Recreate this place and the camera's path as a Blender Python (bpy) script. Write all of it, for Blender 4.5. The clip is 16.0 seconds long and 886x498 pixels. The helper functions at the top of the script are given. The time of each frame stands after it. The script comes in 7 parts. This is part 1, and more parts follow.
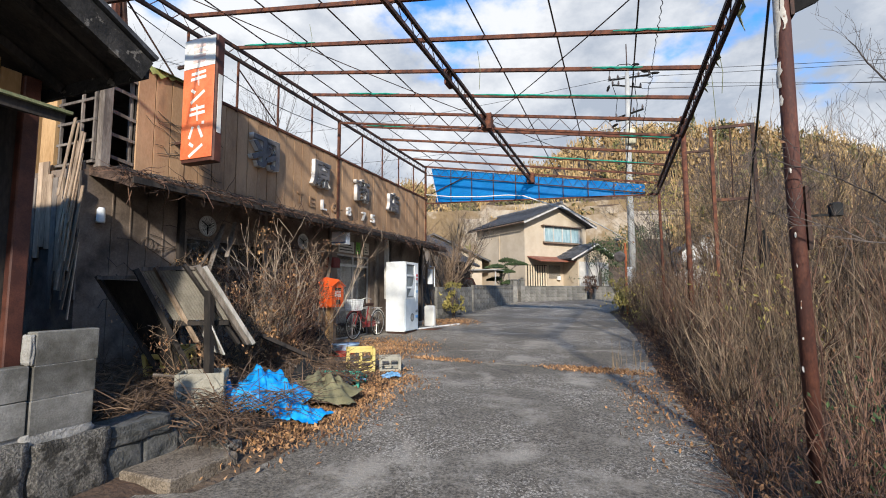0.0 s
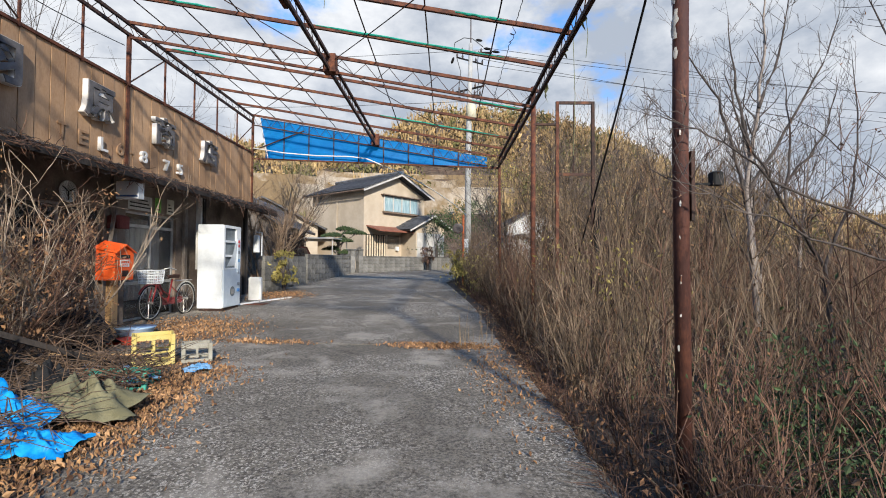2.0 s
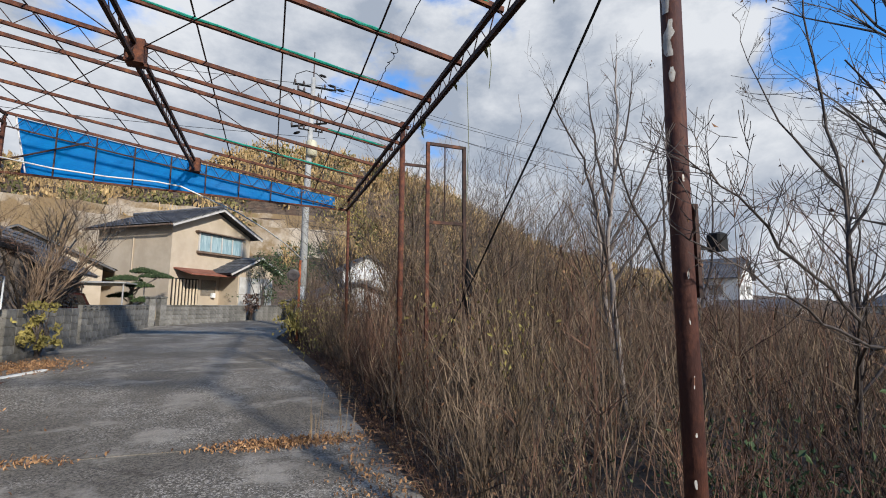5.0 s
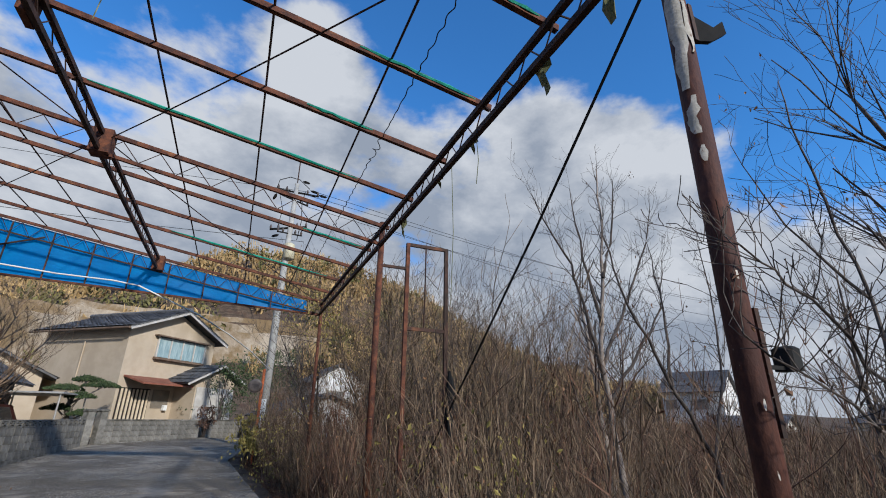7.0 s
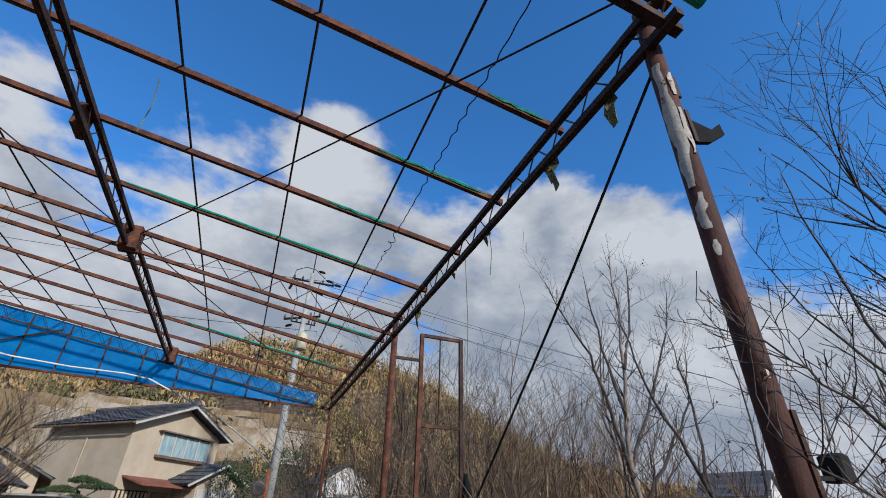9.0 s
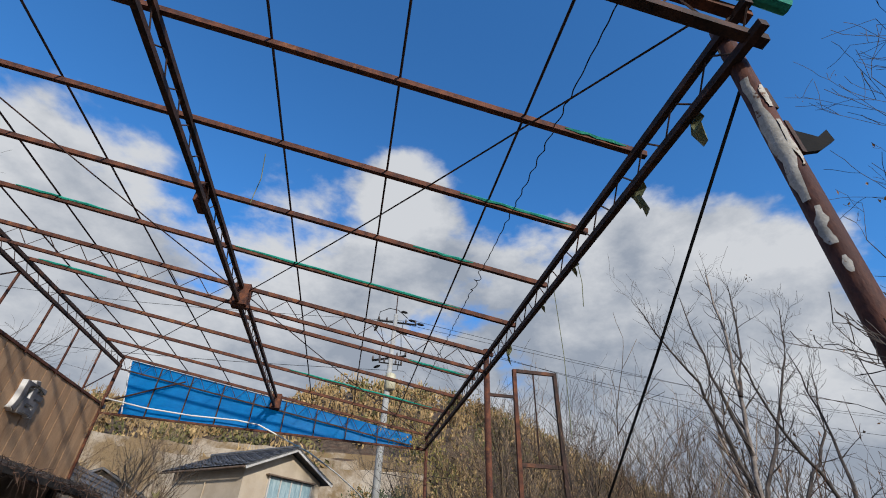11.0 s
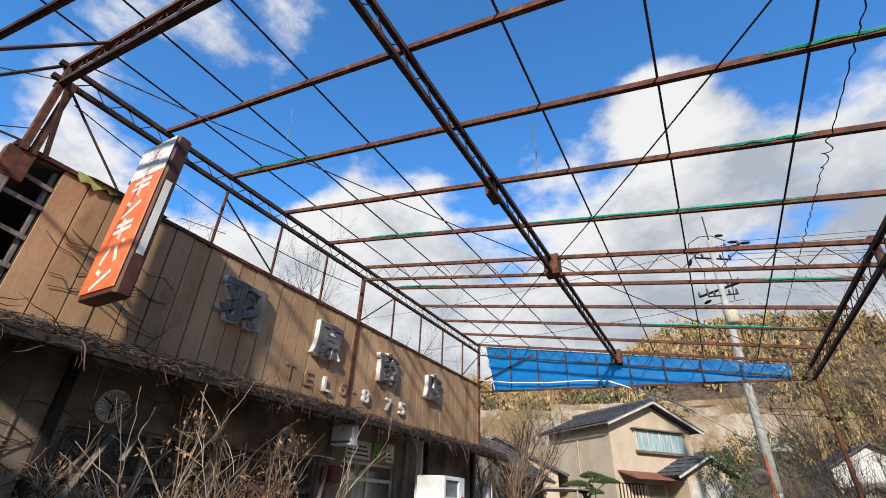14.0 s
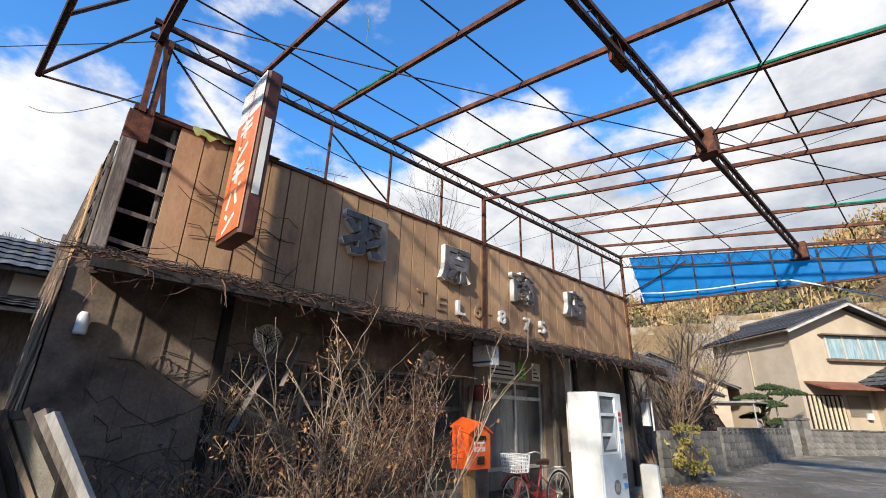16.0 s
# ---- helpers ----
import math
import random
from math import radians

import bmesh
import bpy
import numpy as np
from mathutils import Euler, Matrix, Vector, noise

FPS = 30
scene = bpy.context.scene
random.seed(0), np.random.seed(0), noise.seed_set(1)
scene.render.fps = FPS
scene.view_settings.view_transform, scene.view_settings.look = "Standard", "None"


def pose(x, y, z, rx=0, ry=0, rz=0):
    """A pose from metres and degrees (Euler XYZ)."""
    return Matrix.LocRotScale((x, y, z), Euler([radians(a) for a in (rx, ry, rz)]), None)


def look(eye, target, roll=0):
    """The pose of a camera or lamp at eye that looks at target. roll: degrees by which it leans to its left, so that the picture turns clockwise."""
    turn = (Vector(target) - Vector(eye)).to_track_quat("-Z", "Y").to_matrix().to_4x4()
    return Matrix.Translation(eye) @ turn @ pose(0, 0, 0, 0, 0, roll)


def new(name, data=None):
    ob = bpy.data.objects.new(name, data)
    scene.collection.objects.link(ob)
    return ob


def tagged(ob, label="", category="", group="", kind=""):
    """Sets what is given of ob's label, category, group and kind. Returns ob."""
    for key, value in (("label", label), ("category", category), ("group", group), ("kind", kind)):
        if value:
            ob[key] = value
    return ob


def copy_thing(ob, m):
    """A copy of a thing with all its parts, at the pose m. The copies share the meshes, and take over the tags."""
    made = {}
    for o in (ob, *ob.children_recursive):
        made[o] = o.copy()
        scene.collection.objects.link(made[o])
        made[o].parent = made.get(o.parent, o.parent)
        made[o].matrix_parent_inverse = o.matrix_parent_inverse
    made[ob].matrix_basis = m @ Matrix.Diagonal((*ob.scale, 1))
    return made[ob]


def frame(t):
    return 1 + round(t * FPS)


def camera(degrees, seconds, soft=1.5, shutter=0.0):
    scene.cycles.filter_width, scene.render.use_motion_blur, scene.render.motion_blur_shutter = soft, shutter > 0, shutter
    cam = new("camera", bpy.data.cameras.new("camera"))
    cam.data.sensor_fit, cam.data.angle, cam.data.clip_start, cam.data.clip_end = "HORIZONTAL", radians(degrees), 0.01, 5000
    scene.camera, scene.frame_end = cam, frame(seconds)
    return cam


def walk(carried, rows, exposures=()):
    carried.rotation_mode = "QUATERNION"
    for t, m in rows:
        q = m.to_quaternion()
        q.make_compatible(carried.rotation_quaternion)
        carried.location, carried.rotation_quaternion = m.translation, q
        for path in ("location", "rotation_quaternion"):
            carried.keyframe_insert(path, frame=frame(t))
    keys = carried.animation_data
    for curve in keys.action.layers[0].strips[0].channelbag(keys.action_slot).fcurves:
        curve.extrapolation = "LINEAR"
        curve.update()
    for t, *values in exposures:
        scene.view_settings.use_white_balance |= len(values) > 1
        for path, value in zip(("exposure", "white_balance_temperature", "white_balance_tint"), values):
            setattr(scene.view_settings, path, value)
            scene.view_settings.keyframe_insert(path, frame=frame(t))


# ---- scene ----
cam = camera(88.3, 16.0, soft=1.0)
PATH = [
    (0, (0.042, 0.218, 1.348), (-0.667, 2.08, 1.526), -0.2),
    (0.5, (0.099, 0.455, 1.346), (-0.492, 2.362, 1.474), -0.0),
    (1, (-0.009, 0.679, 1.332), (-0.418, 2.634, 1.425), 0.2),
    (1.5, (-0.143, 0.907, 1.343), (-0.359, 2.894, 1.412), 0.4),
    (2, (-0.292, 1.175, 1.349), (-0.308, 3.174, 1.398), 0.4),
    (2.5, (-0.503, 1.372, 1.373), (-0.325, 3.364, 1.408), 0.4),
    (3, (-0.656, 1.534, 1.411), (-0.314, 3.504, 1.454), 0.4),
    (3.5, (-0.699, 1.798, 1.412), (-0.224, 3.739, 1.484), 0.4),
    (3.7, (-0.693, 1.92, 1.443), (-0.175, 3.85, 1.525), 0.3),
    (6, (-0.525, 2.98, 1.609), (0.232, 4.771, 2.078), 0.4),
    (6.5, (-0.469, 3.112, 1.639), (0.289, 4.866, 2.231), 0.4),
    (7, (-0.442, 3.141, 1.678), (0.303, 4.86, 2.379), 0.7),
    (7.5, (-0.459, 3.126, 1.69), (0.266, 4.807, 2.497), 0.8),
    (8, (-0.427, 3.132, 1.699), (0.265, 4.775, 2.606), 1.1),
    (8.2, (-0.436, 3.114, 1.698), (0.249, 4.744, 2.634), 0.9),
    (10.3, (-0.497, 3.142, 1.736), (-0.07, 4.729, 2.876), 2.2),
    (10.5, (-0.52, 3.104, 1.722), (-0.128, 4.699, 2.864), 2.0),
    (11, (-0.607, 3.065, 1.704), (-0.319, 4.672, 2.86), 2.2),
    (11.5, (-0.674, 3.034, 1.698), (-0.518, 4.657, 2.856), 2.0),
    (12, (-0.76, 3.008, 1.702), (-0.767, 4.641, 2.857), 1.9),
    (12.5, (-0.753, 3.068, 1.698), (-0.966, 4.692, 2.846), 2.1),
    (13, (-0.794, 3.086, 1.673), (-1.226, 4.688, 2.79), 2.1),
    (13.5, (-0.813, 3.106, 1.643), (-1.47, 4.67, 2.703), 2.1),
    (14, (-0.827, 3.143, 1.632), (-1.691, 4.658, 2.611), 2.4),
    (14.5, (-0.898, 3.23, 1.628), (-1.939, 4.685, 2.521), 2.2),
    (15, (-1.076, 3.296, 1.61), (-2.247, 4.69, 2.438), 1.5),
    (15.5, (-1.125, 3.423, 1.63), (-2.407, 4.759, 2.385), 1.6),
    (16, (-1.106, 3.712, 1.65), (-2.479, 4.995, 2.336), 1.6),
]
EXPOSURES = [(0.0, 0.42, 6250, 10), (3.7, 0.33, 6250, 10), (6.0, -0.06, 6000, 10), (8.2, -0.24, 5900, 10), (11.0, -0.17, 6150, 10), (13.0, 0.10, 6420, 10), (16.0, 0.48, 6450, 10)]
walk(cam, [(t, look(eye, target, roll)) for t, eye, target, roll in PATH], EXPOSURES)

# ---- world, sun, exposure ----
SUN = Vector((1.0, -2.76, 1.42)).normalized()
world = bpy.data.worlds.new("sky")
scene.world = world
world.use_nodes = True
wn, wl = world.node_tree.nodes, world.node_tree.links
wn.clear()


def wnode(kind, **values):
    n = wn.new(kind)
    for key, value in values.items():
        n.inputs[key].default_value = value
    return n


def wmath(op, a, b=None, clamp=False):
    n = wn.new("ShaderNodeMath")
    n.operation, n.use_clamp = op, clamp
    for i, v in enumerate((a, b)):
        if v is None:
            continue
        if isinstance(v, (int, float)):
            n.inputs[i].default_value = v
        else:
            wl.new(v, n.inputs[i])
    return n.outputs[0]


sky = wn.new("ShaderNodeTexSky")
sky.sky_type, sky.sun_disc = "NISHITA", False
sky.sun_elevation, sky.sun_rotation = math.asin(SUN.z), math.atan2(SUN.x, SUN.y)
sky.air_density, sky.dust_density, sky.ozone_density = 1.0, 0.3, 2.5
coord = wn.new("ShaderNodeTexCoord")
split = wn.new("ShaderNodeSeparateXYZ")
wl.new(coord.outputs["Generated"], split.inputs[0])
cloud_co = wn.new("ShaderNodeCombineXYZ")
wl.new(wmath("ADD", split.outputs[0], 3.1), cloud_co.inputs[0])
wl.new(split.outputs[1], cloud_co.inputs[1])
wl.new(wmath("MULTIPLY", split.outputs[2], 1.7), cloud_co.inputs[2])
big = wnode("ShaderNodeTexNoise", Scale=2.3, Detail=10.0, Roughness=0.55)
wl.new(cloud_co.outputs[0], big.inputs["Vector"])
fine = wnode("ShaderNodeTexNoise", Scale=4.2, Detail=8.0, Roughness=0.6)
wl.new(cloud_co.outputs[0], fine.inputs["Vector"])
# heaped cloud up to a top that rises and falls round the sky, open blue overhead
azimuth = wmath("DIVIDE", wmath("ARCTAN2", split.outputs[0], split.outputs[1]), math.pi / 180)
height = wmath("DIVIDE", wmath("ARCSINE", split.outputs[2]), math.pi / 180)
TOPS = ((-180, 30), (-104, 27), (-90, 29), (-76, 27), (-66, 23), (-58, 28), (-45, 36), (-31, 36), (-18, 28), (-9, 33), (-2, 40), (8, 43), (24, 45), (36, 40), (47, 36), (56, 28), (66, 21), (85, 19), (130, 30), (180, 30))
tops = wn.new("ShaderNodeValToRGB")
tops.color_ramp.interpolation = "B_SPLINE"
while len(tops.color_ramp.elements) < len(TOPS):
    tops.color_ramp.elements.new(0.5)
for stop, (az_, top_) in zip(tops.color_ramp.elements, TOPS):
    stop.position = (az_ + 180) / 360
for stop, (az_, top_) in zip(tops.color_ramp.elements, TOPS):
    stop.color = (top_ / 90, top_ / 90, top_ / 90, 1)
wl.new(wmath("DIVIDE", wmath("ADD", azimuth, 180.0), 360.0), tops.inputs[0])
below = wmath("SUBTRACT", wmath("MULTIPLY", tops.outputs[0], 90.0), height)
rise = wmath("MINIMUM", wmath("MAXIMUM", wmath("MULTIPLY", below, 0.021), -0.22), 0.15)
cover = wmath("ADD", wmath("ADD", big.outputs[0], wmath("MULTIPLY", fine.outputs[0], 0.22)), wmath("SUBTRACT", rise, 0.11))


def toward(az_, el_, lo, hi, amount):
    """A soft swell of the cloud cover round one direction of the sky."""
    a_, e_ = radians(az_), radians(el_)
    dot = wn.new("ShaderNodeVectorMath")
    dot.operation = "DOT_PRODUCT"
    wl.new(coord.outputs["Generated"], dot.inputs[0])
    dot.inputs[1].default_value = Vector((math.sin(a_) * math.cos(e_), math.cos(a_) * math.cos(e_), math.sin(e_)))
    ease = wn.new("ShaderNodeMapRange")
    ease.interpolation_type = "SMOOTHSTEP"
    ease.inputs["From Min"].default_value, ease.inputs["From Max"].default_value = lo, hi
    wl.new(dot.outputs["Value"], ease.inputs["Value"])
    return wmath("MULTIPLY", ease.outputs[0], amount)


cover = wmath("ADD", cover, toward(-71, 45, 0.945, 0.997, 0.19))
cover = wmath("ADD", cover, toward(-94, 29, 0.985, 0.999, 0.12))
dense = wn.new("ShaderNodeMapRange")
dense.inputs["From Min"].default_value, dense.inputs["From Max"].default_value = 0.44, 0.55
dense.interpolation_type = "SMOOTHSTEP"
wl.new(cover, dense.inputs["Value"])
body = wn.new("ShaderNodeValToRGB")
body.color_ramp.elements[0].position, body.color_ramp.elements[0].color = 0.36, (0.50, 0.55, 0.63, 1)
body.color_ramp.elements[1].position, body.color_ramp.elements[1].color = 0.60, (1.0, 1.0, 1.0, 1)
wl.new(wmath("SUBTRACT", wmath("ADD", fine.outputs[0], 0.10), wmath("MULTIPLY", wmath("MINIMUM", wmath("MAXIMUM", below, 0.0), 14.0), 0.011)), body.inputs[0])
blue_bg, cloud_bg, mixer, out = wn.new("ShaderNodeBackground"), wn.new("ShaderNodeBackground"), wn.new("ShaderNodeMixShader"), wn.new("ShaderNodeOutputWorld")
blue_bg.inputs["Strength"].default_value, cloud_bg.inputs["Strength"].default_value = 0.152, 0.73
deep = wn.new("ShaderNodeMix")
deep.data_type, deep.blend_type = "RGBA", "MULTIPLY"
deep.inputs[0].default_value, deep.inputs[7].default_value = 1.0, (0.55, 1.16, 1.62, 1)
wl.new(sky.outputs[0], deep.inputs[6])
wl.new(deep.outputs[2], blue_bg.inputs["Color"])
wl.new(body.outputs[0], cloud_bg.inputs["Color"])
wl.new(dense.outputs[0], mixer.inputs[0])
wl.new(blue_bg.outputs[0], mixer.inputs[1])
wl.new(cloud_bg.outputs[0], mixer.inputs[2])
wl.new(mixer.outputs[0], out.inputs["Surface"])

sun = new("sun", bpy.data.lights.new("sun", "SUN"))
sun.data.energy, sun.data.angle, sun.data.color = 4.9, radians(2.6), (1.0, 0.91, 0.77)
sun.matrix_world = look(SUN * 60, (0, 0, 0))


# ---- materials ----
def mat(name, a, b, scale=6.0, rough=0.85, metal=0.0, bump=0.3, fine=90.0, spread=(0.38, 0.66), c=None, c_at=(0.6, 0.7), c_scale=2.0, vary=0.0, island=0.0, stretch=(1, 1, 1), trans=0.0, dist=0.01, grit=0.5):
    """A surface of two colours in patches, with grain, relief and, with c, stains of a third colour."""
    m = bpy.data.materials.new(name)
    m.use_nodes = True
    n, l = m.node_tree.nodes, m.node_tree.links
    bs = n["Principled BSDF"]
    tc = n.new("ShaderNodeTexCoord")
    mp = n.new("ShaderNodeMapping")
    mp.inputs["Scale"].default_value = stretch
    l.new(tc.outputs["Object"], mp.inputs["Vector"])

    def tex(s, d):
        t = n.new("ShaderNodeTexNoise")
        t.inputs["Scale"].default_value, t.inputs["Detail"].default_value, t.inputs["Roughness"].default_value = s, d, 0.62
        l.new(mp.outputs[0], t.inputs["Vector"])
        return t.outputs[0]

    def mixc(f, x, y):
        k = n.new("ShaderNodeMix")
        k.data_type = "RGBA"
        l.new(f, k.inputs[0])
        for i, v in ((6, x), (7, y)):
            if isinstance(v, tuple):
                k.inputs[i].default_value = (*v, 1)
            else:
                l.new(v, k.inputs[i])
        return k.outputs[2]

    def ramp(v, lo, hi):
        r = n.new("ShaderNodeMapRange")
        r.inputs["From Min"].default_value, r.inputs["From Max"].default_value = lo, hi
        l.new(v, r.inputs["Value"])
        return r.outputs[0]

    patches, grain = tex(scale, 5), tex(fine, 3)
    both = n.new("ShaderNodeMath")
    both.operation = "MULTIPLY_ADD"
    l.new(grain, both.inputs[0])
    both.inputs[1].default_value = grit
    l.new(patches, both.inputs[2])
    col = mixc(ramp(both.outputs[0], spread[0] + grit / 2, spread[1] + grit / 2), a, b)
    if c:
        col = mixc(ramp(tex(c_scale, 7), *c_at), col, c)
    if vary or island:
        src = n.new("ShaderNodeObjectInfo").outputs["Random"] if vary else n.new("ShaderNodeNewGeometry").outputs["Random Per Island"]
        h = n.new("ShaderNodeHueSaturation")
        amount = vary or island
        k = n.new("ShaderNodeMapRange")
        k.inputs["To Min"].default_value, k.inputs["To Max"].default_value = 1 - amount, 1 + amount
        l.new(src, k.inputs["Value"])
        l.new(k.outputs[0], h.inputs["Value"])
        l.new(col, h.inputs["Color"])
        col = h.outputs[0]
    l.new(col, bs.inputs["Base Color"])
    bs.inputs["Roughness"].default_value, bs.inputs["Metallic"].default_value = rough, metal
    bs.inputs["Specular IOR Level"].default_value = 0.35
    if trans:
        bs.inputs["Transmission Weight"].default_value = trans
    if bump:
        bp = n.new("ShaderNodeBump")
        bp.inputs["Strength"].default_value, bp.inputs["Distance"].default_value = bump, dist
        l.new(both.outputs[0], bp.inputs["Height"])
        l.new(bp.outputs[0], bs.inputs["Normal"])
    return m


def glass(name, tint=(0.8, 0.85, 0.85), rough=0.05, alpha=0.35):
    m = bpy.data.materials.new(name)
    m.use_nodes = True
    bs = m.node_tree.nodes["Principled BSDF"]
    bs.inputs["Base Color"].default_value = (*tint, 1)
    bs.inputs["Roughness"].default_value = rough
    bs.inputs["Alpha"].default_value = alpha
    bs.inputs["Specular IOR Level"].default_value = 0.6
    return m


M = dict(
    concrete=mat("weathered concrete", (0.080, 0.072, 0.063), (0.40, 0.365, 0.325), 0.7, 0.92, bump=1.0, fine=62, dist=0.015, c=(0.42, 0.39, 0.35), c_at=(0.52, 0.74), c_scale=0.8, grit=2.3, spread=(0.30, 0.72)),
    soil=mat("dry soil", (0.052, 0.036, 0.025), (0.15, 0.105, 0.068), 1.4, 0.95, bump=1.0, fine=22, dist=0.05, c=(0.09, 0.05, 0.032), c_at=(0.55, 0.65), c_scale=0.3),
    rust=mat("rusted steel", (0.06, 0.026, 0.019), (0.17, 0.062, 0.032), 9, 0.8, 0.2, bump=0.5, fine=70, c=(0.30, 0.12, 0.045), c_at=(0.6, 0.72), c_scale=4),
    dark_rust=mat("dark rusted steel", (0.028, 0.019, 0.016), (0.085, 0.042, 0.03), 8, 0.75, 0.2, bump=0.4, fine=70, c=(0.17, 0.07, 0.035), c_at=(0.6, 0.72), c_scale=3),
    post_paint=mat("peeling rusted post", (0.055, 0.022, 0.017), (0.12, 0.045, 0.028), 6, 0.75, 0.1, bump=0.6, fine=60, c=(0.42, 0.36, 0.29), c_at=(0.62, 0.64), c_scale=5, stretch=(1, 1, 0.45)),
    fascia=mat("faded brown cladding", (0.33, 0.195, 0.105), (0.45, 0.285, 0.162), 2.2, 0.8, bump=0.25, fine=50, stretch=(1, 1, 0.35), c=(0.15, 0.095, 0.06), c_at=(0.56, 0.7), c_scale=1.3, vary=0.1),
    old_wood=mat("weathered grey timber", (0.10, 0.082, 0.068), (0.24, 0.205, 0.175), 5, 0.9, bump=0.8, fine=45, stretch=(1, 1, 0.2), c=(0.05, 0.038, 0.03), c_at=(0.55, 0.68), vary=0.2),
    dark_wood=mat("blackened timber", (0.014, 0.012, 0.011), (0.045, 0.036, 0.03), 5, 0.85, bump=0.6, fine=45, stretch=(1, 1, 0.3), vary=0.2),
    ply=mat("warm bare plywood", (0.36, 0.21, 0.09), (0.52, 0.33, 0.16), 4, 0.8, bump=0.3, fine=40, stretch=(1, 1, 0.25), c=(0.2, 0.12, 0.06), c_at=(0.58, 0.7)),
    rotten=mat("rotten brown boards", (0.26, 0.185, 0.125), (0.50, 0.375, 0.265), 5, 0.9, bump=0.9, fine=45, stretch=(1, 1, 0.2), c=(0.05, 0.035, 0.026), c_at=(0.54, 0.66), vary=0.3),
    mudwall=mat("sooty plaster wall", (0.135, 0.102, 0.079), (0.235, 0.182, 0.142), 1.6, 0.95, bump=0.5, fine=40, c=(0.05, 0.038, 0.030), c_at=(0.5, 0.68), c_scale=1.1),
    thatch=mat("rotten eave debris", (0.042, 0.026, 0.019), (0.135, 0.085, 0.06), 10, 0.95, bump=1.0, fine=60, dist=0.03, stretch=(1, 0.5, 1.5)),
    blue=mat("blue tarpaulin", (0.003, 0.19, 0.56), (0.008, 0.28, 0.72), 3, 0.5, bump=0.3, fine=25),
    house_wall=mat("beige render", (0.42, 0.345, 0.255), (0.50, 0.42, 0.32), 1.2, 0.92, bump=0.3, fine=60, c=(0.35, 0.30, 0.24), c_at=(0.6, 0.75), c_scale=0.6),
    tile=mat("grey roof tile", (0.055, 0.055, 0.058), (0.13, 0.13, 0.135), 4, 0.7, bump=0.4, fine=30, vary=0.25),
    block=mat("grey concrete block", (0.15, 0.142, 0.127), (0.27, 0.258, 0.232), 4, 0.9, bump=0.6, fine=80, c=(0.06, 0.055, 0.043), c_at=(0.44, 0.62), c_scale=1.7, vary=0.22),
    white_metal=mat("off-white enamel", (0.66, 0.68, 0.68), (0.78, 0.80, 0.80), 3, 0.35, bump=0.05, fine=30, c=(0.45, 0.42, 0.36), c_at=(0.68, 0.8), c_scale=2.5),
    stem=mat("dry stems", (0.066, 0.046, 0.031), (0.235, 0.168, 0.110), 0.8, 0.9, bump=0, fine=8, island=0.7),
    straw=mat("bleached grass", (0.155, 0.112, 0.066), (0.31, 0.23, 0.14), 0.8, 0.9, bump=0, fine=8, island=0.4),
    red_stem=mat("reddish dry stems", (0.058, 0.032, 0.022), (0.165, 0.092, 0.060), 0.8, 0.9, bump=0, fine=8, island=0.6),
    bark=mat("pale grey bark", (0.17, 0.14, 0.12), (0.36, 0.31, 0.27), 6, 0.9, bump=0.5, fine=50),
    dead_leaf=mat("dry fallen leaves", (0.29, 0.155, 0.068), (0.42, 0.25, 0.125), 3, 0.9, bump=0.2, fine=40, island=0.35),
    evergreen=mat("dark green leaves", (0.028, 0.046, 0.018), (0.066, 0.10, 0.036), 4, 0.8, bump=0.2, fine=30, island=0.4),
    yellow_leaf=mat("yellowing leaves", (0.20, 0.17, 0.045), (0.34, 0.28, 0.09), 3, 0.85, bump=0.2, fine=30, island=0.35),
    woods=mat("winter woods", (0.25, 0.165, 0.075), (0.50, 0.355, 0.165), 0.06, 0.95, bump=0.4, fine=1.5, island=0.35),
    woods_green=mat("green winter woods", (0.09, 0.088, 0.032), (0.22, 0.195, 0.075), 0.06, 0.95, bump=0.4, fine=1.5, island=0.35),
    terrace=mat("pale cut rock", (0.30, 0.25, 0.19), (0.46, 0.40, 0.32), 0.25, 0.95, bump=0.8, fine=3.0, dist=0.3, c=(0.20, 0.14, 0.075), c_at=(0.44, 0.54), c_scale=0.13),
    pole=mat("grey concrete pole", (0.30, 0.30, 0.29), (0.42, 0.42, 0.40), 3, 0.85, bump=0.3, fine=60),
    black=mat("black rubber", (0.008, 0.008, 0.008), (0.02, 0.02, 0.02), 6, 0.9, bump=0.1),
)


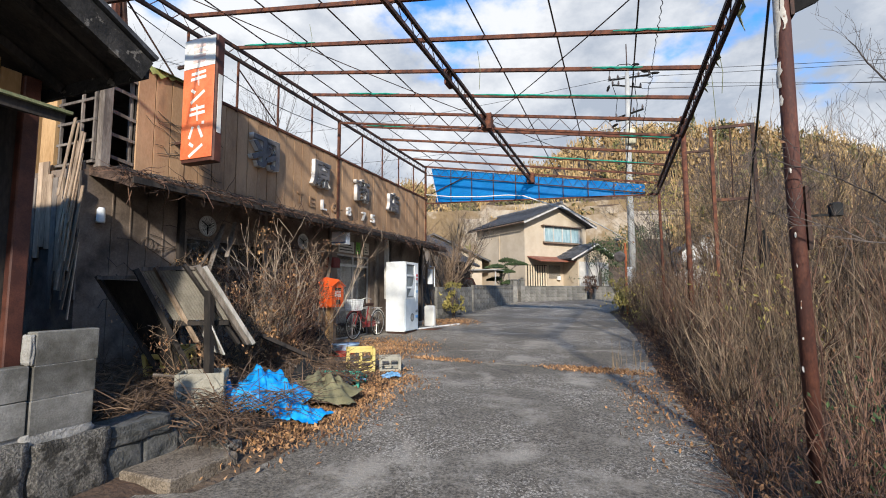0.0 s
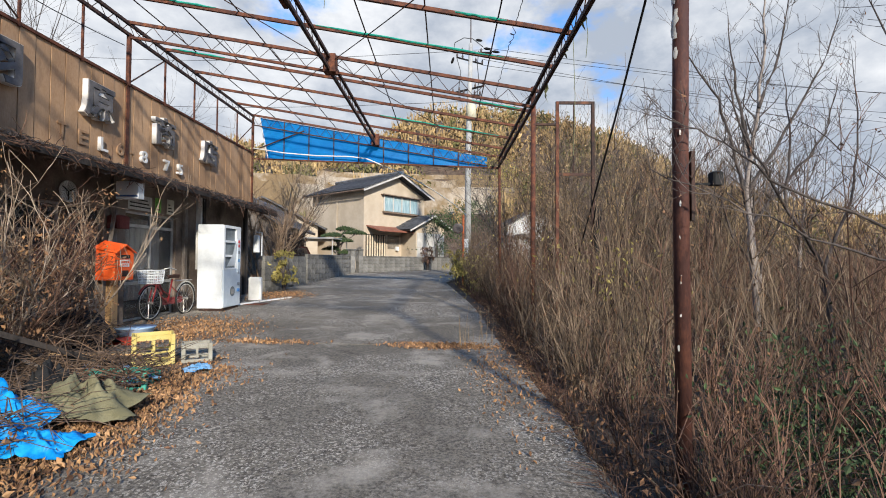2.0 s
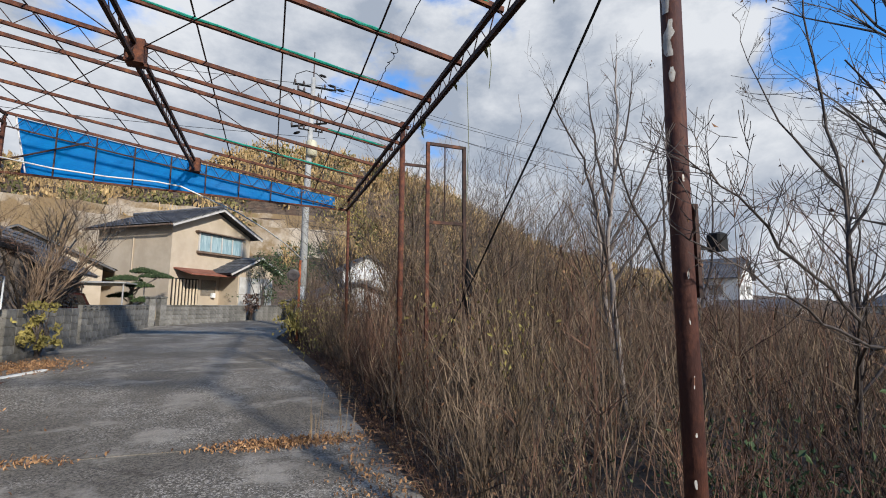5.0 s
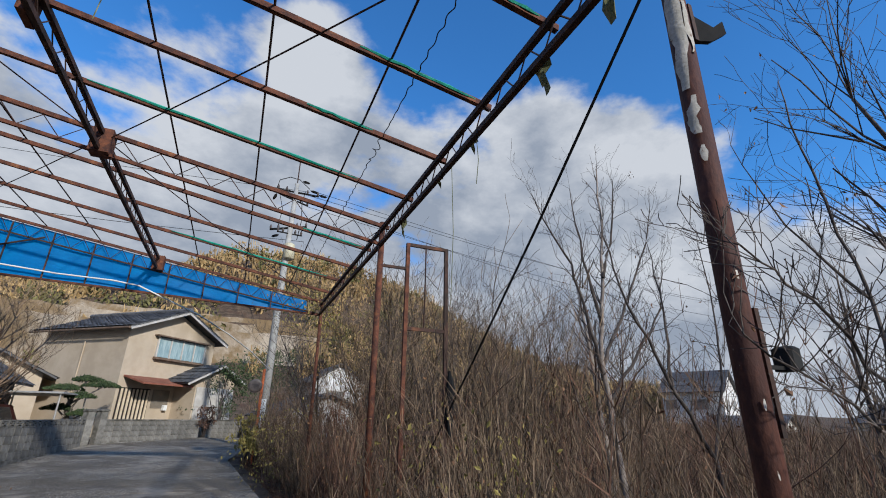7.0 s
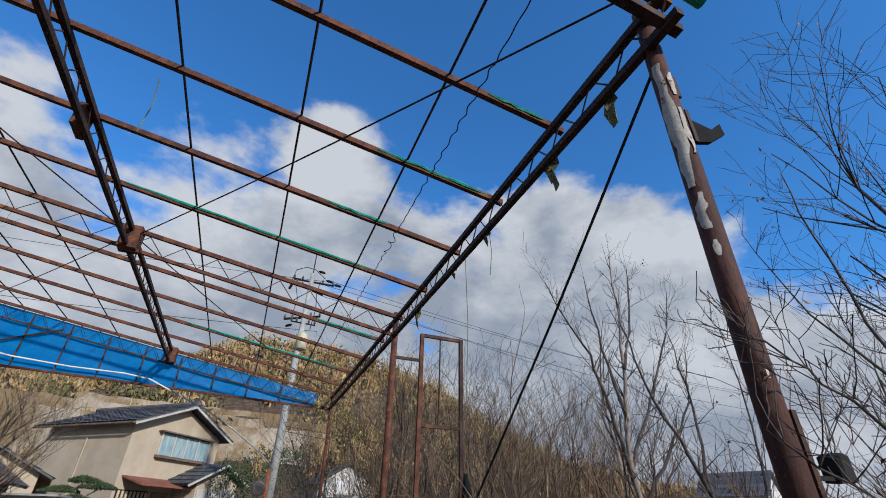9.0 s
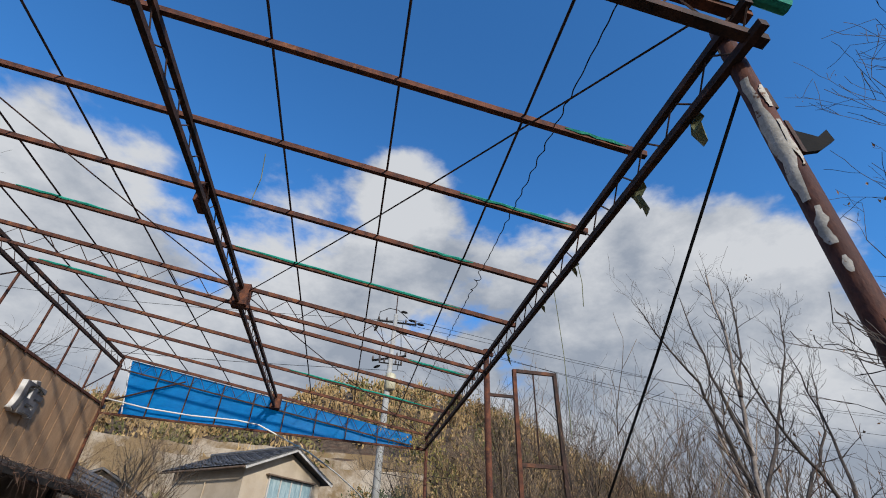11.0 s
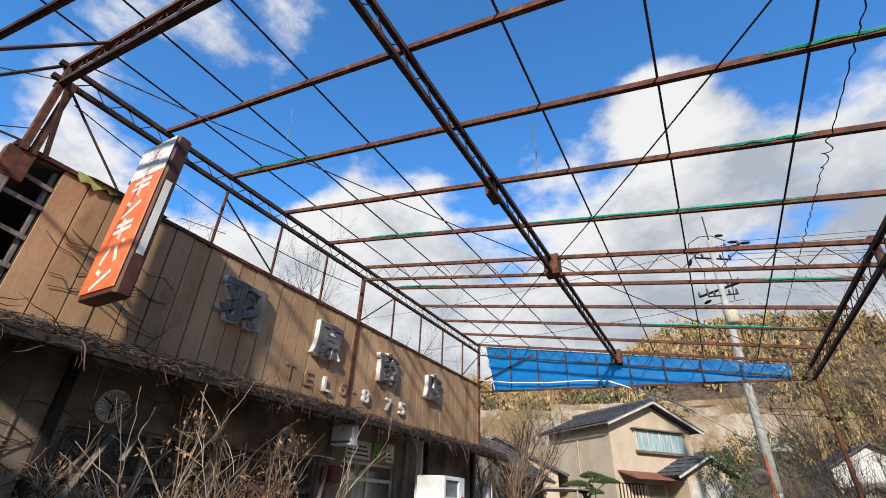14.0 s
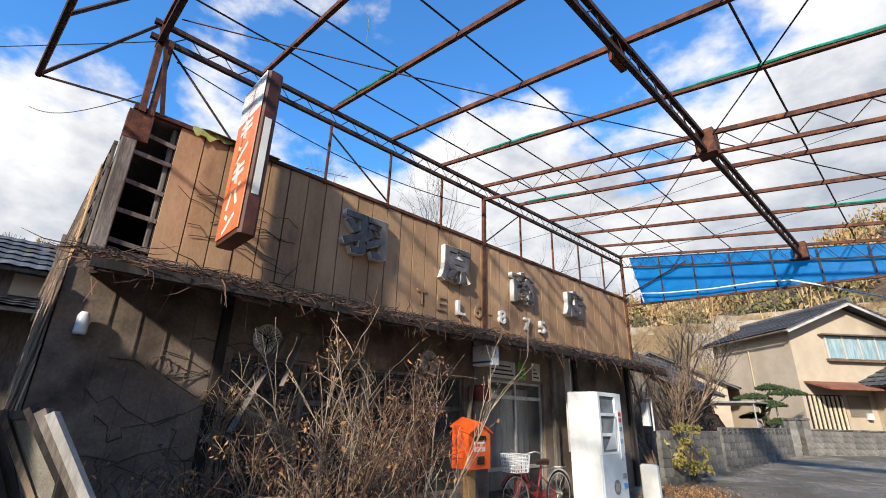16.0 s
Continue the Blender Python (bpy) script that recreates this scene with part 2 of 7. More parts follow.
def worn_concrete():
    """Old concrete worn down to its aggregate: pale grains in a dark matrix, smoother pale patches, earth stains and cracks."""
    m = bpy.data.materials.new("worn yard concrete")
    m.use_nodes = True
    n, l = m.node_tree.nodes, m.node_tree.links
    bs = n["Principled BSDF"]
    tc = n.new("ShaderNodeTexCoord")

    def tex(scale, detail, rough=0.6, warp=0.0):
        t = n.new("ShaderNodeTexNoise")
        t.inputs["Scale"].default_value, t.inputs["Detail"].default_value, t.inputs["Roughness"].default_value, t.inputs["Distortion"].default_value = scale, detail, rough, warp
        l.new(tc.outputs["Object"], t.inputs["Vector"])
        return t

    def span(v, lo, hi, top=1.0):
        r = n.new("ShaderNodeMapRange")
        r.interpolation_type = "SMOOTHSTEP"
        r.inputs["From Min"].default_value, r.inputs["From Max"].default_value, r.inputs["To Max"].default_value = lo, hi, top
        l.new(v, r.inputs["Value"])
        return r.outputs[0]

    def times(a, b):
        k = n.new("ShaderNodeMath")
        k.operation = "MULTIPLY"
        l.new(a, k.inputs[0])
        l.new(b, k.inputs[1])
        return k.outputs[0]

    def mixc(f, x, y):
        k = n.new("ShaderNodeMix")
        k.data_type = "RGBA"
        l.new(f, k.inputs[0])
        for i, v in ((6, x), (7, y)):
            if isinstance(v, tuple):
                k.inputs[i].default_value = (*v, 1)
            else:
                l.new(v, k.inputs[i])
        return k.outputs[2]

    cells = n.new("ShaderNodeTexVoronoi")
    cells.inputs["Scale"].default_value = 62
    l.new(tc.outputs["Object"], cells.inputs["Vector"])
    pick = n.new("ShaderNodeSeparateColor")
    l.new(cells.outputs["Color"], pick.inputs[0])
    grains = times(span(pick.outputs[0], 0.60, 0.86), span(tex(130, 2).outputs[0], 0.36, 0.56))
    bare = span(tex(0.55, 5, 0.6, 0.2).outputs[0], 0.40, 0.60)
    col = mixc(span(tex(34, 5, 0.75).outputs[0], 0.34, 0.66), (0.052, 0.044, 0.034), (0.212, 0.183, 0.143))
    col = mixc(times(grains, bare), col, (0.52, 0.465, 0.385))
    col = mixc(span(tex(0.9, 7, 0.68, 0.3).outputs[0], 0.49, 0.66, 0.68), col, (0.385, 0.34, 0.275))
    col = mixc(span(tex(0.38, 6, 0.65, 0.3).outputs[0], 0.53, 0.70, 0.62), col, (0.088, 0.068, 0.048))
    wander = n.new("ShaderNodeVectorMath")
    wander.operation = "MULTIPLY_ADD"
    l.new(tex(1.6, 4).outputs["Color"], wander.inputs[0])
    wander.inputs[1].default_value = (0.7, 0.7, 0.0)
    l.new(tc.outputs["Object"], wander.inputs[2])
    net = n.new("ShaderNodeTexVoronoi")
    net.feature = "DISTANCE_TO_EDGE"
    net.inputs["Scale"].default_value = 0.42
    l.new(wander.outputs[0], net.inputs["Vector"])
    crack = n.new("ShaderNodeMapRange")
    crack.inputs["From Min"].default_value, crack.inputs["From Max"].default_value = 0.002, 0.006
    crack.inputs["To Min"].default_value, crack.inputs["To Max"].default_value = 1.0, 0.0
    l.new(net.outputs["Distance"], crack.inputs["Value"])
    col = mixc(times(crack.outputs[0], span(tex(0.7, 2).outputs[0], 0.50, 0.62, 0.5)), col, (0.04, 0.033, 0.026))
    l.new(col, bs.inputs["Base Color"])
    bs.inputs["Roughness"].default_value, bs.inputs["Specular IOR Level"].default_value = 0.9, 0.3
    bp = n.new("ShaderNodeBump")
    bp.inputs["Strength"].default_value, bp.inputs["Distance"].default_value = 0.9, 0.012
    l.new(tex(48, 4, 0.7).outputs[0], bp.inputs["Height"])
    l.new(bp.outputs[0], bs.inputs["Normal"])
    return m


M["yard"] = worn_concrete()
M["dark_leaf"] = mat("old brown leaves", (0.11, 0.055, 0.03), (0.24, 0.135, 0.07), 3, 0.9, bump=0.2, fine=40, island=0.4)
M["soot"] = mat("matt black steel", (0.004, 0.004, 0.004), (0.012, 0.011, 0.010), 6, 1.0, bump=0.1)
M["old_paint"] = mat("dirty white paint", (0.36, 0.34, 0.30), (0.56, 0.53, 0.48), 8, 0.8, bump=0.5, fine=60, c=(0.13, 0.06, 0.035), c_at=(0.57, 0.61), c_scale=11)
M["tan_stem"] = mat("tan dead stems", (0.13, 0.085, 0.055), (0.34, 0.245, 0.165), 5, 0.9, bump=0.3, fine=40)
M["sign_white"] = mat("yellowed white plastic", (0.66, 0.65, 0.60), (0.76, 0.75, 0.71), 3, 0.5, bump=0.05)
M["rough_black"] = mat("peeling black paint", (0.012, 0.011, 0.010), (0.04, 0.036, 0.032), 6, 0.9, bump=0.9, fine=50, c=(0.16, 0.145, 0.125), c_at=(0.60, 0.64), c_scale=9)
M["brush"] = mat("dead vines", (0.048, 0.030, 0.021), (0.17, 0.112, 0.072), 0.8, 0.9, bump=0, fine=8, island=0.6)
M["pale_stem"] = mat("bleached shrub bark", (0.20, 0.145, 0.10), (0.46, 0.37, 0.28), 7, 0.85, bump=0.3, fine=50)
M["dark_bark"] = mat("dark twig bark", (0.045, 0.036, 0.032), (0.12, 0.098, 0.085), 6, 0.9, bump=0.4, fine=50)
# daylight glows through the stretched sheet
bt = M["blue"].node_tree
thin, blend = bt.nodes.new("ShaderNodeBsdfTranslucent"), bt.nodes.new("ShaderNodeMixShader")
thin.inputs["Color"].default_value, blend.inputs[0].default_value = (0.002, 0.37, 0.92, 1), 0.55
bt.links.new(bt.nodes["Principled BSDF"].outputs[0], blend.inputs[1])
bt.links.new(thin.outputs[0], blend.inputs[2])
bt.links.new(blend.outputs[0], bt.nodes["Material Output"].inputs["Surface"])


# ---- mesh helpers ----
class Shape:
    """Collects faces, then becomes one mesh."""

    def __init__(self):
        self.v, self.f = [], []

    def add(self, verts, faces):
        k = len(self.v)
        self.v.extend(tuple(p) for p in verts)
        self.f.extend(tuple(i + k for i in q) for q in faces)
        return self

    def box(self, x0, x1, y0, y1, z0, z1, m=None):
        p = [Vector((x, y, z)) for z in (z0, z1) for y in (y0, y1) for x in (x0, x1)]
        if m:
            p = [m @ q for q in p]
        return self.add(p, ((0, 2, 3, 1), (4, 5, 7, 6), (0, 1, 5, 4), (2, 6, 7, 3), (0, 4, 6, 2), (1, 3, 7, 5)))

    def slab(self, x0, x1, y0, y1, z0, z1, e=0.01, m=None):
        """A box with chamfered upright and top edges."""
        def ring(d, z):
            return [(x0 + d + e, y0 + d, z), (x1 - d - e, y0 + d, z), (x1 - d, y0 + d + e, z), (x1 - d, y1 - d - e, z), (x1 - d - e, y1 - d, z), (x0 + d + e, y1 - d, z), (x0 + d, y1 - d - e, z), (x0 + d, y0 + d + e, z)]
        p = [Vector(q) for q in ring(0, z0) + ring(0, z1 - e) + ring(e, z1)]
        if m:
            p = [m @ q for q in p]
        f = [tuple(range(7, -1, -1)), tuple(range(16, 24))]
        for r in (0, 8):
            f += [(r + i, r + (i + 1) % 8, r + 8 + (i + 1) % 8, r + 8 + i) for i in range(8)]
        return self.add(p, f)

    def tube(self, pts, radii, n=6, cap=True):
        pts = [Vector(p) for p in pts]
        if isinstance(radii, (int, float)):
            radii = [radii] * len(pts)
        rings = []
        for i, p in enumerate(pts):
            d = (pts[min(i + 1, len(pts) - 1)] - pts[max(i - 1, 0)])
            d = d.normalized() if d.length > 1e-9 else Vector((0, 0, 1))
            side = d.cross(Vector((0, 0, 1)) if abs(d.z) < 0.9 else Vector((1, 0, 0))).normalized()
            other = d.cross(side)
            rings += [p + radii[i] * (math.cos(2 * math.pi * k / n) * side + math.sin(2 * math.pi * k / n) * other) for k in range(n)]
        f = [(i * n + k, i * n + (k + 1) % n, (i + 1) * n + (k + 1) % n, (i + 1) * n + k) for i in range(len(pts) - 1) for k in range(n)]
        if cap:
            f += [tuple(range(n - 1, -1, -1)), tuple(range((len(pts) - 1) * n, len(pts) * n))]
        return self.add(rings, f)

    def beam(self, a, b, w, h, lean=0.0):
        """A bar of rectangular section from a to b."""
        a, b = Vector(a), Vector(b)
        d = (b - a).normalized()
        s = d.cross(Vector((0, 0, 1)) if abs(d.z) < 0.95 else Vector((0, 1, 0))).normalized()
        u = s.cross(d)
        p = [q + s * i * w / 2 + u * j * h / 2 for q in (a, b) for i, j in ((-1, -1), (1, -1), (1, 1), (-1, 1))]
        return self.add(p, ((3, 2, 1, 0), (4, 5, 6, 7), (0, 1, 5, 4), (1, 2, 6, 5), (2, 3, 7, 6), (3, 0, 4, 7)))

    def prism(self, outline, z0, z1):
        n = len(outline)
        return self.add([(x, y, z0) for x, y in outline] + [(x, y, z1) for x, y in outline], [tuple(range(n - 1, -1, -1)), tuple(range(n, 2 * n))] + [(i, (i + 1) % n, n + (i + 1) % n, n + i) for i in range(n)])

    def leaf(self, p, size, rnd):
        """A small folded leaf."""
        m = Matrix.Translation(p) @ Euler((rnd.uniform(-3, 3), rnd.uniform(-3, 3), rnd.uniform(-3, 3))).to_matrix().to_4x4()
        s, w = size, size * rnd.uniform(0.35, 0.6)
        return self.add([m @ Vector(q) for q in ((-s, 0, 0), (0, -w, 0.25 * s), (s, 0, 0), (0, w, 0.25 * s))], ((0, 1, 2), (0, 2, 3)))

    def data(self, name, material, smooth=False):
        me = bpy.data.meshes.new(name)
        me.from_pydata(self.v, [], self.f)
        me.materials.append(material)
        if smooth:
            me.shade_smooth()
        return me


def thing(name, label, category, at=(0, 0, 0), turn=0, group="", kind=""):
    ob = new(name)
    ob.empty_display_size = 0.1
    ob.matrix_world = pose(*at, 0, 0, turn)
    return tagged(ob, label, category, group, kind)


def part(name, shape, material, parent=None, label="", smooth=False, at=None):
    ob = new(name, shape.data(name, material, smooth) if isinstance(shape, Shape) else shape)
    if parent:
        ob.parent = parent
    if at is not None:
        ob.matrix_basis = at
    return tagged(ob, label)


def solid(name, shape, material, label, category, kind="", smooth=False, group=""):
    return tagged(part(name, shape, material, None, label, smooth), category=category, kind=kind, group=group)


def gz(x, y):
    """The ground's height: a lane that climbs gently and falls slightly to its right."""
    return -0.30 + 0.035 * min(max(y, -15), 31) - 0.015 * (min(max(x, -12), 4) + 1)

# ---- ground ----
def soft(a, b, v):
    t = min(max((v - a) / (b - a), 0), 1)
    return t * t * (3 - 2 * t)


def hill(x, y):
    """Height of the land: a level valley, and a wooded hill behind the house."""
    r, az = math.hypot(x, y), math.degrees(math.atan2(x, y))
    crest = 0.0
    if y > 0 or x < 0:
        shape = [(-110, 12), (-92, 13), (-70, 13), (-45, 11.0), (-20, 11.3), (-8, 13.8), (-2, 16.6), (4, 17.0), (12, 15.8), (20, 13), (27, 9.0), (34, 5.4), (42, 2.8), (60, 1.2), (80, 0)]
        for (a0, e0), (a1, e1) in zip(shape, shape[1:]):
            if a0 <= az <= a1:
                crest = e0 + (e1 - e0) * (az - a0) / (a1 - a0)
    top = 112 * math.tan(radians(crest)) * soft(42, 112, r) if crest > 0 else 0
    return top - 0.5 * top * soft(118, 240, r)


def land(x, y):
    base = gz(x, y)
    if x > 0.9:
        base -= 0.13 + 0.02 * noise.noise((x * 1.3, y * 1.3, 0))
    elif x < -3.3 and y < 7.5:
        base += 0.02
    else:
        base -= 0.10
    return base + hill(x, y) + (0.8 * noise.noise((x * 0.05, y * 0.05, 2)) if math.hypot(x, y) > 60 else 0)


def steps(lo, hi, fine_lo, fine_hi, d):
    v = list(np.arange(fine_lo, fine_hi + 0.01, d))
    s, p = d, fine_hi
    while p < hi:
        s *= 1.22
        p += s
        v.append(p)
    s, p = d, fine_lo
    while p > lo:
        s *= 1.22
        p -= s
        v.insert(0, p)
    return v


gx, gy = steps(-900, 900, -14, 14, 0.7), steps(-900, 900, -6, 40, 0.7)
sh = Shape()
sh.add([(x, y, land(x, y)) for y in gy for x in gx], [(j * len(gx) + i, j * len(gx) + i + 1, (j + 1) * len(gx) + i + 1, (j + 1) * len(gx) + i) for j in range(len(gy) - 1) for i in range(len(gx) - 1)])
solid("ground", sh, M["soil"], "dry tan soil with withered grass up to the hill", "ground", "structure", True)

# concrete yard and lane, cast in three bays with open joints
RIGHT = [(0.88, -6.0), (0.87, 4.2), (0.80, 5.8), (0.62, 8.45), (0.52, 11.0), (0.42, 13.2), (-0.30, 20.4), (0.30, 24.0), (2.5, 27.5)]


def right_edge(y):
    for (x0, y0), (x1, y1) in zip(RIGHT, RIGHT[1:]):
        if y0 <= y <= y1:
            return x0 + (x1 - x0) * (y - y0) / (y1 - y0)
    return RIGHT[-1][0]


def left_edge(y):
    if y < 2.9:
        return -3.62 - 0.3 * (2.9 - y)
    if y < 7.6:
        return -2.95 - 0.08 * math.sin(y * 3) - 0.35 * soft(5, 7.4, y)
    return -6.3 if y < 15.2 else -5.75


pavement = thing("pavement", "grey weathered concrete yard with open joints", "pavement", kind="structure")
for y0, y1 in ((-6.0, 2.2), (2.2, 8.42), (8.45, 14.9), (14.93, 29.5)):
    ys = list(np.arange(y0, y1, 0.35)) + [y1]
    sh, n = Shape(), 9
    for y in ys:
        a, b = left_edge(y), right_edge(y) + 0.025 * noise.noise((y * 4, 0, 0))
        if y > 24:
            a, b = -8.0, 4.0
        row = [(a + (b - a) * i / (n - 1), y) for i in range(n)]
        sh.v += [(x, y_, gz(x, y_) + 0.006 * noise.noise((x * 2, y_ * 2, 5))) for x, y_ in row]
        sh.v += [(b, y, gz(b, y) - 0.17), (a, y, gz(a, y) - 0.17)]
    w = n + 2
    for j in range(len(ys) - 1):
        sh.f += [(j * w + i, j * w + i + 1, (j + 1) * w + i + 1, (j + 1) * w + i) for i in range(n - 1)]
        sh.f += [(j * w + n - 1, j * w + n, (j + 1) * w + n, (j + 1) * w + n - 1), (j * w + n + 1, j * w, (j + 1) * w, (j + 1) * w + n + 1)]
    sh.f += [tuple(range(w - 1, -1, -1)), tuple((len(ys) - 1) * w + i for i in range(w))]
    part("concrete_bay", sh, M["yard"], pavement)

# ---- canopy ----
XL, XC, XR = -6.15, -2.45, 1.25
PURLINS = [4.2, 5.22, 6.24, 7.28, 8.36, 9.42, 10.5, 11.6, 12.65, 13.75, 14.78]


def roof_z(x):
    return 5.68 + (x - XL) * (4.42 - 5.68) / (XR - XL)


canopy = thing("canopy_frame", "rusted steel canopy frame over the yard, its sheeting gone", "canopy")
for y in PURLINS[1:]:
    sh = Shape().beam((XL - 0.05, y, roof_z(XL) + 0.01), (XR + 0.12, y, roof_z(XR) + 0.01), 0.045, 0.055)
    part("purlin", sh, M["rust"], canopy)
    if y == 9.42:
        sh = Shape().beam((XL, y, roof_z(XL) - 0.27), (XR, y, roof_z(XR) - 0.27), 0.04, 0.045)
        part("purlin", sh, M["rust"], canopy)
        sh, n = Shape(), 34
        zig = [(XL + (XR - XL) * i / n, y, roof_z(XL + (XR - XL) * i / n) - (0.25 if i % 2 else 0.02)) for i in range(n + 1)]
        for p, q in zip(zig, zig[1:]):
            sh.tube((p, q), 0.006, 4)
        part("lattice", sh, M["dark_rust"], canopy)
for x, drop in ((XL, 0.20), (XC, 0.22), (XR, 0.24)):
    z = roof_z(x) - 0.03
    y0 = 4.0 if x != XC else 3.2
    for dz, side in ((0, 0.0), (drop, 0.0)):
        off = 0.0
        part("truss_chord", Shape().beam((x + side - off, y0, z - dz), (x + side - off, 14.85, z - dz), 0.05, 0.055), M["dark_rust"], canopy)
    sh, n = Shape(), 60
    off = 0.0
    zig = [(x - off, y0 + (14.8 - y0) * i / n, z - (drop if i % 2 else 0.0)) for i in range(n + 1)]
    for p, q in zip(zig, zig[1:]):
        sh.tube((p, q), 0.007, 4)
    part("lattice", sh, M["dark_rust"], canopy)
for y in (7.2, 9.42, 14.7):
    part("gusset_plate", Shape().box(XC - 0.10, XC + 0.12, y - 0.10, y + 0.10, roof_z(XC) - 0.30, roof_z(XC) + 0.03) if y > 9 else Shape().box(XC - 0.09, XC - 0.03, y - 0.12, y + 0.12, roof_z(XC) - 0.28, roof_z(XC) - 0.02), M["rust"], canopy, "orange rusted gusset plate")
for x in (-5.5, -4.65, -3.64, -1.6, -0.61, 0.38):
    part("roof_rod", Shape().tube([(x, 3.2 + 1.16 * i, roof_z(x) + 0.05 - 0.02 * math.sin(math.pi * (i % 2))) for i in range(11)], 0.011, 5), M["dark_rust"], canopy)
for a, b in (((-2.40, 9.42), (1.03, 4.2)), ((-2.52, 9.42), (-5.82, 4.2)), ((XC, 9.42), (XL, 14.7)), ((XC, 9.42), (XR, 14.7))):
    pa, pb = Vector((*a, roof_z(a[0]) - 0.06)), Vector((*b, roof_z(b[0]) - 0.06))
    part("brace_rod", Shape().tube([pa.lerp(pb, i / 8) - Vector((0, 0, 0.05 * math.sin(math.pi * i / 8))) for i in range(9)], 0.008, 5), M["dark_rust"], canopy)
for x, y, r, m in ((1.335, 4.32, 0.052, "post_paint"), (1.27, 9.45, 0.045, "rust"), (1.30, 14.78, 0.04, "rust")):
    top = (1.30 if y < 5 else 1.27, 4.25 if y < 5 else y, roof_z(XR) + 0.1)
    part("post", Shape().tube([(x, y, land(x, y) - 0.05), ((x + top[0]) / 2 - (0.02 if y < 5 else 0), (y + top[1]) / 2, 2.1), top], r, 14), M[m], canopy, "tall rusted pipe post with flaking paint", True)
for y in PURLINS:
    w = 0.06 if y in (4.2, 9.42, 14.78) else 0.03
    part("strut", Shape().beam((XL, y, 4.50), (XL, y, roof_z(XL) - 0.2), w, w), M["rust"], canopy)
for ya, za, yb, zb in ((9.42, 4.55, 10.5, 5.45), (13.75, 4.58, 14.7, 5.3), (6.24, 5.3, 7.28, 4.6), (4.2, 5.4, 5.0, 4.6)):
    part("brace_rod", Shape().tube([(XL, ya, za), (XL, yb, zb)], 0.014, 5), M["dark_rust"], canopy)

# ---- shop building ----
shop = thing("shop_building", "derelict wooden shop with a boarded false front", "building")
FX, WX = -6.17, -6.34
doors = ((5.5, 9.15, 0.12, 2.22), (9.7, 11.3, 0.12, 2.25), (12.65, 13.6, 0.1, 2.2))
yy = 3.95
for y0, y1, z0, z1 in doors + ((15.0, 15.0, 0, 0),):
    part("front_wall", Shape().box(WX - 0.12, WX, yy, y0, -0.4, 3.0), M["mudwall"], shop)
    if y1 > y0:
        part("lintel", Shape().box(WX - 0.12, WX, y0, y1, z1, 3.0), M["mudwall"], shop)
        part("threshold", Shape().box(WX - 0.12, WX, y0, y1, -0.4, z0), M["mudwall"], shop)
    yy = y1
part("back_wall", Shape().box(-11.0, -10.88, 3.95, 15.0, -0.4, 4.4), M["mudwall"], shop)
part("side_wall", Shape().box(-10.88, WX - 0.12, 14.88, 15.0, -0.4, 4.4), M["mudwall"], shop)
part("side_wall", Shape().box(-10.88, WX - 0.12, 3.95, 4.07, -0.4, 2.95), M["mudwall"], shop)
part("shop_floor", Shape().box(-10.88, WX - 0.12, 4.07, 14.88, -0.3, 0.0), M["concrete"], shop)
part("upper_floor", Shape().box(-10.88, WX - 0.12, 4.07, 14.88, 2.75, 2.9), M["dark_wood"], shop)
part("roof", Shape().add([(-11.3, 4.06, 4.15), (-6.2, 4.1, 4.52), (-6.2, 15.1, 4.52), (-11.3, 15.3, 4.15), (-11.3, 4.06, 4.25), (-6.2, 4.1, 4.6), (-6.2, 15.1, 4.6), (-11.3, 15.3, 4.25)], ((3, 2, 1, 0), (4, 5, 6, 7), (0, 1, 5, 4), (1, 2, 6, 5), (2, 3, 7, 6), (3, 0, 4, 7))), M["tile"], shop)
# planks of the false front
y, k = 4.5, 0
while y < 14.75:
    y1 = min(y + 0.255, 14.78)
    part("plank", Shape().box(FX - 0.03, FX + 0.004 * (k % 3), y + 0.007, y1 - 0.007, 3.0, 4.52), M["fascia"], shop)
    y, k = y1, k + 1
part("fascia_backing", Shape().box(FX - 0.06, FX - 0.034, 4.5, 14.78, 3.0, 4.5), M["dark_wood"], shop)
part("fascia_cap", Shape().box(FX - 0.07, FX + 0.03, 4.05, 14.82, 4.523, 4.57), M["rust"], shop)
part("fascia_sill", Shape().box(FX - 0.03, FX + 0.03, 4.48, 14.82, 2.965, 2.998), M["rust"], shop)
part("rust_strip", Shape().box(FX + 0.012, FX + 0.03, 9.38, 9.46, 3.0, 4.52), M["rust"], shop, "rust-stained steel strip")
# plywood tint with sunlight put into its colour; no part uses it
M["orange_lit"] = mat("sunlit plywood", (0.40, 0.24, 0.12), (0.50, 0.32, 0.17), 2.0, 0.8, bump=0.3, fine=40, stretch=(1, 1, 0.3))
# boarded lean-to roof below the false front, heaped with dead creeper
sh, rnd = Shape(), random.Random(3)
n = 90
for i in range(n + 1):
    yy = 4.03 + 11.1 * i / n
    j = [rnd.uniform(-1, 1) for _ in range(6)]
    sh.v += [(-6.36, yy, 2.985), (-6.05, yy, 2.96 + 0.03 * j[0]), (-5.75, yy, 2.86 + 0.035 * j[1]), (-5.53 + 0.03 * j[2], yy, 2.78 + 0.03 * j[3]), (-5.54 + 0.03 * j[4], yy, 2.66 + 0.04 * j[5]), (-5.8, yy, 2.72), (-6.36, yy, 2.86)]
for i in range(n):
    sh.f += [(i * 7 + a, i * 7 + (a + 1) % 7, (i + 1) * 7 + (a + 1) % 7, (i + 1) * 7 + a) for a in range(7)]
sh.f += [tuple(range(6, -1, -1)), tuple(n * 7 + a for a in range(7))]
